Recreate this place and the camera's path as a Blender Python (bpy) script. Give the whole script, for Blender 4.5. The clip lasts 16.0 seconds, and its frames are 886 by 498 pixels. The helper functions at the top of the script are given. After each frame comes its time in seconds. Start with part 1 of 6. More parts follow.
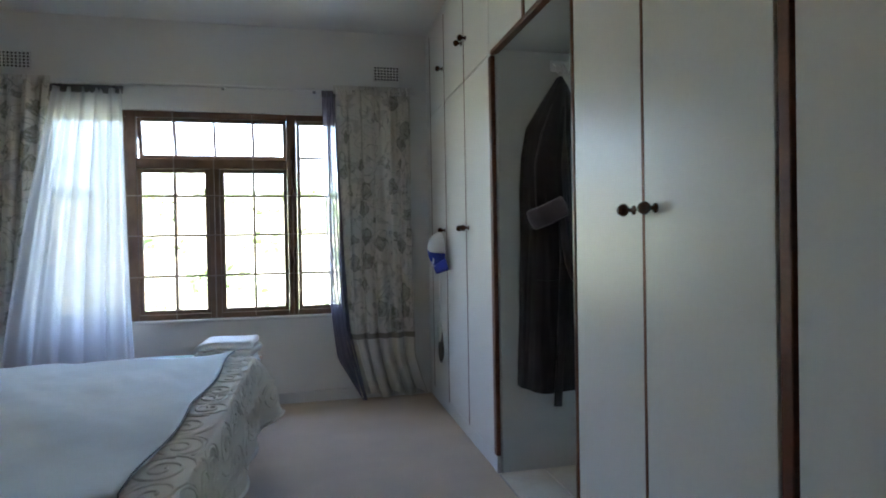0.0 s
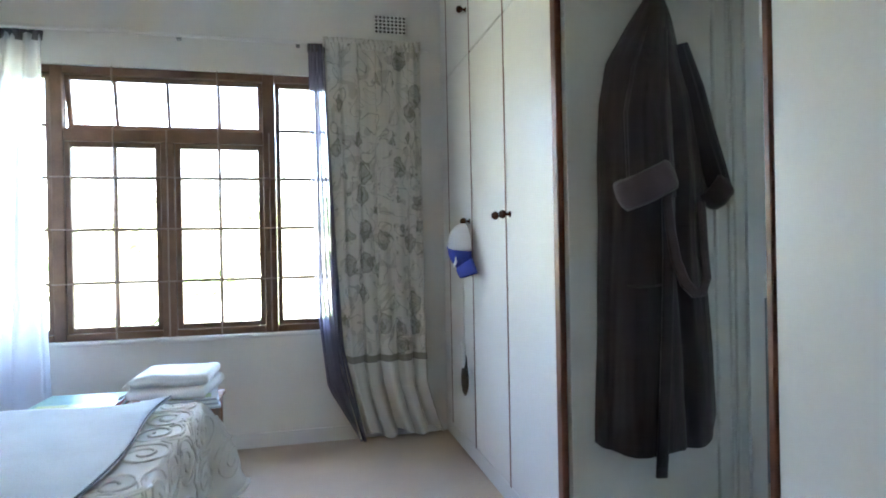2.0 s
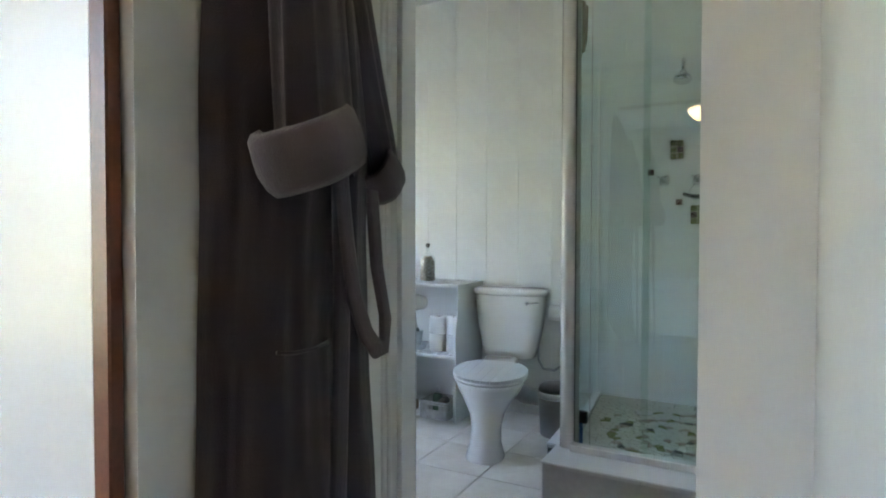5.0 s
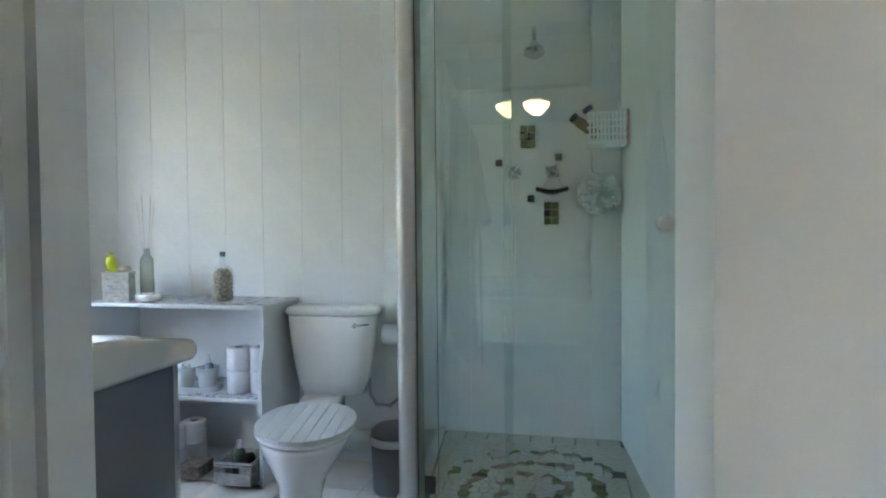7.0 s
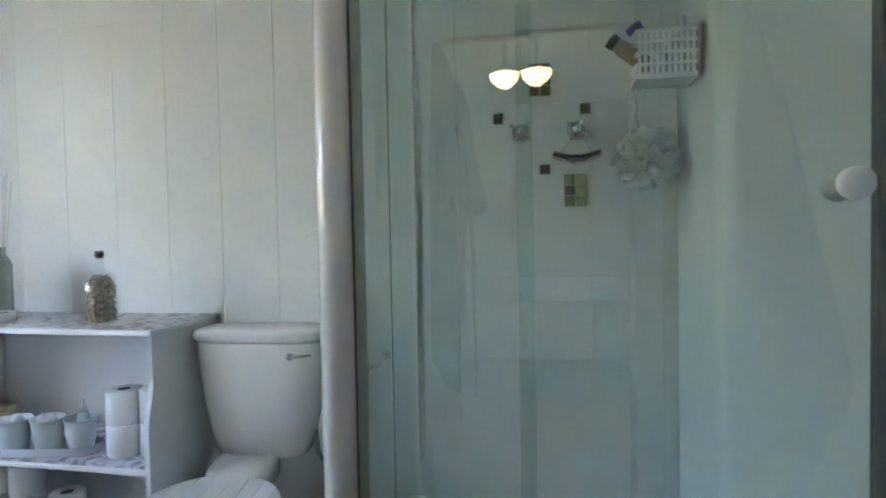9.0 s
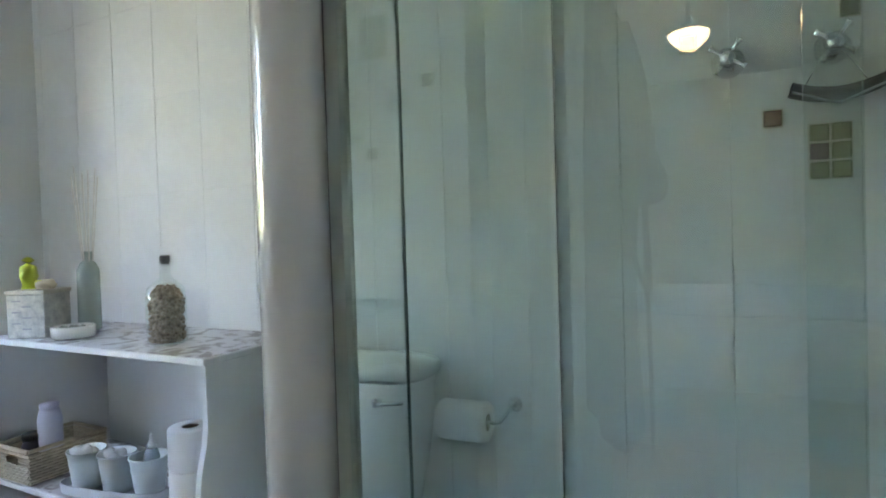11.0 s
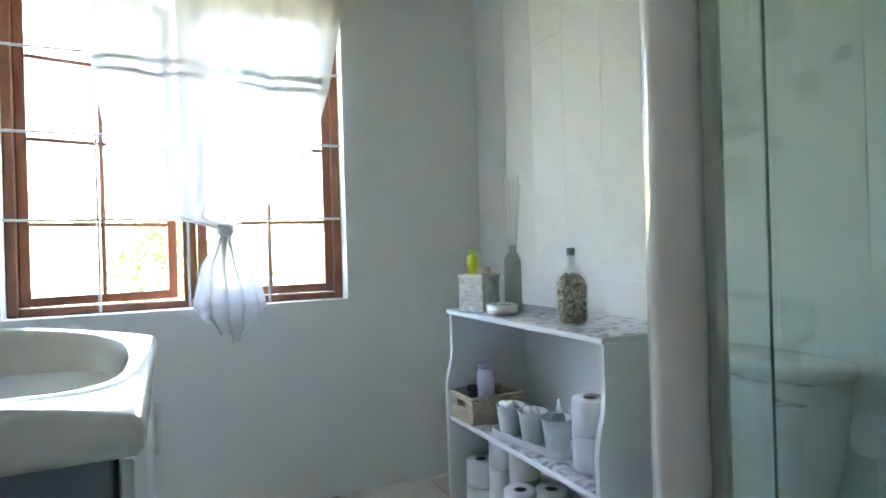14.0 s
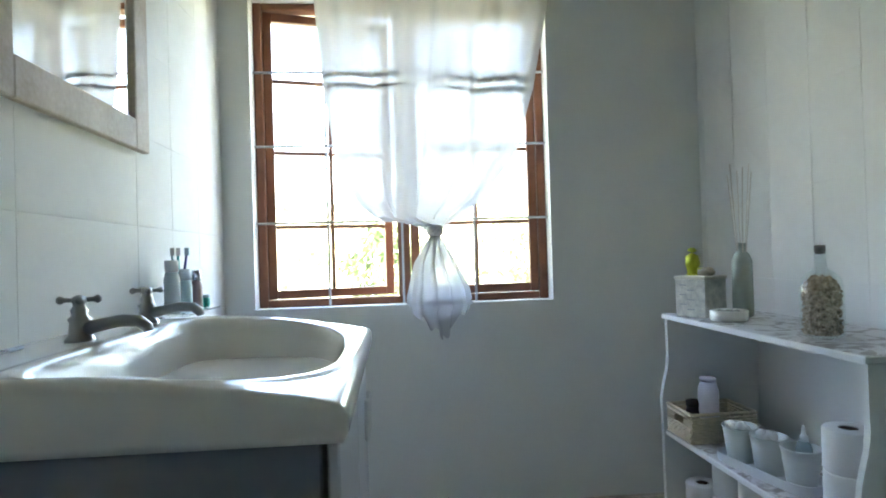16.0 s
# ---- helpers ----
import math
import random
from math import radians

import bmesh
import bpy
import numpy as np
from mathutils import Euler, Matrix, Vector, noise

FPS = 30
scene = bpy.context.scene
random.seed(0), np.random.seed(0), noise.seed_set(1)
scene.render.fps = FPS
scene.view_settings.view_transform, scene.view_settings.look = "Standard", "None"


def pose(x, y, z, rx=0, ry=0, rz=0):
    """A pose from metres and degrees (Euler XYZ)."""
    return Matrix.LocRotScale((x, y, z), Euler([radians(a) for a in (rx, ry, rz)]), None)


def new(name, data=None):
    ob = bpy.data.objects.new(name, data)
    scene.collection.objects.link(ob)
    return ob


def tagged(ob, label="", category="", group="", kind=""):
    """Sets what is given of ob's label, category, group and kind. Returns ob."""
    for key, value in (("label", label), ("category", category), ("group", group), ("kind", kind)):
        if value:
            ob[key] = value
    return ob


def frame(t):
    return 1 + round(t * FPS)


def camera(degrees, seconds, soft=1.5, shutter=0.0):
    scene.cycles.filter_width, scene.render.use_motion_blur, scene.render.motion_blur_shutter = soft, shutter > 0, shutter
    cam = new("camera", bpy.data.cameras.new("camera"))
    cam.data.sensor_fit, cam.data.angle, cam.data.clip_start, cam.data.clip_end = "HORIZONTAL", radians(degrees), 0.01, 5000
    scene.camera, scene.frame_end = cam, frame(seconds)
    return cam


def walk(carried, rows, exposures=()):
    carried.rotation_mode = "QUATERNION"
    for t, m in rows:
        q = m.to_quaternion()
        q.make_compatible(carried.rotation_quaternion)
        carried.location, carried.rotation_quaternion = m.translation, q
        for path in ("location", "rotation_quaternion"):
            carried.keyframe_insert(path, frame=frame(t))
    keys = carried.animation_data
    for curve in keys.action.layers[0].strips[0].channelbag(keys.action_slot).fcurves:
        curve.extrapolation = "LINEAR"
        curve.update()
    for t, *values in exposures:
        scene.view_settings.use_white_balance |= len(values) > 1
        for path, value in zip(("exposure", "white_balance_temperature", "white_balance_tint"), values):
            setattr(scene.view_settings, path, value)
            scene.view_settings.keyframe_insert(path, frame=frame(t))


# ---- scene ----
cam = camera(74.10, 16.0, soft=1.9)
ROWS = [
    (0, 0.1598, 0.1222, 1.0815, -12.8003, -0.6353, 0.9949),
    (0.5, 0.1742, 0.3310, 1.0721, -12.7998, -0.4314, 0.8880),
    (1, 0.1675, 0.5867, 1.0580, -13.1474, -0.3637, 0.8257),
    (1.5, 0.1817, 0.8147, 1.0424, -13.3177, -0.2611, 0.9756),
    (2, 0.2044, 1.0219, 1.0312, -13.6169, -0.0807, 1.0971),
    (2.5, 0.2456, 1.2163, 1.0267, -16.4024, -0.2631, 1.1648),
    (3, 0.2680, 1.4273, 1.0343, -23.5514, -0.4457, 0.9604),
    (3.5, 0.3134, 1.5931, 1.0474, -32.3276, -0.9950, 0.4342),
    (4, 0.3251, 1.7308, 1.0635, -43.9604, -1.1222, -0.0440),
    (4.5, 0.3719, 1.8364, 1.0710, -53.5338, -1.2606, -0.2281),
    (5, 0.5189, 1.9754, 1.0782, -61.9121, -1.3800, -0.1050),
    (7.3, 1.2988, 2.1890, 1.1013, -78.945, -1.663, 0.727),
    (7.6, 1.4377, 2.1959, 1.0860, -79.338, -1.794, 0.900),
    (8, 1.6310, 2.2127, 1.0957, -79.194, -1.912, 1.000),
    (8.7, 1.8783, 2.2729, 1.0756, -79.049, -1.849, 1.060),
    (10.8, 2.5426, 2.3944, 1.0601, -66.966, -1.769, 1.766),
    (11, 2.5725, 2.3784, 1.0552, -62.535, -1.309, 1.763),
    (11.5, 2.5952, 2.3660, 1.0700, -53.3942, -1.478, 2.150),
    (12, 2.5617, 2.2944, 1.0741, -45.090, -0.933, 2.395),
    (12.5, 2.5314, 2.2900, 1.0502, -39.360, -0.126, 1.959),
    (13, 2.5004, 2.2820, 1.0439, -34.165, 0.043, 1.877),
    (13.5, 2.4969, 2.2722, 1.0359, -29.608, 0.146, 1.859),
    (14, 2.4928, 2.2872, 1.0357, -25.105, -0.066, 1.718),
    (14.5, 2.5200, 2.2968, 1.0262, -20.087, 0.291, 1.911),
    (15, 2.5331, 2.3028, 1.0344, -14.278, 0.231, 1.673),
    (15.5, 2.5416, 2.3172, 1.0343, -9.374, 0.279, 1.660),
    (16, 2.5235, 2.3379, 1.0289, -4.874, 0.606, 1.709),
]
EXPOSURES = [
    (0.0, 4.9, 6350, 14),
    (1.0, 5.3, 6400, 14),
    (2.0, 5.9, 6400, 13),
    (2.5, 6.05, 6400, 13),
    (3.0, 5.85, 6450, 12),
    (3.5, 5.15, 6650, 12),
    (4.2, 5.45, 6920, 12),
    (5.0, 6.1, 7250, 16),
    (7.5, 6.05, 6900, 16),
    (8.5, 6.05, 7050, 17),
    (11.0, 6.05, 7220, 17),
    (12.5, 5.75, 7070, 14),
    (14.5, 6.1, 7220, 13),
    (16.0, 5.5, 7170, 12),
]
walk(cam, [(t, pose(x, y, z, 90 + pitch, roll, yaw)) for t, x, y, z, yaw, pitch, roll in ROWS], EXPOSURES)

world = bpy.data.worlds.new("world")
scene.world = world
world.use_nodes = True
_n = world.node_tree.nodes
_sky = _n.new("ShaderNodeTexSky")
_sky.sky_type = "NISHITA"
_sky.sun_disc = False
_sky.sun_elevation = radians(58)
_sky.sun_rotation = radians(200)
_sky.air_density = 1.0
_sky.dust_density = 3.0
_n["Background"].inputs["Strength"].default_value = 0.15
world.node_tree.links.new(_sky.outputs[0], _n["Background"].inputs[0])

sun = new("sun", bpy.data.lights.new("sun", "SUN"))
sun.data.energy = 2.8
sun.data.angle = radians(0.6)
sun.data.color = (1.0, 0.95, 0.88)
sun.rotation_euler = (radians(32), 0, radians(-20))

# ---- materials ----
def mat(name, color=(0.8, 0.8, 0.8), rough=0.5, metal=0.0, var=0.06, scale=6.0, fine=60.0, bump=0.15, depth=0.002,
        tint=None, spec=0.5, coat=0.0, trans=0.0, sheen=0.0, rnd=0.0, ior=1.45, alpha=1.0, sss=0.0, rvar=0.12):
    """A surface with large soft variation, fine grain, relief and uneven gloss."""
    m = bpy.data.materials.new(name)
    m.use_nodes = True
    nt = m.node_tree
    b = nt.nodes["Principled BSDF"]
    tc = nt.nodes.new("ShaderNodeTexCoord")
    big = nt.nodes.new("ShaderNodeTexNoise")
    big.inputs["Scale"].default_value = scale
    big.inputs["Detail"].default_value = 4
    fin = nt.nodes.new("ShaderNodeTexNoise")
    fin.inputs["Scale"].default_value = fine
    fin.inputs["Detail"].default_value = 3
    for n in (big, fin):
        nt.links.new(tc.outputs["Object"], n.inputs["Vector"])
    add = nt.nodes.new("ShaderNodeMath")
    add.operation = "MULTIPLY_ADD"
    nt.links.new(fin.outputs[0], add.inputs[0])
    add.inputs[1].default_value = 0.4
    nt.links.new(big.outputs[0], add.inputs[2])
    last = add.outputs[0]
    if rnd:
        oi = nt.nodes.new("ShaderNodeObjectInfo")
        a2 = nt.nodes.new("ShaderNodeMath")
        a2.operation = "MULTIPLY_ADD"
        nt.links.new(oi.outputs["Random"], a2.inputs[0])
        a2.inputs[1].default_value = rnd
        nt.links.new(last, a2.inputs[2])
        last = a2.outputs[0]
    ramp = nt.nodes.new("ShaderNodeValToRGB")
    ramp.color_ramp.elements[0].position, ramp.color_ramp.elements[1].position = 0.45, 0.95 + rnd
    c2 = tint or tuple(min(1, c * (1 + var)) for c in color)
    c1 = tuple(c * (1 - var) for c in color)
    ramp.color_ramp.elements[0].color = (*c1, 1)
    ramp.color_ramp.elements[1].color = (*c2, 1)
    nt.links.new(last, ramp.inputs[0])
    nt.links.new(ramp.outputs[0], b.inputs["Base Color"])
    mr = nt.nodes.new("ShaderNodeMapRange")
    mr.inputs["To Min"].default_value = max(0.02, rough * (1 - rvar))
    mr.inputs["To Max"].default_value = min(1, rough * (1 + rvar))
    nt.links.new(big.outputs[0], mr.inputs[0])
    nt.links.new(mr.outputs[0], b.inputs["Roughness"])
    if bump:
        bp = nt.nodes.new("ShaderNodeBump")
        bp.inputs["Strength"].default_value = bump
        bp.inputs["Distance"].default_value = depth
        nt.links.new(add.outputs[0], bp.inputs["Height"])
        nt.links.new(bp.outputs[0], b.inputs["Normal"])
    b.inputs["Metallic"].default_value = metal
    b.inputs["Specular IOR Level"].default_value = spec
    b.inputs["Coat Weight"].default_value = coat
    b.inputs["Transmission Weight"].default_value = trans
    b.inputs["Sheen Weight"].default_value = sheen
    b.inputs["IOR"].default_value = ior
    b.inputs["Alpha"].default_value = alpha
    return m


def sheer(name, color, thin, through_color=None):
    """Woven net that lets part of the light straight through and scatters the rest."""
    m = bpy.data.materials.new(name)
    m.use_nodes = True
    nt = m.node_tree
    out = nt.nodes["Material Output"]
    nt.nodes.remove(nt.nodes["Principled BSDF"])
    d = nt.nodes.new("ShaderNodeBsdfDiffuse")
    tl = nt.nodes.new("ShaderNodeBsdfTranslucent")
    tp = nt.nodes.new("ShaderNodeBsdfTransparent")
    tc = nt.nodes.new("ShaderNodeTexCoord")
    nz = nt.nodes.new("ShaderNodeTexNoise")
    nz.inputs["Scale"].default_value = 5.0
    nt.links.new(tc.outputs["Object"], nz.inputs["Vector"])
    mr = nt.nodes.new("ShaderNodeMapRange")
    mr.inputs["To Min"].default_value, mr.inputs["To Max"].default_value = thin - 0.06, thin + 0.06
    nt.links.new(nz.outputs[0], mr.inputs[0])
    d.inputs[0].default_value = (*color, 1)
    tl.inputs[0].default_value = (*(through_color or color), 1)
    m1 = nt.nodes.new("ShaderNodeMixShader")
    m1.inputs[0].default_value = 0.6
    nt.links.new(d.outputs[0], m1.inputs[1])
    nt.links.new(tl.outputs[0], m1.inputs[2])
    m2 = nt.nodes.new("ShaderNodeMixShader")
    nt.links.new(mr.outputs[0], m2.inputs[0])
    nt.links.new(m1.outputs[0], m2.inputs[1])
    nt.links.new(tp.outputs[0], m2.inputs[2])
    nt.links.new(m2.outputs[0], out.inputs[0])
    return m


def pane_glass(name, color, rough=0.0):
    """Thin glass: straight through with a clear mirror part that grows towards grazing."""
    m = bpy.data.materials.new(name)
    m.use_nodes = True
    nt = m.node_tree
    out = nt.nodes["Material Output"]
    nt.nodes.remove(nt.nodes["Principled BSDF"])
    tp = nt.nodes.new("ShaderNodeBsdfTransparent")
    tp.inputs[0].default_value = (*color, 1)
    gl = nt.nodes.new("ShaderNodeBsdfGlossy")
    gl.inputs["Roughness"].default_value = rough
    gl.inputs["Color"].default_value = (1, 1, 1, 1)
    lw = nt.nodes.new("ShaderNodeLayerWeight")
    lw.inputs["Blend"].default_value = 0.5
    pw = nt.nodes.new("ShaderNodeMath")
    pw.operation = "POWER"
    nt.links.new(lw.outputs["Facing"], pw.inputs[0])
    pw.inputs[1].default_value = 5.0
    fr = nt.nodes.new("ShaderNodeMath")
    fr.operation = "MULTIPLY_ADD"
    nt.links.new(pw.outputs[0], fr.inputs[0])
    fr.inputs[1].default_value, fr.inputs[2].default_value = 0.9, 0.07
    m1 = nt.nodes.new("ShaderNodeMixShader")
    nt.links.new(fr.outputs[0], m1.inputs[0])
    nt.links.new(tp.outputs[0], m1.inputs[1])
    nt.links.new(gl.outputs[0], m1.inputs[2])
    nt.links.new(m1.outputs[0], out.inputs[0])
    return m


M_WALL = mat("bedroom_wall_paint", (0.78, 0.78, 0.755), 0.6, var=0.03, scale=3, fine=120, bump=0.25, depth=0.002)
M_CEIL = mat("ceiling_paint", (0.80, 0.80, 0.78), 0.8, var=0.03, scale=2)
M_BWALL = mat("bathroom_wall_paint", (0.73, 0.74, 0.71), 0.45, var=0.03, scale=2.5, fine=90, bump=0.2)
M_TILEP = mat("painted_wall_tile", (0.71, 0.72, 0.70), 0.6, var=0.04, scale=3, fine=30, bump=0.05, rnd=0.02, spec=0.25)
M_GROUT = mat("tile_joint", (0.42, 0.44, 0.46), 0.8)
M_CARPET = mat("beige_carpet", (0.53, 0.43, 0.33), 0.95, var=0.12, scale=3, fine=420, bump=1.0, depth=0.006, sheen=0.3)
M_FTILE = mat("cream_floor_tile", (0.74, 0.69, 0.61), 0.25, var=0.10, scale=5, fine=30, bump=0.05, tint=(0.80, 0.77, 0.71), rnd=0.15)
M_DOOR = mat("cream_cupboard_paint", (0.76, 0.755, 0.73), 0.33, var=0.03, scale=2.2, fine=70, bump=0.12, depth=0.0015)
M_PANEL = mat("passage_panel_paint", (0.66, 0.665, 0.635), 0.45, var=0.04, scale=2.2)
M_WOOD = mat("red_brown_wood", (0.16, 0.055, 0.028), 0.4, var=0.3, scale=14, fine=140, bump=0.2)
M_DARK = mat("dark_gap", (0.03, 0.028, 0.025), 0.9)
M_FRAME = mat("stained_window_wood", (0.22, 0.085, 0.045), 0.42, var=0.25, scale=9, fine=120, bump=0.2)
M_FRAME2 = mat("weathered_window_wood", (0.17, 0.10, 0.065), 0.5, var=0.25, scale=9, fine=120, bump=0.2)
M_CERAM = mat("white_ceramic", (0.80, 0.79, 0.76), 0.15, var=0.015, scale=3, bump=0.0, coat=0.2)
M_CHROME = mat("chrome", (0.7, 0.7, 0.72), 0.1, metal=1.0, var=0.02, bump=0.0)
M_PEWTER = mat("dull_chrome", (0.34, 0.35, 0.36), 0.28, metal=1.0, var=0.08, bump=0.05)
M_GREY = mat("grey_vanity_paint", (0.19, 0.20, 0.225), 0.4, var=0.04, scale=3)
M_WHITE = mat("white_gloss_paint", (0.77, 0.775, 0.765), 0.3, var=0.02, scale=4, bump=0.1)
M_PLASTER = mat("shower_kerb_plaster", (0.52, 0.51, 0.49), 0.7, var=0.12, scale=9, bump=0.4, depth=0.003)
M_BLANKET = mat("pale_blue_blanket", (0.56, 0.66, 0.73), 0.95, var=0.12, scale=5, fine=240, bump=0.6, depth=0.004, sheen=0.4)
M_SPREAD = mat("ivory_candlewick", (0.85, 0.845, 0.82), 0.95, var=0.06, scale=8, fine=300, bump=0.6, depth=0.003, sheen=0.2)
M_ROBE = mat("charcoal_towelling", (0.032, 0.025, 0.031), 0.95, var=0.3, scale=9, fine=500, bump=1.0, depth=0.004, sheen=0.25)
M_TOWELW = mat("white_towel", (0.78, 0.78, 0.76), 0.95, var=0.04, scale=12, fine=500, bump=1.0, depth=0.004)
M_LILAC = mat("lilac_towel", (0.30, 0.31, 0.46), 0.95, var=0.06, scale=8, fine=500, bump=1.0, depth=0.004, sheen=0.3)
M_SHEERG = sheer("grey_sheer", (0.30, 0.29, 0.38), 0.28)
M_SHEERW = sheer("white_sheer", (0.80, 0.81, 0.84), 0.04, (0.42, 0.43, 0.46))
M_LACE = sheer("white_voile", (0.88, 0.88, 0.89), 0.03, (0.23, 0.226, 0.225))
M_GLASS = pane_glass("window_glass", (0.97, 0.98, 0.98))
M_SHGLASS = pane_glass("shower_glass", (0.90, 0.955, 0.945))
M_TABLE = mat("pine_table", (0.26, 0.11, 0.045), 0.4, var=0.3, scale=12, fine=90)
M_GRASS = mat("lawn_and_scrub", (0.15, 0.17, 0.095), 0.9, var=0.5, scale=0.4, fine=6, bump=0.4, tint=(0.30, 0.31, 0.21))
M_LEAF = mat("leaf_green", (0.06, 0.09, 0.04), 0.6, var=0.4, scale=2, fine=14, tint=(0.10, 0.16, 0.05), rnd=0.3)
M_BARK = mat("bark", (0.12, 0.09, 0.06), 0.9, var=0.3, scale=8)
M_BRICK = mat("outside_plaster", (0.55, 0.52, 0.46), 0.8, var=0.1)
M_STEEL = mat("burglar_bar_paint", (0.30, 0.22, 0.18), 0.4, var=0.1)
M_GALV = mat("pale_bar_paint", (0.52, 0.53, 0.55), 0.35, var=0.08)

# ---- tools ----
def bm_box(bm, x0, y0, z0, x1, y1, z1, bevel=0.0, seg=1):
    r = bmesh.ops.create_cube(bm, size=1.0)
    vs = r["verts"]
    for v in vs:
        v.co = Vector(((x0 + x1) / 2 + v.co.x * (x1 - x0), (y0 + y1) / 2 + v.co.y * (y1 - y0), (z0 + z1) / 2 + v.co.z * (z1 - z0)))
    if bevel:
        es = list({e for v in vs for e in v.link_edges})
        bmesh.ops.bevel(bm, geom=es, offset=bevel, segments=seg, affect="EDGES", profile=0.5)
    return vs


def bm_lathe(bm, prof, at=(0, 0, 0), n=24, axis="z", sx=1.0, sy=1.0):
    """Turns a profile of (radius, height) about an axis."""
    rings = []
    for r, h in prof:
        ring = []
        for i in range(n):
            a = 2 * math.pi * i / n
            u, v = r * math.cos(a) * sx, r * math.sin(a) * sy
            p = {"z": (u, v, h), "x": (h, u, v), "y": (u, h, v)}[axis]
            ring.append(bm.verts.new((at[0] + p[0], at[1] + p[1], at[2] + p[2])))
        rings.append(ring)
    for a, b in zip(rings, rings[1:]):
        for i in range(n):
            bm.faces.new((a[i], a[(i + 1) % n], b[(i + 1) % n], b[i]))
    for ring in (rings[0], rings[-1]):
        try:
            bm.faces.new(ring)
        except ValueError:
            pass
    return bm


def bm_tube(bm, pts, r, n=8):
    """A round bar along points; r one radius or a list."""
    pts = [Vector(p) for p in pts]
    rs = r if isinstance(r, (list, tuple)) else [r] * len(pts)
    rings = []
    up = Vector((0, 0, 1))
    for i, p in enumerate(pts):
        d = (pts[min(i + 1, len(pts) - 1)] - pts[max(i - 1, 0)]).normalized()
        s = d.cross(up)
        if s.length < 1e-3:
            s = d.cross(Vector((1, 0, 0)))
        s.normalize()
        q = s.cross(d).normalized()
        rings.append([bm.verts.new(p + (s * math.cos(2 * math.pi * k / n) + q * math.sin(2 * math.pi * k / n)) * rs[i]) for k in range(n)])
    for a, b in zip(rings, rings[1:]):
        for k in range(n):
            bm.faces.new((a[k], a[(k + 1) % n], b[(k + 1) % n], b[k]))
    bm.faces.new(rings[0])
    bm.faces.new(rings[-1])


def bm_grid(bm, fn, nu, nv):
    """A sheet of faces from fn(u, v) with u and v from 0 to 1."""
    g = [[bm.verts.new(fn(i / nu, j / nv)) for j in range(nv + 1)] for i in range(nu + 1)]
    for i in range(nu):
        for j in range(nv):
            bm.faces.new((g[i][j], g[i + 1][j], g[i + 1][j + 1], g[i][j + 1]))
    return g


def part(name, bm, material, parent=None, label="", smooth=False, kind=""):
    bmesh.ops.recalc_face_normals(bm, faces=bm.faces)
    me = bpy.data.meshes.new(name)
    bm.to_mesh(me)
    bm.free()
    me.materials.append(material)
    if smooth:
        for p in me.polygons:
            p.use_smooth = True
    ob = new(name, me)
    ob.parent = parent
    if label or kind:
        tagged(ob, label, kind=kind)
    return ob


def thing(name, at, label, category, group="", rz=0):
    e = new(name)
    e.matrix_basis = pose(*at, 0, 0, rz)
    e.empty_display_size = 0.1
    return tagged(e, label, category, group)


def slab(name, x0, y0, z0, x1, y1, z1, material, parent=None, label="", bevel=0.0, kind=""):
    bm = bmesh.new()
    bm_box(bm, x0, y0, z0, x1, y1, z1, bevel)
    return part(name, bm, material, parent, label, kind=kind)


def solid(ob, t, offset=0.0):
    m = ob.modifiers.new("thick", "SOLIDIFY")
    m.thickness, m.offset = t, offset
    return ob


def wall(name, boxes, material, label=""):
    bm = bmesh.new()
    for b in boxes:
        bm_box(bm, *b)
    ob = part(name, bm, material)
    tagged(ob, label, kind="structure")
    return ob

# ---- the shell ----
YN, XW, CH = 4.264, 0.995, 2.56          # bedroom window wall, cupboard fronts, ceiling height
BX0, BX1, BY0, BY1 = 1.855, 3.834, 1.84, 4.721   # bathroom
PY0, PY1 = 1.88, 2.70                    # passage between the cupboards
WX0, WX1, WZ0, WZ1 = -1.50, 0.44, 0.602, 1.975   # bedroom window
VX0, VX1, VZ0, VZ1 = 1.975, 3.18, 0.834, 2.09    # bathroom window
T = 0.22

floor = wall("floor", [(-3.4, -2.2, -0.2, 1.70, YN, 0.0)], M_CARPET, "short beige carpet, worn soft")
ceiling = wall("ceiling", [(-3.6, -2.4, CH, 4.1, 5.0, CH + 0.15)], M_CEIL, "plain white painted ceiling")
wall_north = wall("wall_north", [
    (-3.4, YN, -0.2, WX0, YN + T, CH), (WX1, YN, -0.2, 1.855, YN + T, CH),
    (WX0, YN, -0.2, WX1, YN + T, WZ0), (WX0, YN, WZ1, WX1, YN + T, CH)], M_WALL, "white painted plaster wall with a window")
wall_west = wall("wall_west", [(-3.6, -2.4, -0.2, -3.4, YN + T, CH)], M_WALL, "white painted plaster wall")
wall_south = wall("wall_south", [(-3.4, -2.4, -0.2, 1.70, -2.2, CH)], M_WALL, "white painted plaster wall")
wall_east = wall("wall_east", [(1.65, -2.2, -0.2, 1.855, 1.698, CH), (1.65, 2.90, -0.2, 1.855, 4.264, CH)], M_WALL, "plain wall behind the cupboards")
bath_floor = wall("bathroom_floor", [(1.70, BY0, -0.2, BX1, BY1, 0.004)], M_GROUT, "tile bed with pale joints")
b_wall_west = wall("bathroom_wall_west", [(BX0 - 0.12, YN + T, -0.2, BX0, BY1, CH)], M_BWALL, "white painted wall")
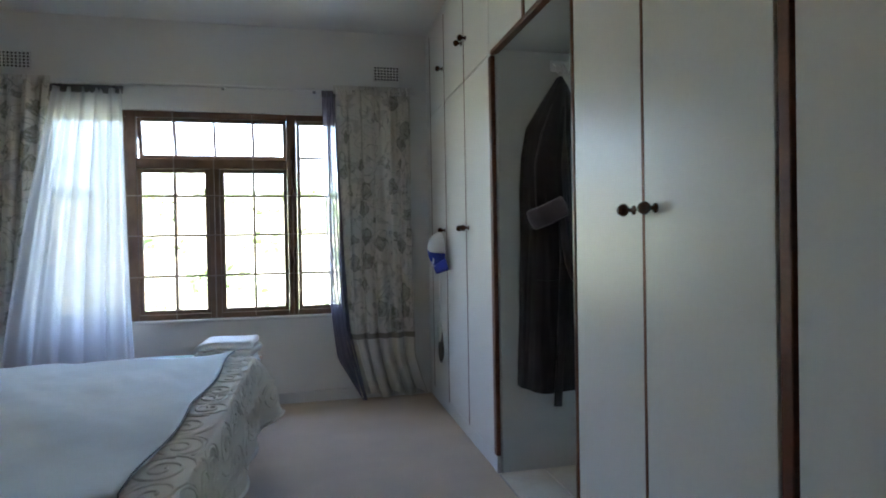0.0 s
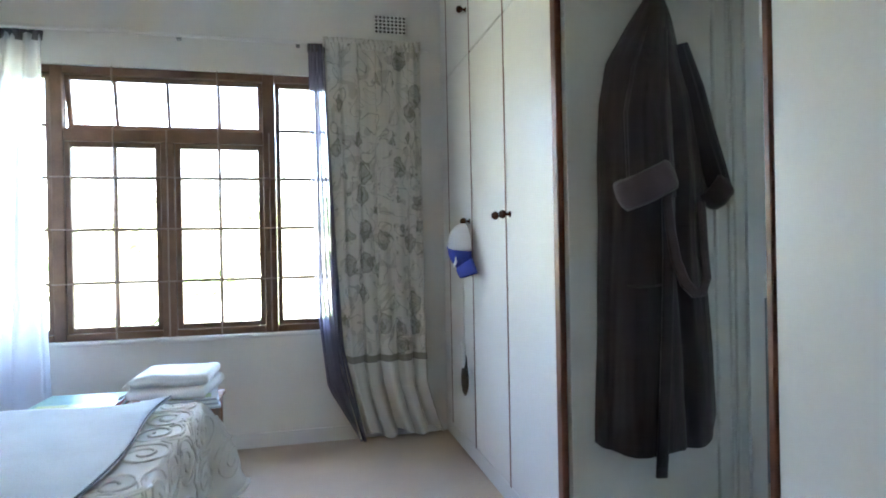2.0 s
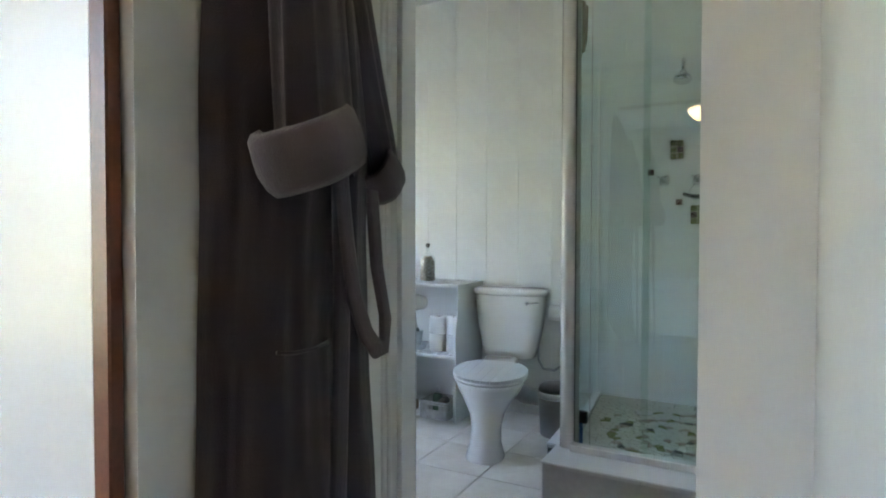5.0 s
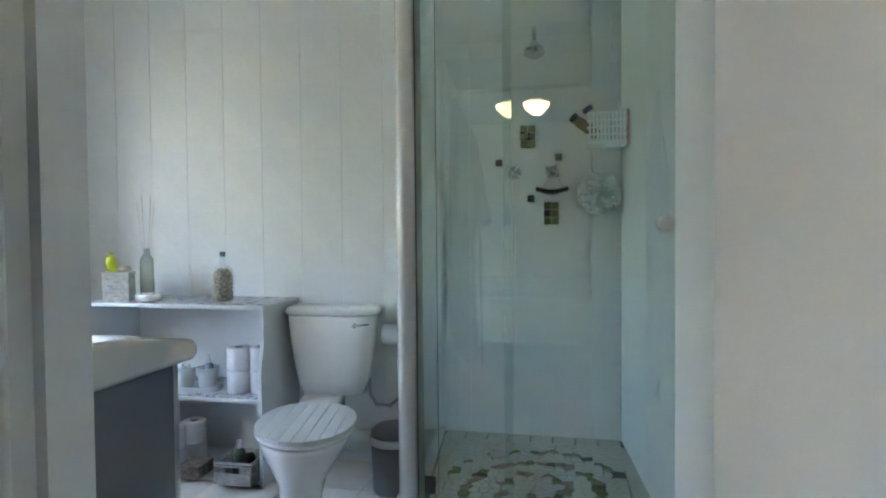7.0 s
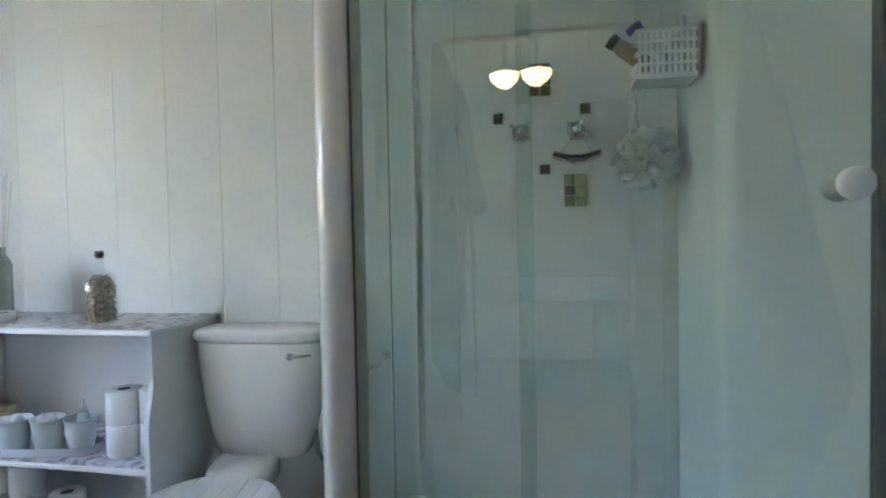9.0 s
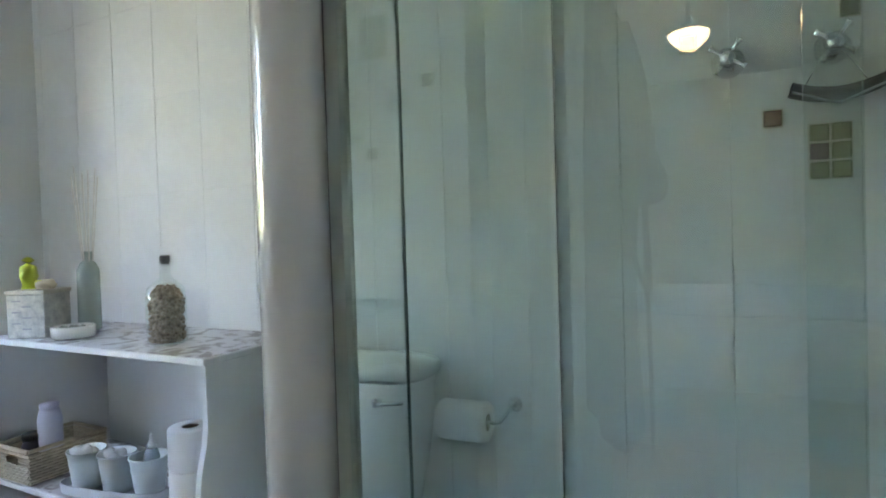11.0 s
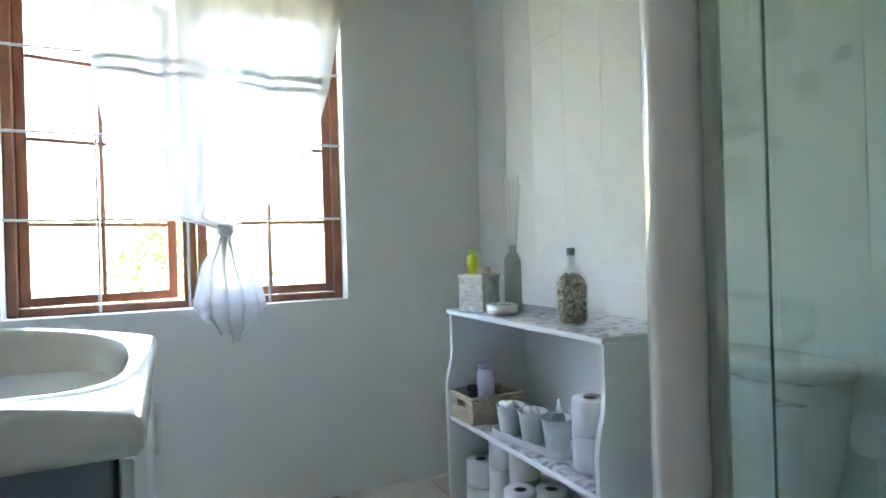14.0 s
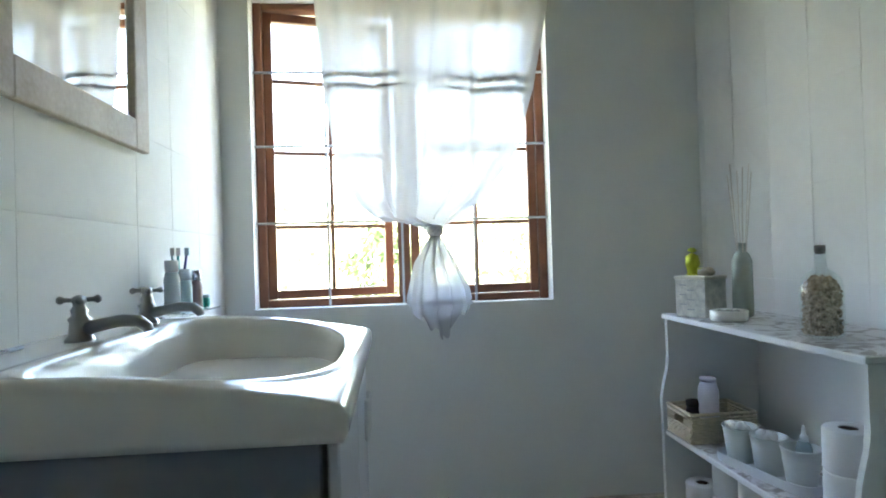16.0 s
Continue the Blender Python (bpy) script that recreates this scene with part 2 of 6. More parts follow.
b_wall_north = wall("bathroom_wall_north", [
    (BX0 - 0.12, BY1, -0.2, VX0, BY1 + T, CH), (VX1, BY1, -0.2, BX1 + T, BY1 + T, CH),
    (VX0, BY1, -0.2, VX1, BY1 + T, VZ0), (VX0, BY1, VZ1, VX1, BY1 + T, CH)], M_BWALL, "pale grey painted wall with a window")
b_wall_east = wall("bathroom_wall_east", [(BX1, 1.7, -0.2, BX1 + T, BY1, CH)], M_BWALL, "pale painted wall")
b_wall_south = wall("bathroom_wall_south", [(1.70, 1.70, -0.2, BX1, BY0, CH)], M_BWALL, "pale painted wall")
door_jamb = wall("door_jamb", [(1.68, 1.70, 0, 1.853, 2.067, CH)], M_WHITE, "white painted door lining")
lintel = wall("lintel", [(1.68, 2.076, 2.03, 1.853, 2.90, CH)], M_WHITE, "white painted door head")

# ---- outdoors ----


# ---- windows ----
def window_members(root, xs, zs, y0, y1, material, name="frame_member", bevel=0.004):
    """Upright and level members: xs holds (x0, x1, z0, z1), zs holds (z0, z1, x0, x1)."""
    for a, b, c, d in xs:
        slab(name, a, y0, c, b, y1, d, material, root, bevel=bevel)
    for a, b, c, d in zs:
        slab(name, c, y0 + 0.002, a, d, y1 - 0.002, b, material, root, bevel=bevel)


def sash(root, x0, x1, z0, z1, cols, rows, material, depth=0.034, rim=0.032, bar=0.016):
    """A glazed sash round its own hinge corner: rim, glazing bars and panes."""
    bm = bmesh.new()
    bm_box(bm, x0, 0, z0, x0 + rim, depth, z1, 0.003)
    bm_box(bm, x1 - rim, 0, z0, x1, depth, z1, 0.003)
    bm_box(bm, x0 + rim, 0.001, z0, x1 - rim, depth - 0.001, z0 + rim, 0.003)
    bm_box(bm, x0 + rim, 0.001, z1 - rim, x1 - rim, depth - 0.001, z1, 0.003)
    s = part("sash", bm, material, root)
    cx = [x0 + rim] + list(cols) + [x1 - rim]
    cz = [z0 + rim] + list(rows) + [z1 - rim]
    bm = bmesh.new()
    for c in cols:
        bm_box(bm, c - bar / 2, 0.006, z0 + rim, c + bar / 2, depth - 0.006, z1 - rim, 0.002)
    for r in rows:
        bm_box(bm, x0 + rim, 0.008, r - bar / 2, x1 - rim, depth - 0.008, r + bar / 2, 0.002)
    part("glazing_bars", bm, material, s)
    for a, b in zip(cx, cx[1:]):
        for c, d in zip(cz, cz[1:]):
            p = slab("pane", a, depth / 2 - 0.002, c, b, depth / 2 + 0.002, d, M_GLASS, s)
            p.visible_shadow = False
    return s


def bars(root, xs, zs, x0, x1, z0, z1, y, r, material):
    for x in xs:
        bm = bmesh.new()
        bm_tube(bm, [(x, y, z0), (x, y, z1)], r, 6)
        part("guard_bar", bm, material, root)
    for z in zs:
        bm = bmesh.new()
        bm_tube(bm, [(x0, y - 0.006, z), (x1, y - 0.006, z)], r, 6)
        part("guard_bar", bm, material, root)


w1 = tagged(new("window_1"), "dark-stained wooden casement window with small panes and guard bars", "window", kind="structure")
Y0, Y1 = YN + 0.018, YN + 0.075
window_members(w1, [(WX0, WX0 + 0.05, WZ0, WZ1), (-0.985, -0.93, WZ0, WZ1), (-0.487, -0.421, WZ0, 1.60), (0.018, 0.081, WZ0, WZ1), (WX1 - 0.05, WX1, WZ0, WZ1)],
               [(WZ0, WZ0 + 0.035, WX0 + 0.05, -0.985), (WZ0, WZ0 + 0.035, -0.93, -0.487), (WZ0, WZ0 + 0.035, -0.421, 0.018), (WZ0, WZ0 + 0.035, 0.081, WX1 - 0.05),
                (1.60, 1.665, -0.93, 0.018), (WZ1 - 0.04, WZ1, WX0 + 0.05, -0.985), (WZ1 - 0.04, WZ1, -0.93, 0.018), (WZ1 - 0.04, WZ1, 0.081, WX1 - 0.05)], Y0, Y1, M_FRAME2)
for x0, x1, col in ((-0.93, -0.487, -0.702), (-0.421, 0.018, -0.204)):
    s = sash(w1, x0 + 0.002, x1 - 0.002, WZ0 + 0.037, 1.598, [col], [0.888, 1.157, 1.419], M_FRAME2, rim=0.026)
    s.location = (0, Y0 + 0.014, 0)
for x0, x1 in ((WX0 + 0.05, -0.985), (0.081, WX1 - 0.05)):
    s = sash(w1, x0 + 0.002, x1 - 0.002, WZ0 + 0.037, WZ1 - 0.042, [(x0 + x1) / 2 + 0.07], [0.888, 1.157, 1.419, 1.68], M_FRAME2, rim=0.024)
    s.location = (0, Y0 + 0.014, 0)
s = sash(w1, -0.928, 0.016, -0.266, -0.002, [-0.702, -0.454, -0.204], [], M_FRAME2, rim=0.024)
s.location = (0, Y0 + 0.02, WZ1 - 0.042)
s.rotation_euler = (radians(11), 0, 0)
bars(w1, [-0.702, -0.454, -0.204, 0.05], [0.888, 1.157, 1.419], -0.985, WX1, WZ0, 1.66, YN + 0.006, 0.0045, M_STEEL)
bars(w1, [-0.702, -0.204], [], -0.985, WX1, 1.66, WZ1, YN + 0.006, 0.0045, M_STEEL)
bm = bmesh.new()
bm_tube(bm, [(-0.60, YN + 0.03, 1.68), (-0.60, YN + 0.03, 1.765), (-0.215, YN + 0.03, 1.765), (-0.215, YN + 0.03, 1.68)], 0.003, 6)
part("stay", bm, M_STEEL, w1, "thin dark window stay")
bm = bmesh.new()
bm_tube(bm, [(0.04, YN + 0.02, 1.03), (0.165, YN + 0.02, 1.03), (0.165, YN + 0.02, 1.41)], 0.003, 6)
part("stay", bm, M_STEEL, w1)
slab("window_sill", WX0 - 0.02, YN - 0.012, WZ0 - 0.022, WX1 + 0.02, YN + 0.10, WZ0 - 0.002, M_WHITE, w1, "white painted sill", bevel=0.004)

w2 = tagged(new("window_2"), "red-brown wooden casement window with one leaf ajar and guard bars", "window", kind="structure")
Y0, Y1 = BY1 + 0.075, BY1 + 0.135
window_members(w2, [(VX0, VX0 + 0.035, VZ0, VZ1), (2.545, 2.597, VZ0 + 0.03, VZ1 - 0.03), (VX1 - 0.035, VX1, VZ0, VZ1)],
               [(VZ0, VZ0 + 0.03, VX0 + 0.035, VX1 - 0.035), (VZ1 - 0.03, VZ1, VX0 + 0.035, VX1 - 0.035)], Y0, Y1, M_FRAME)
s = sash(w2, 0.0, 0.53, VZ0 + 0.032, VZ1 - 0.032, [0.268], [1.165, 1.475, 1.775], M_FRAME, rim=0.036)
s.location = (VX0 + 0.037, Y0 + 0.012, 0)
s.rotation_euler = (0, 0, radians(13))
s = sash(w2, 2.600, VX1 - 0.037, VZ0 + 0.032, VZ1 - 0.032, [2.88], [1.165, 1.475, 1.775], M_FRAME, rim=0.036)
s.location = (0, Y0 + 0.012, 0)
bars(w2, [2.262, 2.565, 2.868], [1.178, 1.492, 1.795], VX0, VX1, VZ0, VZ1, Y0 - 0.012, 0.0055, M_GALV)
slab("window_sill", VX0, BY1 - 0.004, VZ0 - 0.012, VX1, BY1 + 0.20, VZ0 - 0.001, M_BWALL, w2, "pale painted sill")


# ---- vents ----
def vent(x, z):
    v = tagged(new("air_vent"), "white louvred wall vent with small square holes", "vent", "wall vents", "structure")
    # near-black sheet stands in for the shaded depth behind the holes
    slab("vent_plate", x - 0.09, YN - 0.006, z - 0.05, x + 0.09, YN - 0.003, z + 0.05, M_DARK, v)
    bm = bmesh.new()
    for i in range(9):
        xx = x - 0.088 + i * 0.022
        bm_box(bm, xx - 0.0035, YN - 0.016, z - 0.052, xx + 0.0035, YN - 0.007, z + 0.052)
    for i in range(6):
        zz = z - 0.05 + i * 0.02
        bm_box(bm, x - 0.092, YN - 0.014, zz - 0.003, x + 0.092, YN - 0.008, zz + 0.003)
    part("vent_grille", bm, M_WALL, v)


vent(0.71, 2.275)
vent(-1.60, 2.26)

# ---- skirting ----
sk = wall("baseboard", [(-3.39, YN - 0.014, 0.001, 0.93, YN - 0.001, 0.075)], M_WHITE, "low white skirting board")

# ---- curtains ----
def floral(name, base, ink):
    """Printed cotton: looping outlines and soft leaf shapes."""
    m = bpy.data.materials.new(name)
    m.use_nodes = True
    nt = m.node_tree
    b = nt.nodes["Principled BSDF"]
    tc = nt.nodes.new("ShaderNodeTexCoord")
    mp = nt.nodes.new("ShaderNodeMapping")
    mp.inputs["Scale"].default_value = (1, 1, 1)
    nt.links.new(tc.outputs["UV"], mp.inputs[0])

    def band(src, at, w):
        a = nt.nodes.new("ShaderNodeMath"); a.operation = "SUBTRACT"
        nt.links.new(src, a.inputs[0]); a.inputs[1].default_value = at
        c = nt.nodes.new("ShaderNodeMath"); c.operation = "ABSOLUTE"
        nt.links.new(a.outputs[0], c.inputs[0])
        d = nt.nodes.new("ShaderNodeMath"); d.operation = "LESS_THAN"
        nt.links.new(c.outputs[0], d.inputs[0]); d.inputs[1].default_value = w
        return d.outputs[0]

    def noise_tex(scale, dist, detail):
        n = nt.nodes.new("ShaderNodeTexNoise")
        n.inputs["Scale"].default_value, n.inputs["Distortion"].default_value, n.inputs["Detail"].default_value = scale, dist, detail
        nt.links.new(mp.outputs[0], n.inputs["Vector"])
        return n.outputs[0]

    def calc(op, x, y, z=None):
        n = nt.nodes.new("ShaderNodeMath")
        n.operation = op
        for k, q in enumerate((x, y, z)):
            if q is None:
                continue
            if isinstance(q, (int, float)):
                n.inputs[k].default_value = q
            else:
                nt.links.new(q, n.inputs[k])
        return n.outputs[0]

    v = nt.nodes.new("ShaderNodeTexVoronoi")
    v.inputs["Scale"].default_value = 6.2
    v.inputs["Randomness"].default_value = 0.7
    nt.links.new(mp.outputs[0], v.inputs["Vector"])
    wob = noise_tex(22.0, 0.3, 1.0)
    d = calc("MULTIPLY_ADD", wob, 0.34, v.outputs["Distance"])
    motif = calc("LESS_THAN", d, 0.53)
    outline = band(d, 0.53, 0.022)
    ring = calc("MULTIPLY", calc("LESS_THAN", calc("SINE", calc("MULTIPLY", d, 62.0), 0.0), -0.35), motif)
    vine = band(noise_tex(5.0, 2.2, 0.5), 0.50, 0.013)
    leaf = calc("GREATER_THAN", noise_tex(15.0, 0.8, 0.5), 0.60)
    s = calc("MULTIPLY", motif, 0.42)
    for l, k in ((outline, 0.40), (ring, 0.22), (vine, 0.50), (leaf, 0.30)):
        s = calc("MULTIPLY_ADD", l, k, s)
    mix = nt.nodes.new("ShaderNodeMix")
    mix.data_type = "RGBA"
    mix.clamp_factor = True
    nt.links.new(s, mix.inputs[0])
    mix.inputs[6].default_value = (*base, 1)
    mix.inputs[7].default_value = (*ink, 1)
    nt.links.new(mix.outputs[2], b.inputs["Base Color"])
    b.inputs["Roughness"].default_value = 0.9
    wv = nt.nodes.new("ShaderNodeTexNoise")
    wv.inputs["Scale"].default_value = 260
    nt.links.new(mp.outputs[0], wv.inputs["Vector"])
    bp = nt.nodes.new("ShaderNodeBump")
    bp.inputs["Strength"].default_value, bp.inputs["Distance"].default_value = 0.5, 0.002
    nt.links.new(wv.outputs[0], bp.inputs["Height"])
    nt.links.new(bp.outputs[0], b.inputs["Normal"])
    return m


M_FLORAL = floral("floral_cotton", (0.66, 0.64, 0.58), (0.24, 0.24, 0.20))
M_IVORY = mat("plain_ivory_cotton", (0.68, 0.67, 0.62), 0.9, var=0.05, scale=5, fine=260, bump=0.4)


def drape(name, left, right, y, z0, z1, material, parent, folds=9, amp=0.03, seed=1, nu=90, nv=60, pinch=0.0, lift=None, kind="", bulge=0.0, span=None):
    """A hanging cloth between the edges left(z) and right(z), in folds that wander on their way down."""
    rng = random.Random(seed)
    ph = [rng.uniform(0, 6.28) for _ in range(6)]
    bm = bmesh.new()
    uv = bm.loops.layers.uv.new("uv")

    def fn(u, v):
        lo = lift(u) if lift else z0
        z = z1 + (lo - z1) * v
        if span:
            v = (span[1] - z) / (span[1] - span[0])
        a, b = left(z), right(z)
        x = a + (b - a) * u
        k = amp * (0.55 + 0.45 * v)
        if pinch:
            k *= min(1.0, 0.10 + 0.9 * ((b - a) / pinch) ** 1.3)
        f = math.sin(u * folds * 6.283 + 0.9 * math.sin(v * 3 + ph[0]) + ph[1])
        f += 0.45 * math.sin(u * folds * 2.37 * 6.283 + 1.4 * v + ph[2]) * (1 - 0.5 * v)
        f += 0.35 * math.sin(u * folds * 0.43 * 6.283 + ph[3] + 1.2 * v)
        x += 0.012 * math.sin(u * folds * 6.283 * 1.1 + ph[4] + v * 2) * math.sin(3.14159 * u)
        return (x, y - k * f - bulge * math.sin(1.9 * v), z)

    g = bm_grid(bm, fn, nu, nv)
    w, h = abs(right(z1) - left(z1)) * 1.6, z1 - z0
    for i, face in enumerate(bm.faces):
        iu, iv = divmod(i, nv)
        for l, (du, dv) in zip(face.loops, ((0, 0), (1, 0), (1, 1), (0, 1))):
            l[uv].uv = ((iu + du) / nu * w + seed, (iv + dv) / nv * h)
    return part(name, bm, material, parent, smooth=True, kind=kind)


def lerp(pts):
    """A line through (z, x) pairs."""
    zs, xs = [p[0] for p in pts], [p[1] for p in pts]
    return lambda z: float(np.interp(z, zs, xs))


CY = YN - 0.075
c1 = thing("curtain", (0, 0, 0), "ivory cotton curtain with a grey-green floral print and a plain hem", "curtain", "bedroom curtains")
cl = lerp([(0.0, 0.50), (0.42, 0.395), (0.9, 0.37), (2.15, 0.335)])
cr = lerp([(0.0, 0.965), (0.12, 0.92), (0.3, 0.87), (0.9, 0.86), (2.15, 0.865)])
drape("curtain_panel", cl, cr, CY, 0.435, 2.135, M_FLORAL, c1, 5, 0.028, 3, 120, 50, span=(0.01, 2.135))
drape("curtain_hem", cl, cr, CY, 0.01, 0.435, M_IVORY, c1, 5, 0.0285, 3, 120, 16, span=(0.01, 2.135), lift=lambda u: 0.012 + 0.04 * math.sin(u * 9) ** 2)
drape("curtain_heading", cl, cr, CY, 2.105, 2.165, M_IVORY, c1, 22, 0.012, 7, 160, 4, lift=lambda u: 2.105)
drape("curtain_band", cl, cr, CY - 0.003, 0.425, 0.462, mat("stitched_border", (0.26, 0.25, 0.21), 0.9, var=0.3, fine=200), c1, 5, 0.0285, 3, 120, 3, span=(0.01, 2.135))

c2 = thing("curtain", (0, 0, 0), "ivory cotton curtain with a floral print, drawn back beside the bed", "curtain", "bedroom curtains")
drape("curtain_panel", lerp([(0, -2.05), (2.15, -1.98)]), lerp([(0, -1.52), (2.15, -1.375)]), CY, 0.435, 2.12, M_FLORAL, c2, 7, 0.03, 5, 100, 40, span=(0.01, 2.12))
drape("curtain_hem", lerp([(0, -2.05), (2.15, -1.98)]), lerp([(0, -1.52), (2.15, -1.375)]), CY, 0.01, 0.435, M_IVORY, c2, 7, 0.03, 5, 100, 12, span=(0.01, 2.12))
drape("curtain_heading", lerp([(0, -1.98)]), lerp([(0, -1.375)]), CY, 2.09, 2.15, M_IVORY, c2, 20, 0.012, 9, 140, 4)

c3 = thing("sheer_curtain", (0, 0, 0), "thin smoke-grey sheer curtain gathered beside the window", "curtain", "sheer curtains")
drape("sheer_panel", lerp([(0.0, 0.50), (0.3, 0.33), (0.8, 0.275), (1.5, 0.262), (2.12, 0.262)]), lerp([(0.0, 0.53), (0.5, 0.42), (1.0, 0.39), (2.12, 0.345)]),
      CY + 0.022, 0.0, 2.12, M_SHEERG, c3, 5, 0.020, 11, 60, 40)
drape("sheer_heading", lerp([(0, 0.258)]), lerp([(0, 0.35)]), CY + 0.02, 2.085, 2.13, mat("grey_heading", (0.13, 0.125, 0.15), 0.9), c3, 6, 0.010, 12, 50, 3)
c4 = thing("sheer_curtain", (0, 0, 0), "thin white sheer curtain with a dark gathered heading", "curtain", "sheer curtains")
drape("sheer_panel", lerp([(0.0, -1.62), (0.5, -1.56), (1.2, -1.47), (2.1, -1.36)]), lerp([(0.0, -0.86), (0.6, -0.885), (1.3, -0.92), (2.1, -0.975)]),
      CY - 0.02, 0.03, 2.08, M_SHEERW, c4, 5, 0.034, 15, 110, 40, bulge=0.20)
drape("sheer_heading", lerp([(0, -1.375)]), lerp([(0, -0.965)]), CY - 0.02, 2.05, 2.10, mat("dark_heading_tape", (0.13, 0.125, 0.14), 0.9), c4, 12, 0.010, 16, 90, 3)

rail = thing("curtain_rail", (0, 0, 0), "slim white curtain rail above the bedroom window", "curtain rail")
slab("rail", -2.1, YN - 0.045, 2.128, 0.92, YN - 0.03, 2.146, M_WHITE, rail, bevel=0.003)
for x in (-1.9, -0.38, 0.21, 0.8):
    slab("bracket", x - 0.01, YN - 0.03, 2.12, x + 0.01, YN - 0.001, 2.15, M_PEWTER, rail)

# ---- bathroom curtain ----
lc = thing("voile_curtain", (0, 0, 0), "sheer white voile curtain with lace bands, tied in the middle", "curtain")
LL = lerp([(0.70, 2.655), (0.80, 2.575), (0.86, 2.572), (1.0, 2.605), (1.10, 2.668), (1.128, 2.672), (1.155, 2.60), (1.18, 2.46), (1.25, 2.385), (1.444, 2.303), (1.75, 2.262), (2.1, 2.235)])
RR = lerp([(0.70, 2.775), (0.82, 2.84), (0.9, 2.825), (1.0, 2.775), (1.10, 2.718), (1.128, 2.712), (1.17, 2.77), (1.25, 2.89), (1.434, 3.03), (1.7, 3.11), (2.1, 3.19)])
drape("voile", LL, RR, BY1 - 0.055, 0.72, 2.1, M_LACE, lc, 4, 0.030, 21, 160, 110, 0.9, span=(0.72, 2.1), lift=lambda u: 0.700 + 0.14 * (abs(u - 0.5) * 2) ** 1.4 + 0.015 * math.sin(u * 40))
M_LACEBAND = sheer("lace_band", (0.82, 0.82, 0.83), 0.06, (0.28, 0.28, 0.28))
for z0, z1 in ((1.741, 1.745), (1.697, 1.701)):
    drape("lace_band", LL, RR, BY1 - 0.058, z0, z1, M_LACEBAND, lc, 4, 0.030, 21, 160, 1, 0.9, span=(0.72, 2.1), lift=lambda u, z0=z0: z0 + 0.022 * math.sin(u * 4.5 + 0.8))
for o in lc.children:
    if o.name.startswith("lace_band"):
        o.location.z = 0.0
drape("lace_hem", LL, RR, BY1 - 0.058, 0.72, 0.845, M_LACEBAND, lc, 4, 0.030, 21, 160, 1, 0.9, span=(0.72, 2.1), lift=lambda u: 0.835 + 0.004 * math.sin(u * 30))
bm = bmesh.new()
bm_lathe(bm, [(0.022, -0.022), (0.033, -0.012), (0.034, 0.012), (0.022, 0.022)], (2.692, BY1 - 0.06, 1.128), 16)
part("tie_back", bm, mat("grey_beaded_tie", (0.76, 0.76, 0.76), 0.6, var=0.3, fine=300, scale=80), lc, "small beaded tie", smooth=True)
bm = bmesh.new()
bm_tube(bm, [(1.98, BY1 - 0.04, 2.11), (3.3, BY1 - 0.04, 2.11)], 0.007, 8)
part("rod", bm, M_WHITE, thing("curtain_rod", (0, 0, 0), "thin white rod across the top of the bathroom window", "curtain rod"))

# ---- bed ----
BFX, BY_N, BY_F, BZ = -0.105, 1.38, 2.93, 0.577
bed = thing("bed", (0, 0, 0), "made-up double bed on dark wooden legs under its candlewick spread", "bed")
slab("mattress", -2.25, BY_N + 0.03, 0.33, BFX - 0.03, BY_F - 0.03, BZ - 0.025, M_TOWELW, bed, "pale mattress", bevel=0.03)
slab("bed_base", -2.25, BY_N + 0.04, 0.24, BFX - 0.05, BY_F - 0.04, 0.33, M_DARK, bed, "dark bed base", bevel=0.01)
for x in (-2.2, BFX - 0.085):
    for y in (BY_N + 0.05, BY_F - 0.06):
        slab("leg", x, y, 0.0, x + 0.05, y + 0.05, 0.24, M_DARK, bed, bevel=0.005)

_r = random.Random(5)
CURLS = {(i, j): (i + 0.5 + _r.uniform(-0.18, 0.18), j + 0.5 + _r.uniform(-0.18, 0.18), _r.choice((-1, 1)), _r.uniform(0, 6.28)) for i in range(-3, 25) for j in range(-3, 30)}


def curl(a, b, s=0.165):
    """Height of the tufted curls at a place of the flat cloth."""
    p, q = a / s + 2, b / s
    ci, cj = math.floor(p), math.floor(q)
    best = (9, None)
    for i in (ci - 1, ci, ci + 1):
        for j in (cj - 1, cj, cj + 1):
            c = CURLS.get((i, j))
            if c:
                d = math.hypot(p - c[0], q - c[1])
                if d < best[0]:
                    best = (d, c)
    d, c = best
    if c is None or d > 0.52:
        return 0.0
    th = math.atan2(q - c[1], p - c[0]) * c[2] + c[3]
    w = math.sin(d * 6.283 * 3.6 - th)
    return max(0.0, w) ** 1.2 * min(1, (0.52 - d) * 6)


def cloth(x, y, foot, near, far, top, out=0.03, tip=0.44):
    """Where the flat cloth at (x, y) comes to lie when it hangs over the foot and the two sides."""
    dx = max(0.0, x - foot)
    dy = max(0.0, y - far) - max(0.0, near - y)
    L = math.hypot(dx, dy)
    if L < 1e-6:
        return Vector((x, y, top))
    ux, uy = dx / L, dy / L
    m = max(abs(ux), abs(uy))
    L *= m
    diag = 2 * abs(ux * uy)
    o = 0.018 * (1 - math.exp(-L / 0.03)) + L * (out * 0.4 + tip * diag ** 2)
    drop = max(0.0, L - 0.02 * (1 - math.exp(-L / 0.03)) - L * 0.12 * diag)
    return Vector((min(x, foot) + ux * o, min(max(y, near), far) + uy * o, top - drop))


spread = thing("bedspread", (0, 0, 0), "ivory candlewick bedspread tufted in curls, hanging over the bed foot", "bedspread")
bm = bmesh.new()
NU, NV = 150, 290
X0, X1, YA, YB = -0.62, BFX + 0.36, BY_N - 0.36, BY_F + 0.36


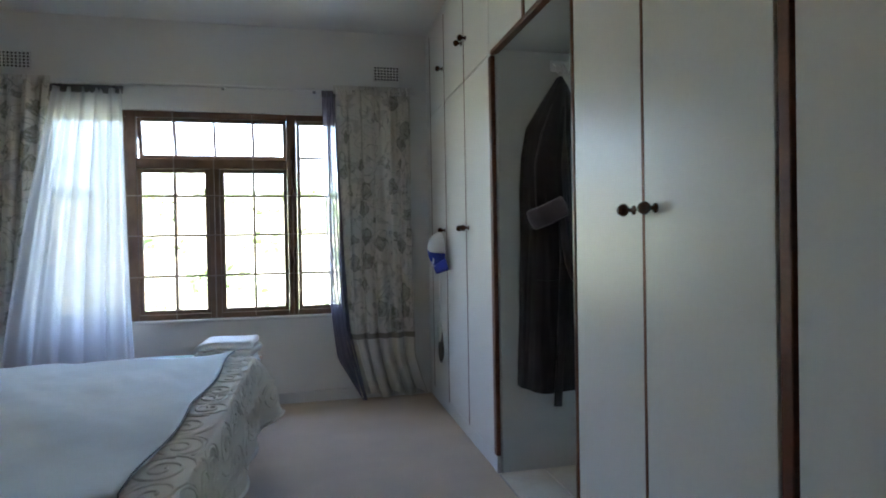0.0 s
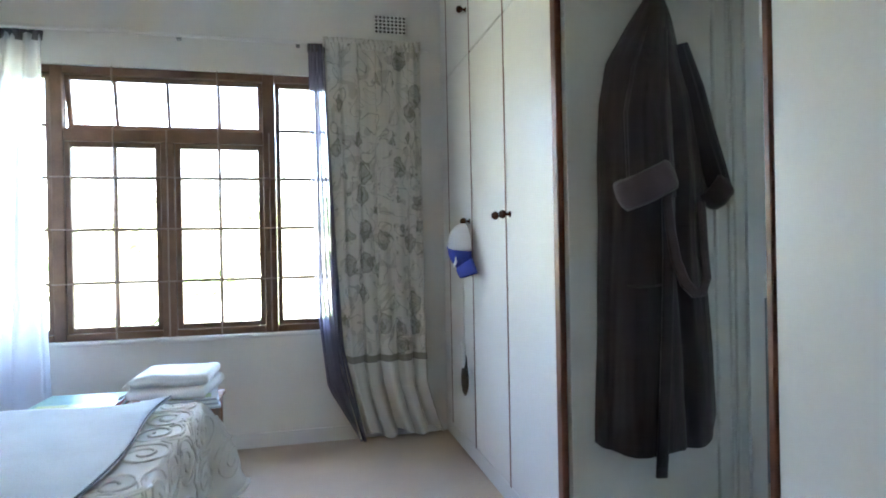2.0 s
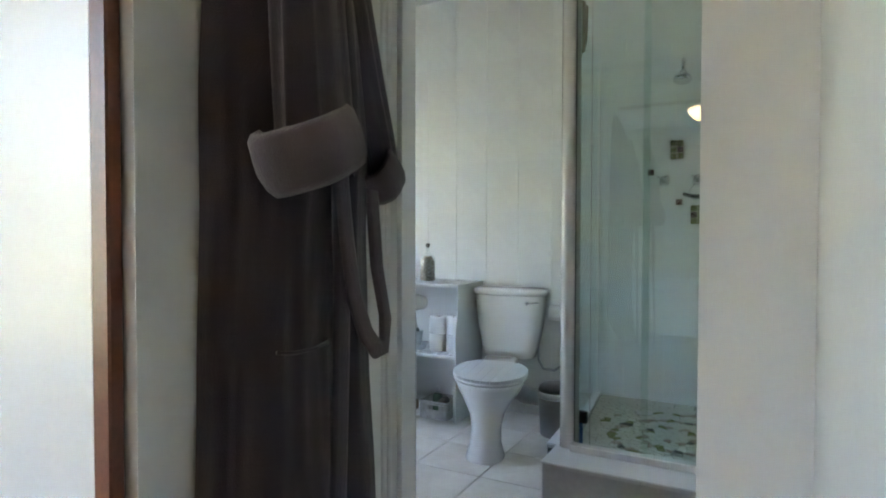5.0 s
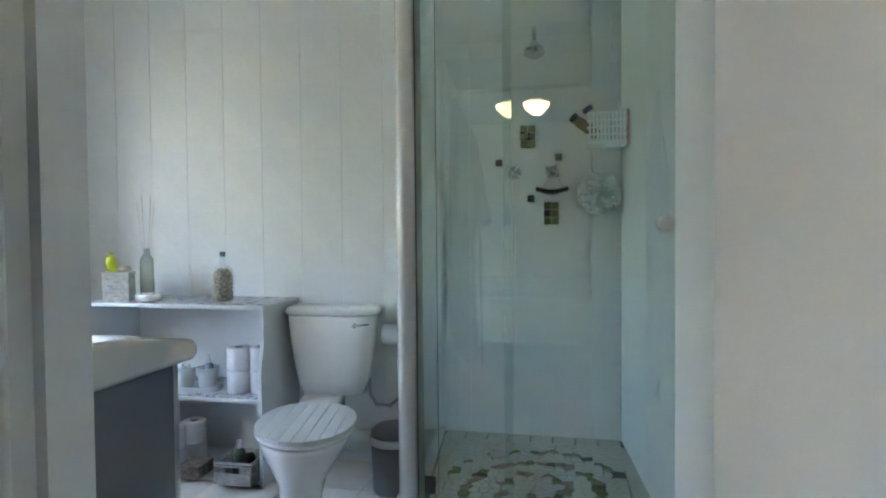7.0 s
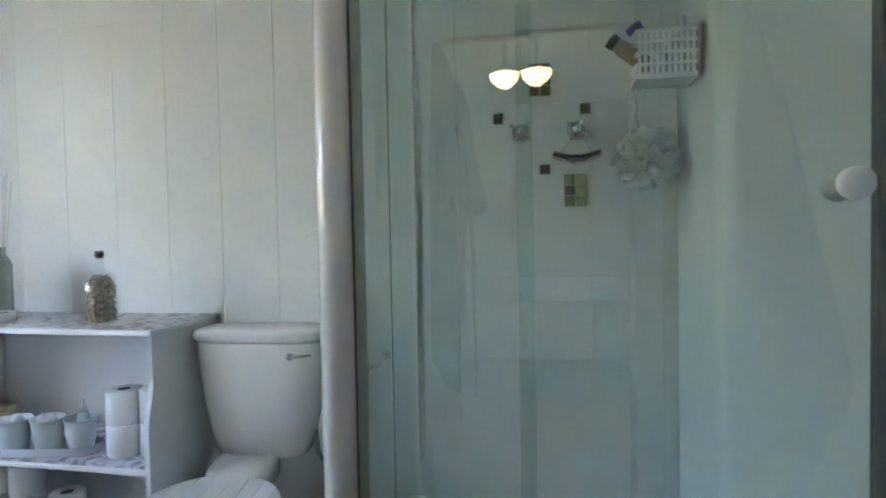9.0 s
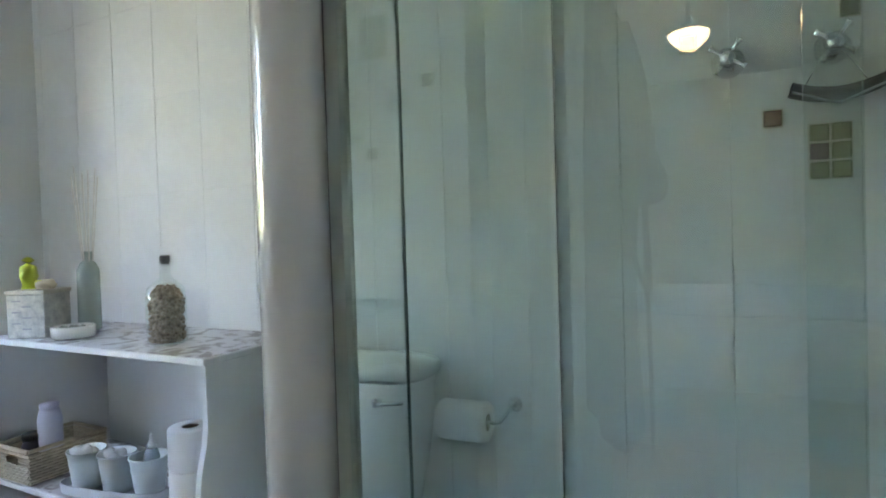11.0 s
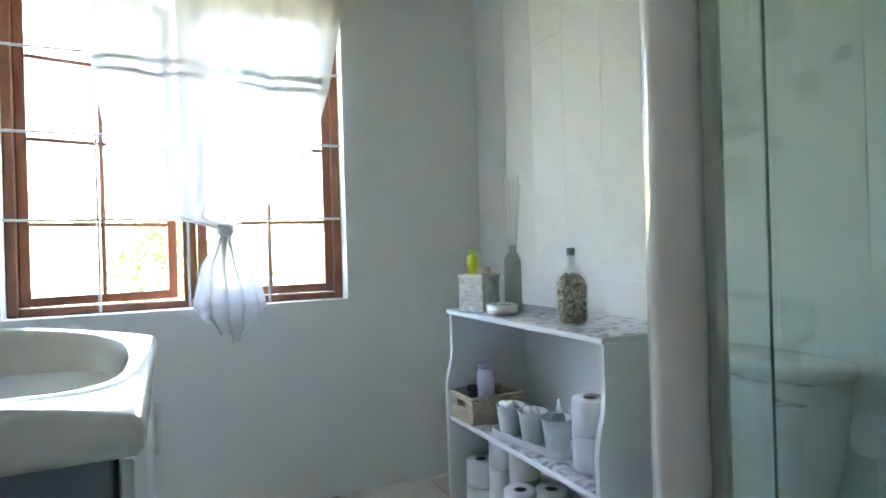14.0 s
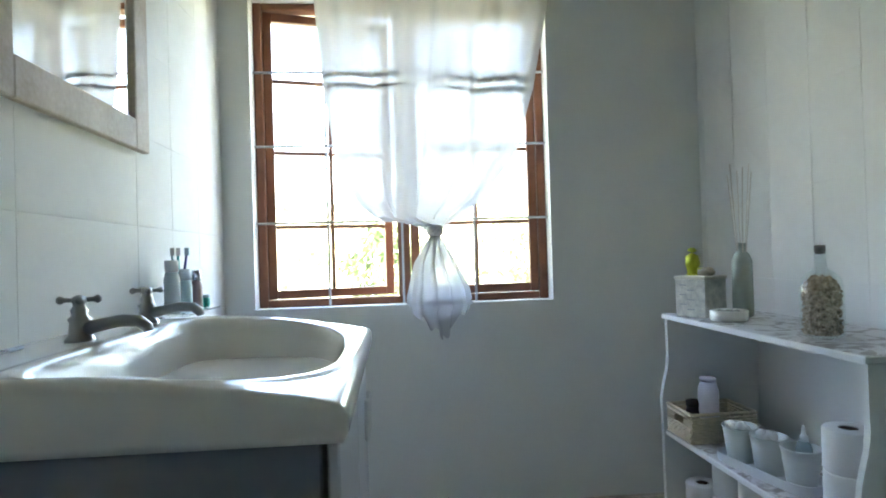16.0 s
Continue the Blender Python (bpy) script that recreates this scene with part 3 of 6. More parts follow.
def spread_at(u, v):
    x, y = X0 + (X1 - X0) * u, YA + (YB - YA) * v
    p = cloth(x, y, BFX, BY_N, BY_F, BZ)
    h = 0.0
    wob = 0.006 * noise.noise(Vector((x * 4, y * 4, 0))) + 0.012 * math.sin(y * 17 + x * 2) * min(1, max(0, x - BFX) * 5)
    n = Vector((0, 0, 1)) if x < BFX and BY_N < y < BY_F else (p - Vector((BFX - 0.25, min(max(p.y, BY_N + 0.2), BY_F - 0.2), p.z))).normalized()
    return p + n * (h + wob)


bm_grid(bm, spread_at, NU, NV)
solid(part("cover", bm, M_SPREAD, spread, smooth=True), 0.006, -1)
bm = bmesh.new()
for k in range(190):
    v = (k + 0.5) / 190
    p = spread_at(1.0, v)
    bmesh.ops.create_icosphere(bm, subdivisions=1, radius=0.009, matrix=Matrix.Translation(p))
part("fringe", bm, M_SPREAD, spread, "tufted edge")
bm = bmesh.new()
bm_grid(bm, lambda u, v: cloth(-2.26 + 1.64 * u, YA + (YB - YA) * v, BFX, BY_N, BY_F, BZ), 30, 90)
solid(part("cover_head", bm, M_SPREAD, spread, smooth=True), 0.006, -1)

bm = bmesh.new()
S_ = 0.150
for (i, j), c in CURLS.items():
    a0, b0 = (c[0] - 2) * S_ - 0.7, c[1] * S_
    if not (X0 + 0.05 < a0 < X1 - 0.05 and YA + 0.05 < b0 < YB - 0.05):
        continue
    for R0, turns, ph in ((0.070, 1.9, c[3]), (0.030, 0.55, c[3] + 2.5)):
        pts = []
        n = 34 if turns > 1 else 9
        for k in range(n + 1):
            s = k / n
            r = R0 * (0.13 + 0.87 * s) if turns > 1 else 0.078
            th = c[2] * turns * 6.283 * s + ph
            aa, bb = a0 + r * math.cos(th), b0 + 1.1 * r * math.sin(th)
            if X0 < aa < X1 and YA < bb < YB:
                pts.append(spread_at((aa - X0) / (X1 - X0), (bb - YA) / (YB - YA)) + Vector((0, 0, 0.001)))
        if len(pts) > 3:
            bm_tube(bm, pts, [0.0044 * (1 + 0.18 * math.sin(q * 2.3 + i)) for q in range(len(pts))], 6)
part("tufting", bm, M_SPREAD, spread, "raised candlewick scrolls", smooth=True, kind="stuff")

blanket = thing("blanket", (0, 0, 0), "pale blue fleece blanket laid flat over the bedspread", "blanket")
bm = bmesh.new()


def blanket_at(u, v):
    y = BY_N - 0.30 + (BY_F - 0.03 - BY_N + 0.30) * v
    edge = -0.225 + 0.045 * v + 0.008 * math.sin(v * 19)
    x = -1.9 + (edge + 1.9) * u
    p = cloth(x, y, BFX, BY_N, BY_F, BZ + 0.016)
    p.z += 0.012 * noise.noise(Vector((x * 3.1, y * 3.3, 2)))
    p.z += 0.010 * abs(math.sin(x * 5 + y * 2.2 + 2 * noise.noise(Vector((x * 2, y * 2, 7))))) ** 6 + 0.006 * abs(noise.noise(Vector((x * 7 + y * 5, y * 2 - x * 3, 5))))
    return p


bm_grid(bm, blanket_at, 110, 100)
solid(part("fleece", bm, M_BLANKET, blanket, smooth=True), 0.008, -1)
bm = bmesh.new()
bm_tube(bm, [blanket_at(1.0, k / 60) + Vector((0.001, 0, 0.0)) for k in range(61)], 0.0022, 6)
part("edging", bm, mat("blue_grey_piping", (0.10, 0.13, 0.17), 0.8), blanket, "darker stitched edge", smooth=True)

# ---- side table with its load ----
tb = thing("side_table", (0, 0, 0), "small red-brown slatted wooden side table beside the bed", "side table")
TX0, TX1, TY0, TY1, TZ = -0.82, -0.13, 3.36, 3.76, 0.43
for i in range(7):
    y = TY0 + i * (TY1 - TY0) / 7
    slab("slat", TX0, y + 0.003, TZ - 0.018, TX1, y + (TY1 - TY0) / 7 - 0.003, TZ, M_TABLE, tb, bevel=0.003)
for x in (TX0 + 0.01, TX1 - 0.05):
    for y in (TY0 + 0.01, TY1 - 0.05):
        slab("leg", x, y, 0, x + 0.04, y + 0.04, TZ - 0.019, M_TABLE, tb, bevel=0.003)
slab("apron", TX0 + 0.05, TY0 + 0.015, TZ - 0.12, TX1 - 0.05, TY0 + 0.033, TZ - 0.02, M_TABLE, tb)
slab("side_rail", TX1 - 0.034, TY0 + 0.05, TZ - 0.32, TX1 - 0.012, TY1 - 0.05, TZ - 0.02, M_TABLE, tb, bevel=0.003)


def paper_pile(name, x, y, z, w, d, n, label, cols, rz=0, cat_="magazine"):
    for k in range(n):
        t = thing(name, (x, y, z + k * 0.009), label, cat_, "magazines on the side table", rz + _r.uniform(-6, 6))
        slab("page_block", -w / 2, -d / 2, 0.0, w / 2, d / 2, 0.0085, cols[k % len(cols)], t, bevel=0.001)
        slab("cover", -w / 2, -d / 2, 0.0085, w / 2, d / 2, 0.0088, cols[(k + 1) % len(cols)], t)
        if k == n - 1:
            slab("cover_print", -w * 0.42, -d * 0.05, 0.0088, w * 0.1, d * 0.25, 0.0091, MAG[0], t)
            slab("cover_print", -w * 0.42, -d * 0.42, 0.0088, w * 0.42, -d * 0.2, 0.0091, MAG[3], t)


MAG = [mat("green_print", (0.10, 0.30, 0.24), 0.3), mat("white_print", (0.62, 0.63, 0.62), 0.3, var=0.1), mat("grey_print", (0.35, 0.37, 0.38), 0.3),
       mat("yellow_green_print", (0.42, 0.50, 0.16), 0.3, var=0.3, scale=30), mat("red_print", (0.42, 0.10, 0.08), 0.3)]
paper_pile("magazine", -0.62, 3.52, TZ, 0.30, 0.24, 5, "glossy magazine with a green and white cover", [MAG[1], MAG[4], MAG[0]])
paper_pile("magazine", -0.27, 3.55, TZ, 0.27, 0.30, 5, "worn grey magazine under the towels", [MAG[2], MAG[1]], 8)
M_FOLD = M_TOWELW
for k, (w, d, h) in enumerate(((0.30, 0.29, 0.048), (0.29, 0.28, 0.044))):
    t = thing("folded_towel", (-0.285, 3.56, TZ + 0.046 + k * 0.048), "thick folded white bath towel with a fringed edge", "towel", "folded towels", -8 + 6 * k)
    bm = bmesh.new()
    bm_box(bm, -w / 2, -d / 2, 0, w / 2, d / 2, h, 0.022, 3)
    bmesh.ops.subdivide_edges(bm, edges=bm.edges, cuts=3, use_grid_fill=True)
    for v in bm.verts:
        v.co += Vector((noise.noise(v.co * 9), noise.noise(v.co * 9 + Vector((3, 0, 0))), noise.noise(v.co * 7 + Vector((0, 5, k))))) * 0.009
        v.co.z = max(0.0, v.co.z)
    part("fold", bm, M_FOLD, t, smooth=True)
    bm = bmesh.new()
    for i in range(26):
        y = -d / 2 + d * (i + 0.5) / 26
        bm_tube(bm, [(-w / 2 + 0.004, y, h * 0.55), (-w / 2 - 0.012, y + _r.uniform(-0.004, 0.004), h * 0.4), (-w / 2 - 0.02, y, h * 0.15)], 0.0022, 5)
    part("fringe", bm, M_FOLD, t)

# ---- fitted cupboards ----
ZD0, ZD1, ZU0, ZU1 = 0.08, 1.955, 1.960, 2.50


def knob(parent, y, z):
    bm = bmesh.new()
    bm_lathe(bm, [(0.002, -0.046), (0.010, -0.045), (0.0165, -0.036), (0.0175, -0.029), (0.013, -0.021), (0.0065, -0.016), (0.0055, -0.006), (0.012, -0.003), (0.013, 0.0)],
             (XW, y, z), 18, "x")
    return part("knob", bm, M_KNOB, parent, "dark turned wooden knob", smooth=True)


M_KNOB = mat("polished_dark_knob", (0.085, 0.035, 0.02), 0.22, var=0.3, scale=30, coat=0.4)


def cupboard(y0, y1, splits, knobs, upper_knobs, label):
    """A floor-to-ceiling unit of flush doors, with the small doors above."""
    c = thing("wardrobe", (XW, (y0 + y1) / 2, 0), label, "wardrobe", "fitted bedroom wardrobes")
    c.matrix_basis = pose(0, 0, 0)
    bm = bmesh.new()
    bm_box(bm, XW + 0.023, y0, 0.0, 1.64, y1, CH)
    part("body", bm, M_WOOD, c)
    slab("plinth", XW + 0.003, y0, 0.0, XW + 0.022, y1, ZD0 - 0.004, M_DOOR, c)
    slab("top_filler", XW + 0.003, y0, ZU1 + 0.004, XW + 0.022, y1, CH, M_DOOR, c)
    for i, (a, b) in enumerate(zip(splits, splits[1:])):
        d = slab("door", XW, a + 0.0045, ZD0, XW + 0.021, b - 0.0045, ZD1, M_DOOR, c, "tall flush cream door", bevel=0.0025)
        for yk in knobs:
            if a < yk < b:
                knob(d, yk, 1.158)
        d = slab("upper_door", XW, a + 0.0045, ZU0, XW + 0.021, b - 0.0045, ZU1, M_DOOR, c, "short flush cream door", bevel=0.0025)
        for yk in upper_knobs:
            if a < yk < b:
                knob(d, yk, 2.175)
    # dark fillers stand in for the wooden door edges and the shade between them
    for a in splits[1:-1]:
        slab("edge_strip", XW - 0.0012, a - 0.0044, ZD0, XW + 0.0225, a + 0.0044, ZU1, M_WOOD, c, "dark brown filler for the door edges and shaded gap")
    return c


cupboard(2.767, 4.262, [2.7625, 3.219, 3.692, 4.126, 4.262], [3.171, 3.258, 3.735], [3.171, 3.258, 3.735], "cream painted wardrobe with flush doors and round knobs, beside the window")
cupboard(1.029, 1.867, [1.033, 1.475, 1.871], [1.421, 1.520], [1.421, 1.520], "cream painted wardrobe with a pair of flush doors and dark knobs")
cupboard(-0.07, 0.999, [-0.066, 0.47, 0.996], [0.43, 0.51], [0.43, 0.51], "cream painted wardrobe with wide flush doors")
cupboard(-2.19, -0.102, [-2.185, -1.66, -1.14, -0.62, -0.105], [-1.70, -1.62, -0.66, -0.58], [-1.70, -1.62, -0.66, -0.58], "cream painted wardrobe at the back of the room")
for a, b, nm in ((1.000, 1.028, "post"), (-0.101, -0.071, "post")):
    t = thing("wardrobe_post", (0, 0, 0), "dark red-brown wooden post between two wardrobes", "wooden post", "wardrobe posts")
    slab(nm, XW - 0.003, a, 0.0, 1.5, b, CH, M_WOOD, t, bevel=0.002)

# passage between the cupboards
ov = thing("overhead_cupboard", (0, 0, 0), "cream overhead cupboard across the passage with a dark wooden rim", "cupboard")
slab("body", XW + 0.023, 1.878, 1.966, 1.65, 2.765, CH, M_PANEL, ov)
for a, b in ((1.880, 2.295), (2.325, 2.762)):
    slab("upper_door", XW, a + 0.003, ZU0 + 0.006, XW + 0.021, b - 0.003, ZU1, M_DOOR, ov, bevel=0.0025)
slab("divider", XW - 0.002, 2.298, ZU0 + 0.004, XW + 0.021, 2.322, CH, M_WOOD, ov)
slab("bottom_rim", XW - 0.006, 1.886, 1.945, XW + 0.03, 2.725, 1.965, M_WOOD, ov, "dark wooden rim", bevel=0.003)
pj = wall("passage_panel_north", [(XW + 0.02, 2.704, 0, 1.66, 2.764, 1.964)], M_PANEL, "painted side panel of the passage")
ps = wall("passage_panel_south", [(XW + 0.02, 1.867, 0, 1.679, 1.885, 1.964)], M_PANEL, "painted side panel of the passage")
for nm, a, b in (("niche_post", 2.726, 2.764), ("niche_post", 1.868, 1.885)):
    t = tagged(new(nm), "red-brown wooden edge of the passage", kind="structure")
    slab("edge_strip", XW - 0.004, a, ZD0, XW + 0.018, b, 1.944, M_WOOD, t, bevel=0.003)
    slab("edge_foot", XW - 0.002, a, 0.0, XW + 0.018, b, ZD0 - 0.002, M_DOOR, t, bevel=0.002)
lining = wall("door_lining", [(1.662, 2.692, 0, 1.722, 2.899, 2.03)], M_WHITE, "white painted door lining")
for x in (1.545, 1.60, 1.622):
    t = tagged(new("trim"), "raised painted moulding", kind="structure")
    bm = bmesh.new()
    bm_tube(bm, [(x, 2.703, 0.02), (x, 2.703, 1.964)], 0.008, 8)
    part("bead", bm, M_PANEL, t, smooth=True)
wall("passage_step", [(XW + 0.001, 1.886, 0.001, 1.70, 2.703, 0.006)], M_GROUT, "tile bed")

# ---- bathrobe ----
robe = thing("bathrobe", (0, 0, 0), "charcoal towelling bathrobe with turned-back cuffs hanging in the passage", "bathrobe")
PYW = 2.702
RL = lerp([(0.40, 1.085), (0.8, 1.105), (1.14, 1.115), (1.3, 1.115), (1.47, 1.125), (1.6, 1.150), (1.72, 1.22), (1.80, 1.275), (1.845, 1.305)])
RR_ = lerp([(0.40, 1.53), (0.67, 1.52), (0.9, 1.50), (1.07, 1.49), (1.26, 1.485), (1.434, 1.455), (1.53, 1.43), (1.64, 1.405), (1.74, 1.385), (1.80, 1.365), (1.845, 1.335)])
RD = lerp([(0.45, 0.125), (0.9, 0.11), (1.25, 0.125), (1.5, 0.13), (1.65, 0.10), (1.78, 0.06), (1.845, 0.03)])
bm = bmesh.new()


def robe_at(u, v):
    zl = 0.415 - 0.02 * math.sin(3.1416 * u) + 0.012 * math.sin(u * 17) * u + 0.10 * max(0.0, u - 0.6) / 0.4 + (0.05 if u > 0.86 else 0.0)
    z = 1.845 + (zl - 1.845) * v
    a, b, d = RL(z), RR_(z), RD(z)
    th = math.pi * (1 - u)
    fold = (0.03 * math.sin(u * 31 + 1.2 * math.sin(v * 3)) + 0.10 * math.sin(u * 15 + 2 + v * 1.5) + 0.10 * noise.noise(Vector((u * 9, v * 2.2, 3))) + 0.05 * noise.noise(Vector((u * 22, v * 7, 8)))) * min(1, v * 2.2)
    open_ = -0.30 * math.exp(-((u - 0.56 - 0.03 * v) / 0.03) ** 2) * min(1, v * 2)
    r = 1 + fold + open_
    x = (a + b) / 2 + (b - a) / 2 * math.cos(th) * (1 + 0.25 * fold)
    d *= 1 - 0.62 * min(1.0, max(0.0, (u - 0.45) / 0.45)) ** 1.3
    y = PYW - 0.004 - d * max(0.0, math.sin(th)) ** 0.6 * r
    return (x, min(y, PYW - 0.004), z + 0.004 * noise.noise(Vector((u * 9, v * 9, 0))))


bm_grid(bm, robe_at, 150, 70)
part("body", bm, M_ROBE, robe, smooth=True)


def sleeve(name, pts, rs, cuff_len, seed, lean=0.0):
    bm = bmesh.new()
    n = 26
    rings = []
    P = [Vector(p) for p in pts]
    for i, p in enumerate(P):
        d = (P[min(i + 1, len(P) - 1)] - P[max(i - 1, 0)]).normalized()
        s = d.cross(Vector((0, 1, 0))).normalized()
        q = s.cross(d).normalized()
        rings.append([bm.verts.new(p + s * math.cos(6.283 * k / n) * rs[i] * (1 + 0.10 * math.sin(k * 1.7 + i * 0.5 + seed)) + q * math.sin(6.283 * k / n) * rs[i] * 0.62 * (1 + 0.10 * math.sin(k * 2.3 + seed))) for k in range(n)])
    for a, b in zip(rings, rings[1:]):
        for k in range(n):
            bm.faces.new((a[k], a[(k + 1) % n], b[(k + 1) % n], b[k]))
    bmesh.ops.subdivide_edges(bm, edges=bm.edges, cuts=1, use_grid_fill=True, smooth=0.6)
    sl = part(name, bm, M_ROBE, robe, smooth=True)
    d = (Matrix.Rotation(lean, 3, "Y") @ (P[-1] - P[-2])).normalized()
    s = d.cross(Vector((0, 1, 0))).normalized()
    q = s.cross(d).normalized()
    bm = bmesh.new()
    prof = [(1.00, -cuff_len * 0.94), (1.10, -cuff_len * 1.03), (1.20, -cuff_len * 0.93), (1.25, -cuff_len * 0.6), (1.25, -cuff_len * 0.35), (1.20, -0.006), (1.10, 0.006), (0.98, 0.0), (0.90, -0.015), (0.82, -cuff_len * 0.8)]
    rr = []
    for f, h in prof:
        rr.append([bm.verts.new(P[-1] + d * h + (s * math.cos(6.283 * k / 32) + q * 0.78 * math.sin(6.283 * k / 32)) * rs[-1] * f * (1 + 0.05 * math.sin(k * 0.9 + seed) + 0.05 * noise.noise(Vector((k * 0.5, h * 40, seed))))) for k in range(32)])
    for a, b in zip(rr, rr[1:]):
        for k in range(32):
            bm.faces.new((a[k], a[(k + 1) % 32], b[(k + 1) % 32], b[k]))
    solid(part("cuff", bm, M_CUFF, sl, "turned-back paler cuff", smooth=True), 0.004)


M_CUFF = mat("grey_brown_towelling", (0.060, 0.042, 0.046), 0.95, var=0.25, scale=12, fine=520, bump=1.0, depth=0.004, sheen=0.3)
sleeve("sleeve", [(1.275, 2.61, 1.69), (1.235, 2.588, 1.55), (1.21, 2.574, 1.42), (1.210, 2.565, 1.30), (1.210, 2.556, 1.170)], [0.035, 0.058, 0.066, 0.069, 0.071], 0.080, 1.0, -0.42)
sleeve("sleeve", [(1.38, 2.65, 1.66), (1.42, 2.65, 1.52), (1.455, 2.645, 1.38), (1.49, 2.64, 1.27), (1.515, 2.635, 1.175)], [0.03, 0.044, 0.044, 0.042, 0.040], 0.065, 2.0, -0.6)


def strap(name, pts, w, t, parent, material):
    bm = bmesh.new()
    P = [Vector(p) for p in pts]
    rings = []
    for i, p in enumerate(P):
        d = (P[min(i + 1, len(P) - 1)] - P[max(i - 1, 0)]).normalized()
        s = d.cross(Vector((0, 1, 0)))
        s = s.normalized() if s.length > 1e-3 else Vector((1, 0, 0))
        q = Vector((0, 1, 0))
        rings.append([bm.verts.new(p + s * a * w / 2 + q * b * t / 2) for a, b in ((-1, -0.6), (-0.6, -1), (0.6, -1), (1, -0.6), (1, 0.6), (0.6, 1), (-0.6, 1), (-1, 0.6))])
    for a, b in zip(rings, rings[1:]):
        for k in range(8):
            bm.faces.new((a[k], a[(k + 1) % 8], b[(k + 1) % 8], b[k]))
    bm.faces.new(rings[0]), bm.faces.new(rings[-1])
    return part(name, bm, material, parent, smooth=True)


loop = [(1.262, 2.556, 1.24), (1.260, 2.553, 1.16), (1.266, 2.548, 1.07), (1.280, 2.543, 0.98), (1.305, 2.538, 0.915), (1.335, 2.537, 0.885), (1.368, 2.545, 0.885), (1.395, 2.560, 0.93), (1.405, 2.585, 1.02), (1.41, 2.60, 1.16)]
strap("belt", loop, 0.032, 0.012, robe, M_CUFF)
strap("belt_end", [(1.262, 2.556, 1.16), (1.262, 2.553, 1.0), (1.252, 2.550, 0.8), (1.238, 2.546, 0.6), (1.228, 2.546, 0.45), (1.222, 2.548, 0.345)], 0.036, 0.012, robe, M_ROBE)
bm = bmesh.new()
bm_tube(bm, [(1.14, 2.574, 0.91), (1.17, 2.568, 0.905), (1.21, 2.566, 0.905), (1.245, 2.566, 0.91)], 0.003, 8)
part("pocket_hem", bm, M_ROBE, robe, smooth=True)
hk = thing("wire_hook", (0, 0, 0), "white plastic multi-hook fixed in the passage above the robe", "hook")
slab("back_plate", 1.275, 2.694, 1.875, 1.355, 2.7035, 1.925, M_WHITE, hk, bevel=0.003)
for x in (1.25, 1.275, 1.30):
    bm = bmesh.new()
    bm_tube(bm, [(x + 0.04, 2.694, 1.905), (x + 0.04, 2.675, 1.895), (x + 0.04, 2.655, 1.865), (x + 0.04, 2.645, 1.852), (x + 0.04, 2.635, 1.870)], 0.0035, 8)
    part("prong", bm, M_WHITE, hk, smooth=True)

# ---- cap and cord on the far knob ----
cap = thing("cap", (0.972, 3.675, 1.032), "white baseball cap with royal blue peak on a wardrobe knob", "cap")
M_CAPW = mat("white_cap_cloth", (0.68, 0.68, 0.70), 0.9, var=0.05, fine=300, bump=0.4)
M_CAPB = mat("royal_blue_cloth", (0.03, 0.05, 0.30), 0.85, var=0.15, fine=300, bump=0.4)


def cap_at(th, v):
    """The dome: th turns round the rim, v runs from the rim at the door to the top, which faces the room."""
    b = 1.5708 * v
    return Vector((-0.012 - 0.088 * math.sin(b), 0.078 * math.cos(b) * math.cos(th), 0.098 * math.cos(b) * math.sin(th)))


cm = bmesh.new()
bm_grid(cm, lambda u, v: cap_at(-0.42 + 4.0 * u, v), 40, 14)
solid(part("crown", cm, M_CAPW, cap, "white panelled crown", smooth=True), 0.004)
cm = bmesh.new()
bm_grid(cm, lambda u, v: cap_at(3.58 + (6.283 - 4.0) * u, v) * 1.004, 24, 14)
solid(part("front_panel", cm, M_CAPB, cap, "royal blue front panel", smooth=True), 0.004)
cm = bmesh.new()
bm_grid(cm, lambda u, v: Vector((-0.012 - 0.062 * math.sin(3.1416 * u), 0.070 - 0.14 * u - 0.045 * v, -0.070 - 0.02 * math.sin(3.1416 * u) - 0.075 * v * (0.35 + 0.65 * u))), 18, 8)
solid(part("peak", cm, M_CAPB, cap, "curved royal blue peak", smooth=True), 0.006)
cm = bmesh.new()
bmesh.ops.create_icosphere(cm, subdivisions=2, radius=0.007, matrix=Matrix.Translation((-0.10, 0, 0.0)))
part("button", cm, M_CAPB, cap, smooth=True)
for k in range(4):
    slab("lettering", -0.082, -0.034 + k * 0.018, -0.075, -0.0775, -0.023 + k * 0.018, -0.050, M_CAPW, cap)

cap.rotation_euler = (radians(-25), 0, 0)
for o in cap.children:      # a tall crown
    for v in o.data.vertices:
        v.co.z *= 1.22

cord = thing("hanging_pouch", (0, 0, 0), "small dark pouch hanging by a pale cord from the wardrobe knob", "pouch")
bm = bmesh.new()
bm_tube(bm, [(0.968, 3.735, 1.15), (0.955, 3.728, 1.0), (0.955, 3.72, 0.8), (0.955, 3.722, 0.53)], 0.002, 6)
bm_tube(bm, [(0.968, 3.739, 1.15), (0.957, 3.745, 1.0), (0.957, 3.74, 0.8), (0.955, 3.728, 0.53)], 0.002, 6)
part("cord", bm, M_WHITE, cord)
bm = bmesh.new()
bm_lathe(bm, [(0.004, 0.525), (0.014, 0.51), (0.018, 0.47), (0.026, 0.42), (0.026, 0.38), (0.018, 0.345), (0.005, 0.325)], (0.955, 3.725, 0), 16, sx=0.7)
part("pouch", bm, mat("dark_leather", (0.06, 0.045, 0.035), 0.5, var=0.3, scale=20), cord, smooth=True)
bm = bmesh.new()
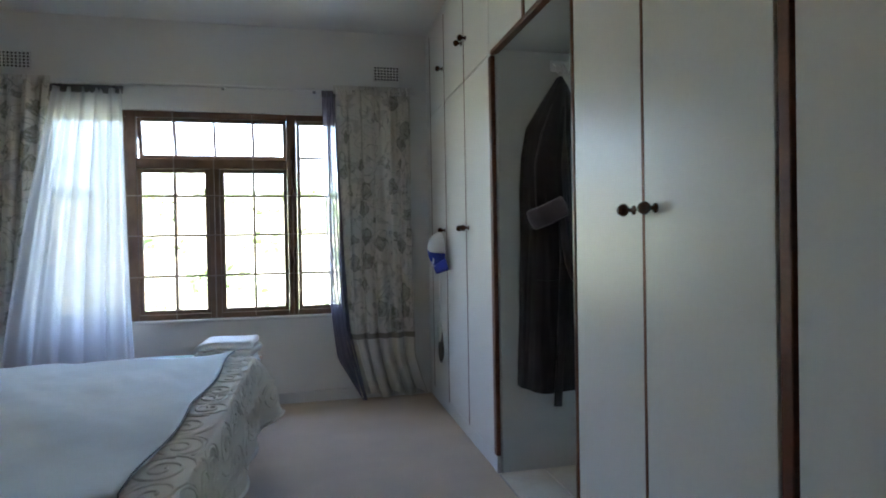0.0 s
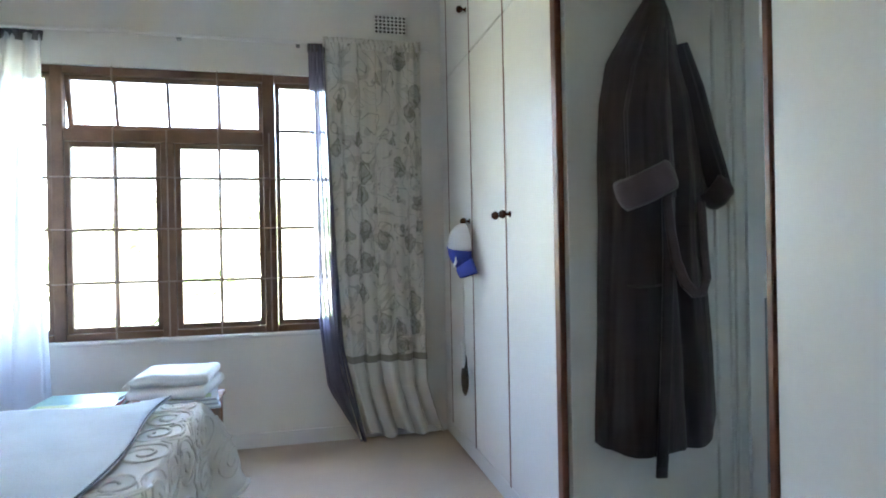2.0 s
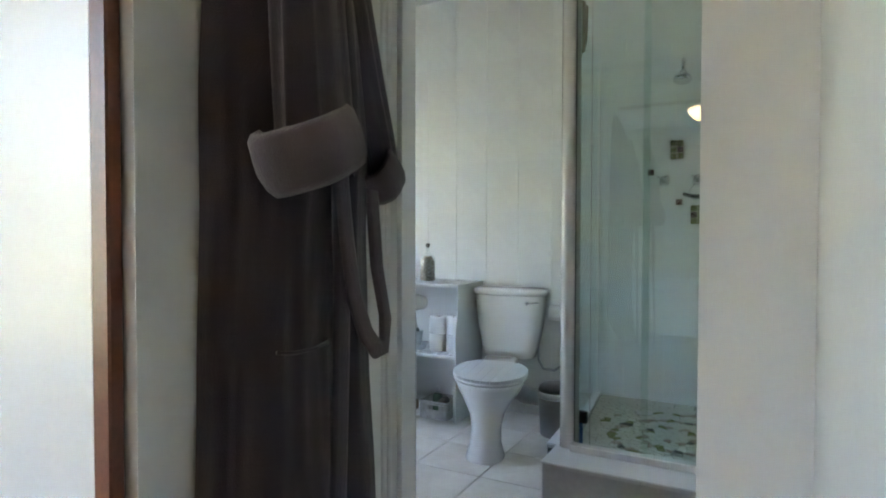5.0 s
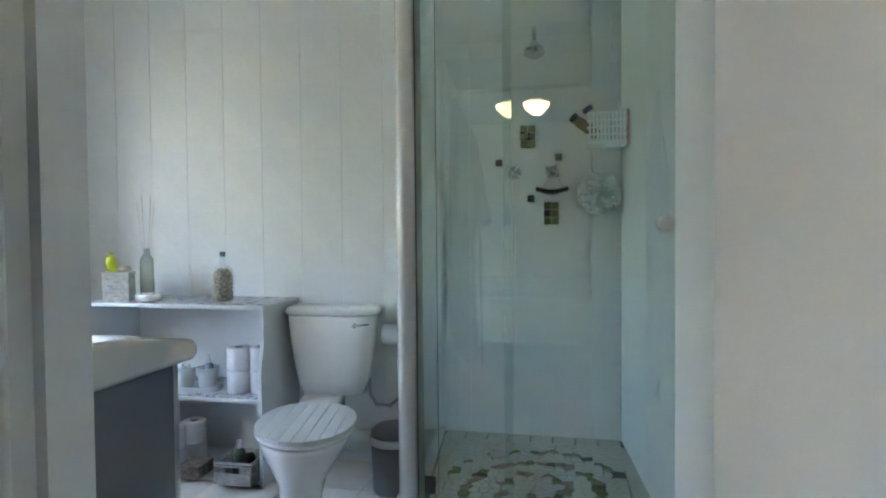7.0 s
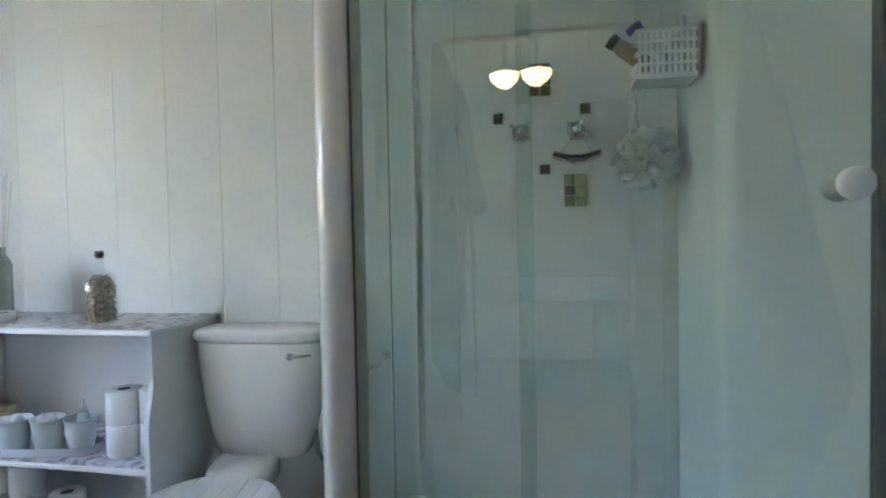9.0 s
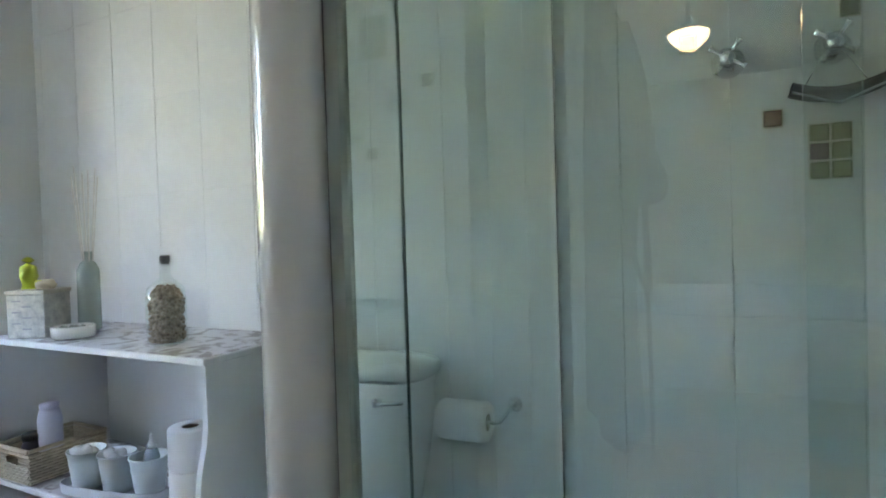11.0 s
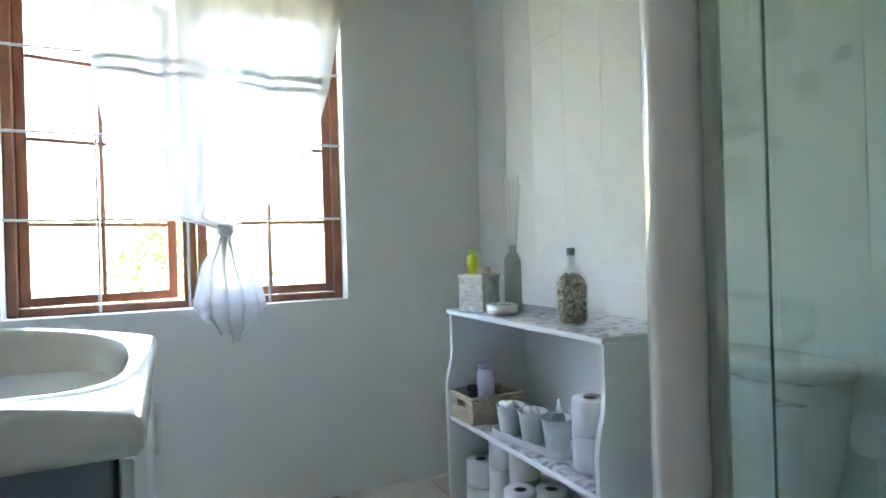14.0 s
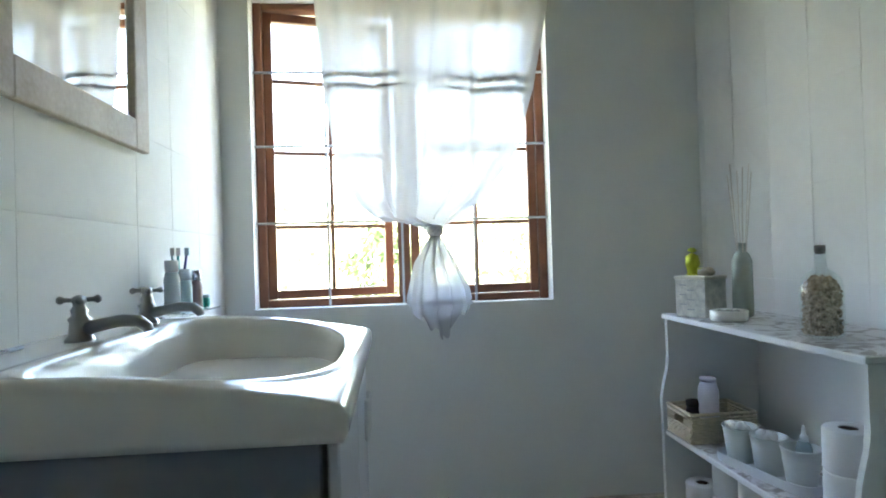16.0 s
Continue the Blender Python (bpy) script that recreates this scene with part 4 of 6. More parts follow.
bm_lathe(bm, [(0.010, 0.585), (0.020, 0.56), (0.019, 0.50), (0.010, 0.46)], (0.944, 3.717, 0), 12, sx=0.7)
part("tassel", bm, M_IVORY, cord, smooth=True)

# ---- ceiling lamp ----
lamp = thing("ceiling_lamp", (-0.80, 2.44, 0), "lit alabaster bowl lamp with pull chain on the bedroom ceiling", "ceiling lamp")
M_GLOW = bpy.data.materials.new("lit_alabaster")
M_GLOW.use_nodes = True
_b = M_GLOW.node_tree.nodes["Principled BSDF"]
_b.inputs["Base Color"].default_value = (0.8, 0.7, 0.5, 1)
_b.inputs["Emission Color"].default_value = (1.0, 0.68, 0.36, 1)
_b.inputs["Emission Strength"].default_value = 0.32
bm = bmesh.new()
bm_lathe(bm, [(0.004, 2.145), (0.03, 2.15), (0.07, 2.175), (0.105, 2.215), (0.118, 2.24), (0.118, 2.255), (0.06, 2.262)], (0, 0, 0), 36)
part("bowl", bm, M_GLOW, lamp, "glowing cream glass bowl", smooth=True)
bm = bmesh.new()
bm_lathe(bm, [(0.05, 2.262), (0.07, 2.275), (0.06, 2.30), (0.018, 2.31), (0.014, CH - 0.05), (0.06, CH - 0.045), (0.065, CH)], (0, 0, 0), 24)
part("stem", bm, M_PEWTER, lamp, smooth=True)
bm = bmesh.new()
bm_tube(bm, [(-0.0, -0.07, 2.265), (0.01, -0.124, 2.25), (0.0, -0.125, 2.15)], 0.0015, 5)
bm_lathe(bm, [(0.002, 2.15), (0.006, 2.145), (0.006, 2.12), (0.002, 2.115)], (0, -0.125, 0), 8)
part("pull_chain", bm, M_DARK, lamp)

# ---- shower ----
SYR = 1.873
sh = thing("shower_enclosure", (0, 0, 0), "glass shower enclosure with a rounded white corner post and sliding panes", "shower enclosure")
bm = bmesh.new()
bm_lathe(bm, [(0.0298, 0.203), (0.0298, 2.12)], (2.893, 2.657, 0), 64)
M_POST = mat("white_gloss_aluminium", (0.84, 0.82, 0.79), 0.10, var=0.02, scale=3, bump=0.0, coat=0.8)
M_SEAL = mat("grey_rubber_seal", (0.12, 0.13, 0.12), 0.5)
M_STRIP = mat("grey_green_strip", (0.34, 0.38, 0.33), 0.4, var=0.08)
M_EDGE = mat("green_glass_edge", (0.07, 0.11, 0.10), 0.2, var=0.2)
part("corner_post", bm, M_POST, sh, "smooth white corner post", smooth=True)
slab("seal", 2.887, 2.6215, 0.232, 2.892, 2.6275, 2.10, M_SEAL, sh)
slab("pane_edge", 2.8670, 2.5570, 0.232, 2.8684, 2.5584, 2.06, M_EDGE, sh, "dark green edge of the glass")
slab("pane_channel", 2.879, 2.604, 0.232, 2.883, 2.621, 2.10, M_STRIP, sh, "grey-green plastic sealing strip", bevel=0.001)
slab("bottom_rail", 2.836, SYR, 0.202, 2.882, 2.630, 0.230, M_POST, sh, "white bottom rail", bevel=0.003)
slab("top_rail", 2.836, SYR, 2.06, 2.882, 2.620, 2.10, M_POST, sh, bevel=0.003)
slab("wall_channel", 2.836, 1.8415, 0.203, 2.876, 1.872, 2.10, M_POST, sh, "white wall channel", bevel=0.003)
slab("wall_seal", 2.842, 1.8725, 0.232, 2.868, 1.886, 2.058, M_SEAL, sh)


def pane(name, x, y0, y1, z0, z1, turn, parent, label):
    bm = bmesh.new()
    bm_box(bm, -0.0025, -(y1 - y0) / 2, z0, 0.0025, (y1 - y0) / 2, z1)
    p = part(name, bm, M_SHGLASS, parent, label)
    p.location = (x, (y0 + y1) / 2, 0)
    p.rotation_euler = (0, 0, radians(turn))
    return p


pane("glass_pane", 2.868, 2.335, 2.556, 0.23, 2.06, 1.9, sh, "pale green fixed glass pane")
pane("glass_strip", 2.872, 2.562, 2.603, 0.23, 2.06, 0.0, sh, "narrow pale green glass strip")
door_pane = pane("glass_door", 2.851, 1.887, 2.358, 0.23, 2.06, 0.0, sh, "pale green sliding glass door")
bm = bmesh.new()
d = math.hypot(3.830 - 2.91, 0.105)
bm_box(bm, 0, -0.0025, 0.215, d - 0.004, 0.0025, 2.05)
sp = part("side_pane", bm, M_SHGLASS, sh, "pale green side glass")
sp.location = (2.91, 2.662, 0)
sp.rotation_euler = (0, 0, math.atan2(0.095, 3.830 - 2.91))
for k, (f, w) in enumerate(((0.0, 0.010), (d - 0.016, 0.012))):
    s = slab("side_channel", f, -0.009, 0.215, f + w, 0.009, 2.05, M_POST, sp)
for sx in (-1, 1):
    bm = bmesh.new()
    bm_lathe(bm, [(0.004, sx * 0.036), (0.019, sx * 0.035), (0.022, sx * 0.029), (0.021, sx * 0.016), (0.012, sx * 0.011), (0.010, sx * 0.003)], (0, -0.2, 1.122), 24, "x")
    kb = part("door_knob", bm, M_WHITE, sh, "round white plastic knob", smooth=True)
    kb.location = (2.851, 2.122, 0)

def wedge(bm, z0, z1):
    """The kerb under the side glass, its inner edge along the glass."""
    vs = [[bm.verts.new((x, y, z)) for x, y in ((2.897, 2.642), (3.831, 2.735), (3.831, 2.785), (2.897, 2.745))] for z in (z0, z1)]
    for k in range(4):
        bm.faces.new((vs[0][k], vs[0][(k + 1) % 4], vs[1][(k + 1) % 4], vs[1][k]))
    bm.faces.new(vs[0]), bm.faces.new(vs[1])


kerb = thing("shower_kerb", (0, 0, 0), "plastered shower kerb with a rounded pale top", "shower kerb")
bm = bmesh.new()
bm_box(bm, 2.69, 1.841, 0.004, 2.892, 2.70, 0.195, 0.012, 2)
wedge(bm, 0.004, 0.193)
part("base", bm, M_PLASTER, kerb)
bm = bmesh.new()
bm_box(bm, 2.686, 1.841, 0.1955, 2.896, 2.704, 0.2015, 0.002)
part("capping", bm, M_WHITE, kerb)
bm = bmesh.new()
wedge(bm, 0.1955, 0.201)
part("capping", bm, M_WHITE, kerb)
sf = wall("shower_floor", [(2.893, 1.852, 0.005, 3.832, 2.74, 0.181)], mat("dark_mosaic_joint", (0.10, 0.12, 0.11), 0.8), "mosaic bed")
wd = bmesh.new()
vs = [wd.verts.new(p) for z in (0.15, 2.55) for p in ((2.877, 1.8405, z), (3.833, 1.8405, z), (3.833, 1.947, z), (2.877, 1.872, z))]
for q in ((0, 1, 2, 3), (4, 5, 6, 7), (0, 1, 5, 4), (1, 2, 6, 5), (2, 3, 7, 6), (3, 0, 4, 7)):
    wd.faces.new([vs[i] for i in q])
tagged(part("shower_side_wall", wd, M_BWALL), "pale painted shower side wall", kind="structure")

# wall fittings
M_MOSG = mat("olive_glass_mosaic", (0.13, 0.15, 0.045), 0.2, var=0.25, scale=40, rnd=0.5)
M_MOSB = mat("brown_glass_mosaic", (0.07, 0.03, 0.025), 0.2, var=0.25, scale=40)
M_MOSJ = mat("cream_joint", (0.50, 0.48, 0.38), 0.8)
WXF = BX1 - 0.0075


def mosaic(y, z, cells):
    m = thing("mosaic_tile", (0, y, z), "small olive and brown glass mosaic on the shower wall", "mosaic tile", "shower mosaics")
    c, r = len(cells[0]), len(cells)
    s = 0.0335
    slab("joint", WXF - 0.003, -c * s / 2, -r * s / 2, WXF, c * s / 2, r * s / 2, M_MOSJ, m)
    for i, row in enumerate(cells):
        for j, ch in enumerate(row):
            yy, zz = (c / 2 - j - 0.5) * s, (r / 2 - i - 0.5) * s
            slab("square", WXF - 0.008, yy - 0.0145, zz - 0.0145, WXF - 0.0035, yy + 0.0145, zz + 0.0145, M_MOSB if ch == "b" else M_MOSG, m, bevel=0.002)


mosaic(2.348, 1.527, ["gg", "gb", "gg"])
mosaic(2.246, 1.185, ["gg", "bg", "gg"])
mosaic(2.477, 1.414, ["b"])
mosaic(2.214, 1.432, ["g"])
mosaic(2.335, 1.252, ["b"])


def cross_tap(y, z):
    t = thing("shower_tap", (WXF, y, z), "chrome cross-head shower tap on the tiled wall", "tap", "shower taps")
    bm = bmesh.new()
    bm_lathe(bm, [(0.029, 0.0), (0.029, -0.006), (0.014, -0.012), (0.012, -0.035), (0.016, -0.038), (0.014, -0.052), (0.003, -0.056)], (0, 0, 0), 20, "x")
    part("flange", bm, M_CHROME, t, smooth=True)
    for k in range(4):
        a = 0.6 + k * 1.5708
        bm = bmesh.new()
        bm_tube(bm, [(-0.045, 0, 0), (-0.045, 0.028 * math.cos(a), 0.028 * math.sin(a)), (-0.045, 0.036 * math.cos(a), 0.036 * math.sin(a))], [0.005, 0.004, 0.008], 8)
        part("handle_arm", bm, M_CHROME, t, smooth=True)


cross_tap(2.407, 1.366)
cross_tap(2.241, 1.366)
sd = thing("soap_rack", (0, 0, 0), "dark soap dish hanging on wires from the shower tap", "soap dish")
bm = bmesh.new()
bm_grid(bm, lambda u, v: (WXF - 0.075 + 0.07 * v, 2.241 + (0.5 - u) * 0.135, 1.272 + 0.06 * (u - 0.5) ** 2 + 0.03 * (v - 0.5) ** 2), 14, 6)
solid(part("dish", bm, M_DARK, sd, smooth=True), 0.012)
bm = bmesh.new()
bm_tube(bm, [(WXF - 0.04, 2.241 - 0.055, 1.282), (WXF - 0.03, 2.241, 1.375), (WXF - 0.04, 2.241 + 0.055, 1.282)], 0.0018, 6)
bm_tube(bm, [(WXF - 0.076, 2.241 - 0.066, 1.282), (WXF - 0.078, 2.241, 1.255), (WXF - 0.076, 2.241 + 0.066, 1.282)], 0.0022, 6)
part("wire", bm, M_CHROME, sd)
hd = thing("wall_shower", (0, 0, 0), "chrome shower head on a short wall arm", "shower head")
bm = bmesh.new()
bm_tube(bm, [(WXF, 2.316, 1.985), (WXF - 0.06, 2.316, 1.98), (WXF - 0.108, 2.312, 1.925)], 0.009, 10)
part("arm", bm, M_CHROME, hd, smooth=True)
bm = bmesh.new()
bm_lathe(bm, [(0.010, 0.05), (0.016, 0.04), (0.018, 0.025), (0.042, 0.0), (0.045, -0.012), (0.040, -0.016), (0.002, -0.017)], (0, 0, 0), 24)
h = part("rose", bm, M_CHROME, hd, smooth=True)
h.location = (WXF - 0.120, 2.312, 1.872)
h.rotation_euler = (0, radians(22), 0)

bk = thing("shower_basket", (0, 0, 0), "translucent white plastic basket with bottles hooked in the shower corner", "basket")
M_PLAS = mat("frosted_plastic", (0.90, 0.92, 0.95), 0.3, var=0.05)
M_PINK = mat("pink_plastic", (0.60, 0.40, 0.46), 0.35, var=0.1)
bm = bmesh.new()
bx, by, bz = 3.62, 2.020, 1.452
for i in range(10):
    for j in range(4):
        y = by - 0.065 + i * 0.0145
        bm_box(bm, bx - 0.06, y, bz + j * 0.028, bx - 0.056, y + 0.008, bz + j * 0.028 + 0.028)
for j in range(5):
    bm_box(bm, bx - 0.062, by - 0.07, bz + j * 0.028, bx - 0.054, by + 0.08, bz + j * 0.028 + 0.007)
    bm_box(bm, bx - 0.054, by + 0.072, bz + j * 0.028, bx + 0.06, by + 0.08, bz + j * 0.028 + 0.007)
    bm_box(bm, bx - 0.054, by - 0.07, bz + j * 0.028, bx + 0.06, by - 0.062, bz + j * 0.028 + 0.007)
bm_box(bm, bx - 0.062, by - 0.07, bz - 0.006, bx + 0.06, by + 0.08, bz - 0.001)
part("cage", bm, M_PLAS, bk)
slab("end_plate", bx - 0.06, by - 0.078, bz - 0.005, bx + 0.06, by - 0.0715, bz + 0.125, M_PINK, bk)


def bottle(name, at, r, h, material, cap_m, label, cap_h=0.02, neck=0.4, tilt_=(0, 0), sx=1.0, cat_="bottle", group=""):
    b = thing(name, at, label, cat_, group)
    b.rotation_euler = (radians(tilt_[0]), radians(tilt_[1]), 0)
    bm = bmesh.new()
    bm_lathe(bm, [(r * 0.9, 0), (r, 0.004), (r, h * 0.82), (r * 0.85, h * 0.93), (r * neck, h)], (0, 0, 0), 20, sx=sx)
    part("bottle_body", bm, material, b, smooth=True)
    bm = bmesh.new()
    bm_lathe(bm, [(r * neck * 1.1, h), (r * neck * 1.15, h + cap_h), (r * neck * 0.8, h + cap_h + 0.002)], (0, 0, 0), 16, sx=sx)
    part("bottle_cap", bm, cap_m, b, smooth=True)
    return b


M_AMBER = mat("tan_bottle", (0.22, 0.17, 0.08), 0.3)
M_WB = mat("white_bottle", (0.66, 0.67, 0.68), 0.3, var=0.02)
M_BLUEC = mat("blue_cap", (0.02, 0.03, 0.22), 0.3)
M_AQUA = mat("aqua_plastic", (0.40, 0.56, 0.62), 0.3, var=0.1)
bottle("shampoo_bottle", (3.61, 2.055, 1.485), 0.022, 0.11, M_AMBER, M_DARK, "tan shampoo bottle with black cap leaning in the shower basket", tilt_=(-52, 0), neck=0.8, group="bottles in the shower basket")
bottle("shampoo_bottle", (3.62, 2.025, 1.482), 0.024, 0.12, M_WB, M_BLUEC, "white bottle with dark blue cap leaning in the shower basket", tilt_=(-32, 0), neck=0.8, group="bottles in the shower basket")
bottle("shampoo_bottle", (3.60, 1.995, 1.454), 0.026, 0.085, M_AQUA, M_WB, "aqua plastic bottle standing in the shower basket", neck=0.5, group="bottles in the shower basket")
bottle("shampoo_bottle", (3.62, 1.972, 1.454), 0.02, 0.12, M_WB, M_PLAS, "clear pump bottle in the shower basket", neck=0.3, cap_h=0.04, group="bottles in the shower basket")
pf = thing("bath_puff", (3.735, 2.050, 1.262), "white net bath puff hanging from a bent wire in the shower", "bath puff")
bm = bmesh.new()
rr = random.Random(9)
for k in range(420):
    d = Vector((rr.gauss(0, 1), rr.gauss(0, 1), rr.gauss(0, 1))).normalized()
    c = d * rr.uniform(0.030, 0.090)
    a = d.orthogonal().normalized()
    b2 = d.cross(a)
    ring = []
    R_ = rr.uniform(0.014, 0.024)
    n = 9
    inner = bm.verts.new(c * 0.5)
    for i in range(n):
        t_ = 6.283 * i / n
        ring.append(bm.verts.new(c + (a * math.cos(t_) + b2 * math.sin(t_)) * R_ + d * rr.uniform(-0.008, 0.012)))
    for i in range(n):
        bm.faces.new((inner, ring[i], ring[(i + 1) % n]))
part("net", bm, mat("white_net", (0.90, 0.92, 0.90), 0.9, var=0.05, fine=300), pf)
bm = bmesh.new()
bm_tube(bm, [(0, 0, 0.04), (0.0, 0.03, 0.12), (0.01, 0.02, 0.15), (0.0, 0.035, 0.20), (0.0, 0.01, 0.215)], 0.0016, 6)
part("hook_wire", bm, M_STEEL, pf)
cl_ = thing("squeegee", (2.905, 2.607, 0.20), "small blue and black squeegee standing inside the shower corner", "squeegee")
slab("squeegee_handle", -0.008, -0.012, 0.0, 0.008, 0.012, 0.11, mat("blue_plastic", (0.03, 0.12, 0.32), 0.35), cl_, bevel=0.003)
slab("squeegee_head", -0.010, -0.030, 0.105, 0.012, 0.016, 0.155, M_DARK, cl_, bevel=0.004)
fc = thing("face_cloth", (2.93, 2.64, 1.93), "olive face cloth hung over the top of the shower glass", "face cloth")
bm = bmesh.new()
bm_grid(bm, lambda u, v: (0.02 + 0.11 * u * (1 - 0.5 * v), -0.012 + 0.008 * math.sin(u * 14) - 0.006 * v, 0.125 - 0.24 * v * (1 - 0.35 * u)), 14, 14)
solid(part("cloth", bm, mat("olive_cloth", (0.16, 0.13, 0.07), 0.9, var=0.2, fine=300), fc, smooth=True), 0.005)

# ---- toilet ----
CC = 0.032      # the cistern's middle along the wall
wc = thing("toilet", (3.834, 3.212, 0), "white ceramic close-coupled toilet with a slatted white wooden lid, closed", "toilet", rz=4.0)


def sup(a, b, th, p=2.6):
    """A rounded-rectangle outline."""
    c, s = math.cos(th), math.sin(th)
    return (a * abs(c) ** (2 / p) * (1 if c >= 0 else -1), b * abs(s) ** (2 / p) * (1 if s >= 0 else -1))


def loft(bm, rows, n=48, p=2.6, caps=True):
    """Rings (cx, cy, z, a, b) joined into one skin."""
    rings = []
    for r in rows:
        cx, cy, z, a, b = r[:5]
        pp = r[5] if len(r) > 5 else p
        ring = []
        for k in range(n):
            x, y = sup(a, b, 6.283185 * k / n, pp)
            ring.append(bm.verts.new((cx + x, cy + y, z)))
        rings.append(ring)
    for a, b in zip(rings, rings[1:]):
        for k in range(n):
            bm.faces.new((a[k], a[(k + 1) % n], b[(k + 1) % n], b[k]))
    if caps:
        bm.faces.new(rings[0]), bm.faces.new(rings[-1])


bm = bmesh.new()
loft(bm, [(-0.110, CC, 0.368, 0.066, 0.130, 3.4), (-0.110, CC, 0.374, 0.078, 0.146, 3.4), (-0.110, CC, 0.43, 0.085, 0.163, 3.4), (-0.110, CC, 0.53, 0.092, 0.184, 3.5), (-0.110, CC, 0.63, 0.097, 0.198, 3.6), (-0.110, CC, 0.728, 0.099, 0.206, 3.6), (-0.110, CC, 0.732, 0.096, 0.203, 3.6)])
part("cistern", bm, M_CERAM, wc, smooth=True)
bm = bmesh.new()
loft(bm, [(-0.110, CC, 0.7345, 0.098, 0.210, 3.4), (-0.110, CC, 0.737, 0.104, 0.216, 3.4), (-0.110, CC, 0.744, 0.107, 0.219, 3.4), (-0.110, CC, 0.756, 0.107, 0.219, 3.4), (-0.110, CC, 0.766, 0.101, 0.213, 3.4), (-0.110, CC, 0.772, 0.085, 0.196, 3.2), (-0.110, CC, 0.775, 0.05, 0.15, 3)])
part("cistern_lid", bm, M_CERAM, wc, smooth=True)


def settle(bm):
    """The pan stands a little lower, further out and turned from the cistern."""
    for v in bm.verts:
        v.co.x -= 0.045
        v.co.z *= 0.925
        v.co.y += -0.022 + 0.12 * (v.co.x + 0.625)


bm = bmesh.new()
loft(bm, [(-0.20, 0.02, 0.34, 0.16, 0.085, 4), (-0.19, 0.025, 0.40, 0.15, 0.088, 4), (-0.18, 0.028, 0.412, 0.13, 0.085, 4)], caps=True)
loft(bm, [(-0.69, -0.005, 0.004, 0.125, 0.095), (-0.69, -0.005, 0.02, 0.122, 0.092), (-0.685, -0.005, 0.08, 0.105, 0.075), (-0.665, -0.005, 0.16, 0.105, 0.072), (-0.64, -0.005, 0.23, 0.13, 0.085),
          (-0.61, -0.005, 0.29, 0.17, 0.12), (-0.58, -0.005, 0.345, 0.215, 0.155), (-0.57, -0.005, 0.375, 0.235, 0.17), (-0.57, -0.005, 0.392, 0.235, 0.172), (-0.57, -0.005, 0.396, 0.22, 0.158)], p=2.2)
settle(bm)
part("bowl", bm, M_CERAM, wc, smooth=True)
bm = bmesh.new()
loft(bm, [(-0.575, -0.005, 0.398, 0.225, 0.178), (-0.575, -0.005, 0.402, 0.236, 0.187), (-0.575, -0.005, 0.412, 0.238, 0.188), (-0.575, -0.005, 0.417, 0.230, 0.18)], p=2.15)
settle(bm)
part("seat", bm, M_CERAM, wc, "white seat ring", smooth=True)
lid = None
M_LID = mat("white_slat_paint", (0.68, 0.69, 0.67), 0.3, var=0.02, scale=4)
for i in range(8):
    a, b = -0.186 + i * 0.0465, -0.186 + (i + 1) * 0.0465 - 0.0022
    bm = bmesh.new()
    top, n = [], 8
    pts = []
    for k in range(n + 1):
        y = a + (b - a) * k / n
        pts.append((y, 0.236 * max(0.02, 1 - (abs(y) / 0.188) ** 2.1) ** (1 / 2.1)))
    out = [(-0.575 - w, y - 0.005) for y, w in pts] + [(-0.575 + min(w, 0.215), y - 0.005) for y, w in reversed(pts)]
    lo = [bm.verts.new((x, y, 0.4185)) for x, y in out]
    hi = [bm.verts.new((x, y, 0.434 + 0.003 * (1 - ((x + 0.575) / 0.24) ** 2))) for x, y in out]
    m_ = len(out)
    for k in range(m_):
        bm.faces.new((lo[k], lo[(k + 1) % m_], hi[(k + 1) % m_], hi[k]))
    bm.faces.new(lo), bm.faces.new(hi)
    settle(bm)
    lid = part("lid_slat", bm, M_LID, wc, "white painted slat of the lid")
bm = bmesh.new()
loft(bm, [(-0.575, -0.005, 0.4175, 0.22, 0.172), (-0.575, -0.005, 0.431, 0.22, 0.172)], p=2.15)
settle(bm)
part("lid_backing", bm, M_GROUT, wc)
bm = bmesh.new()
bm_lathe(bm, [(0.011, 0.0), (0.011, -0.012), (0.006, -0.016)], (-0.207, -0.095, 0.695), 16, "x")
bm_tube(bm, [(-0.222, -0.095, 0.695), (-0.226, -0.115, 0.697), (-0.226, -0.165, 0.703)], [0.006, 0.005, 0.0035], 8)
part("flush_handle", bm, M_CHROME, wc, "chrome flush lever", smooth=True)
bm = bmesh.new()
bm_tube(bm, [(-0.10, -0.13, 0.435), (-0.095, -0.135, 0.36), (-0.09, -0.16, 0.31), (-0.07, -0.22, 0.30), (-0.03, -0.26, 0.33), (-0.002, -0.27, 0.36)], 0.008, 10)
part("water_pipe", bm, M_PEWTER, wc, "grey flexible water pipe", smooth=True)
bm = bmesh.new()
bm_tube(bm, [(-0.44, -0.01, 0.20), (-0.30, -0.03, 0.24), (-0.15, -0.08, 0.16), (-0.01, -0.12, 0.12)], [0.055, 0.052, 0.05, 0.052], 16)
part("waste_pipe", bm, M_WHITE, wc, "white waste pipe", smooth=True)

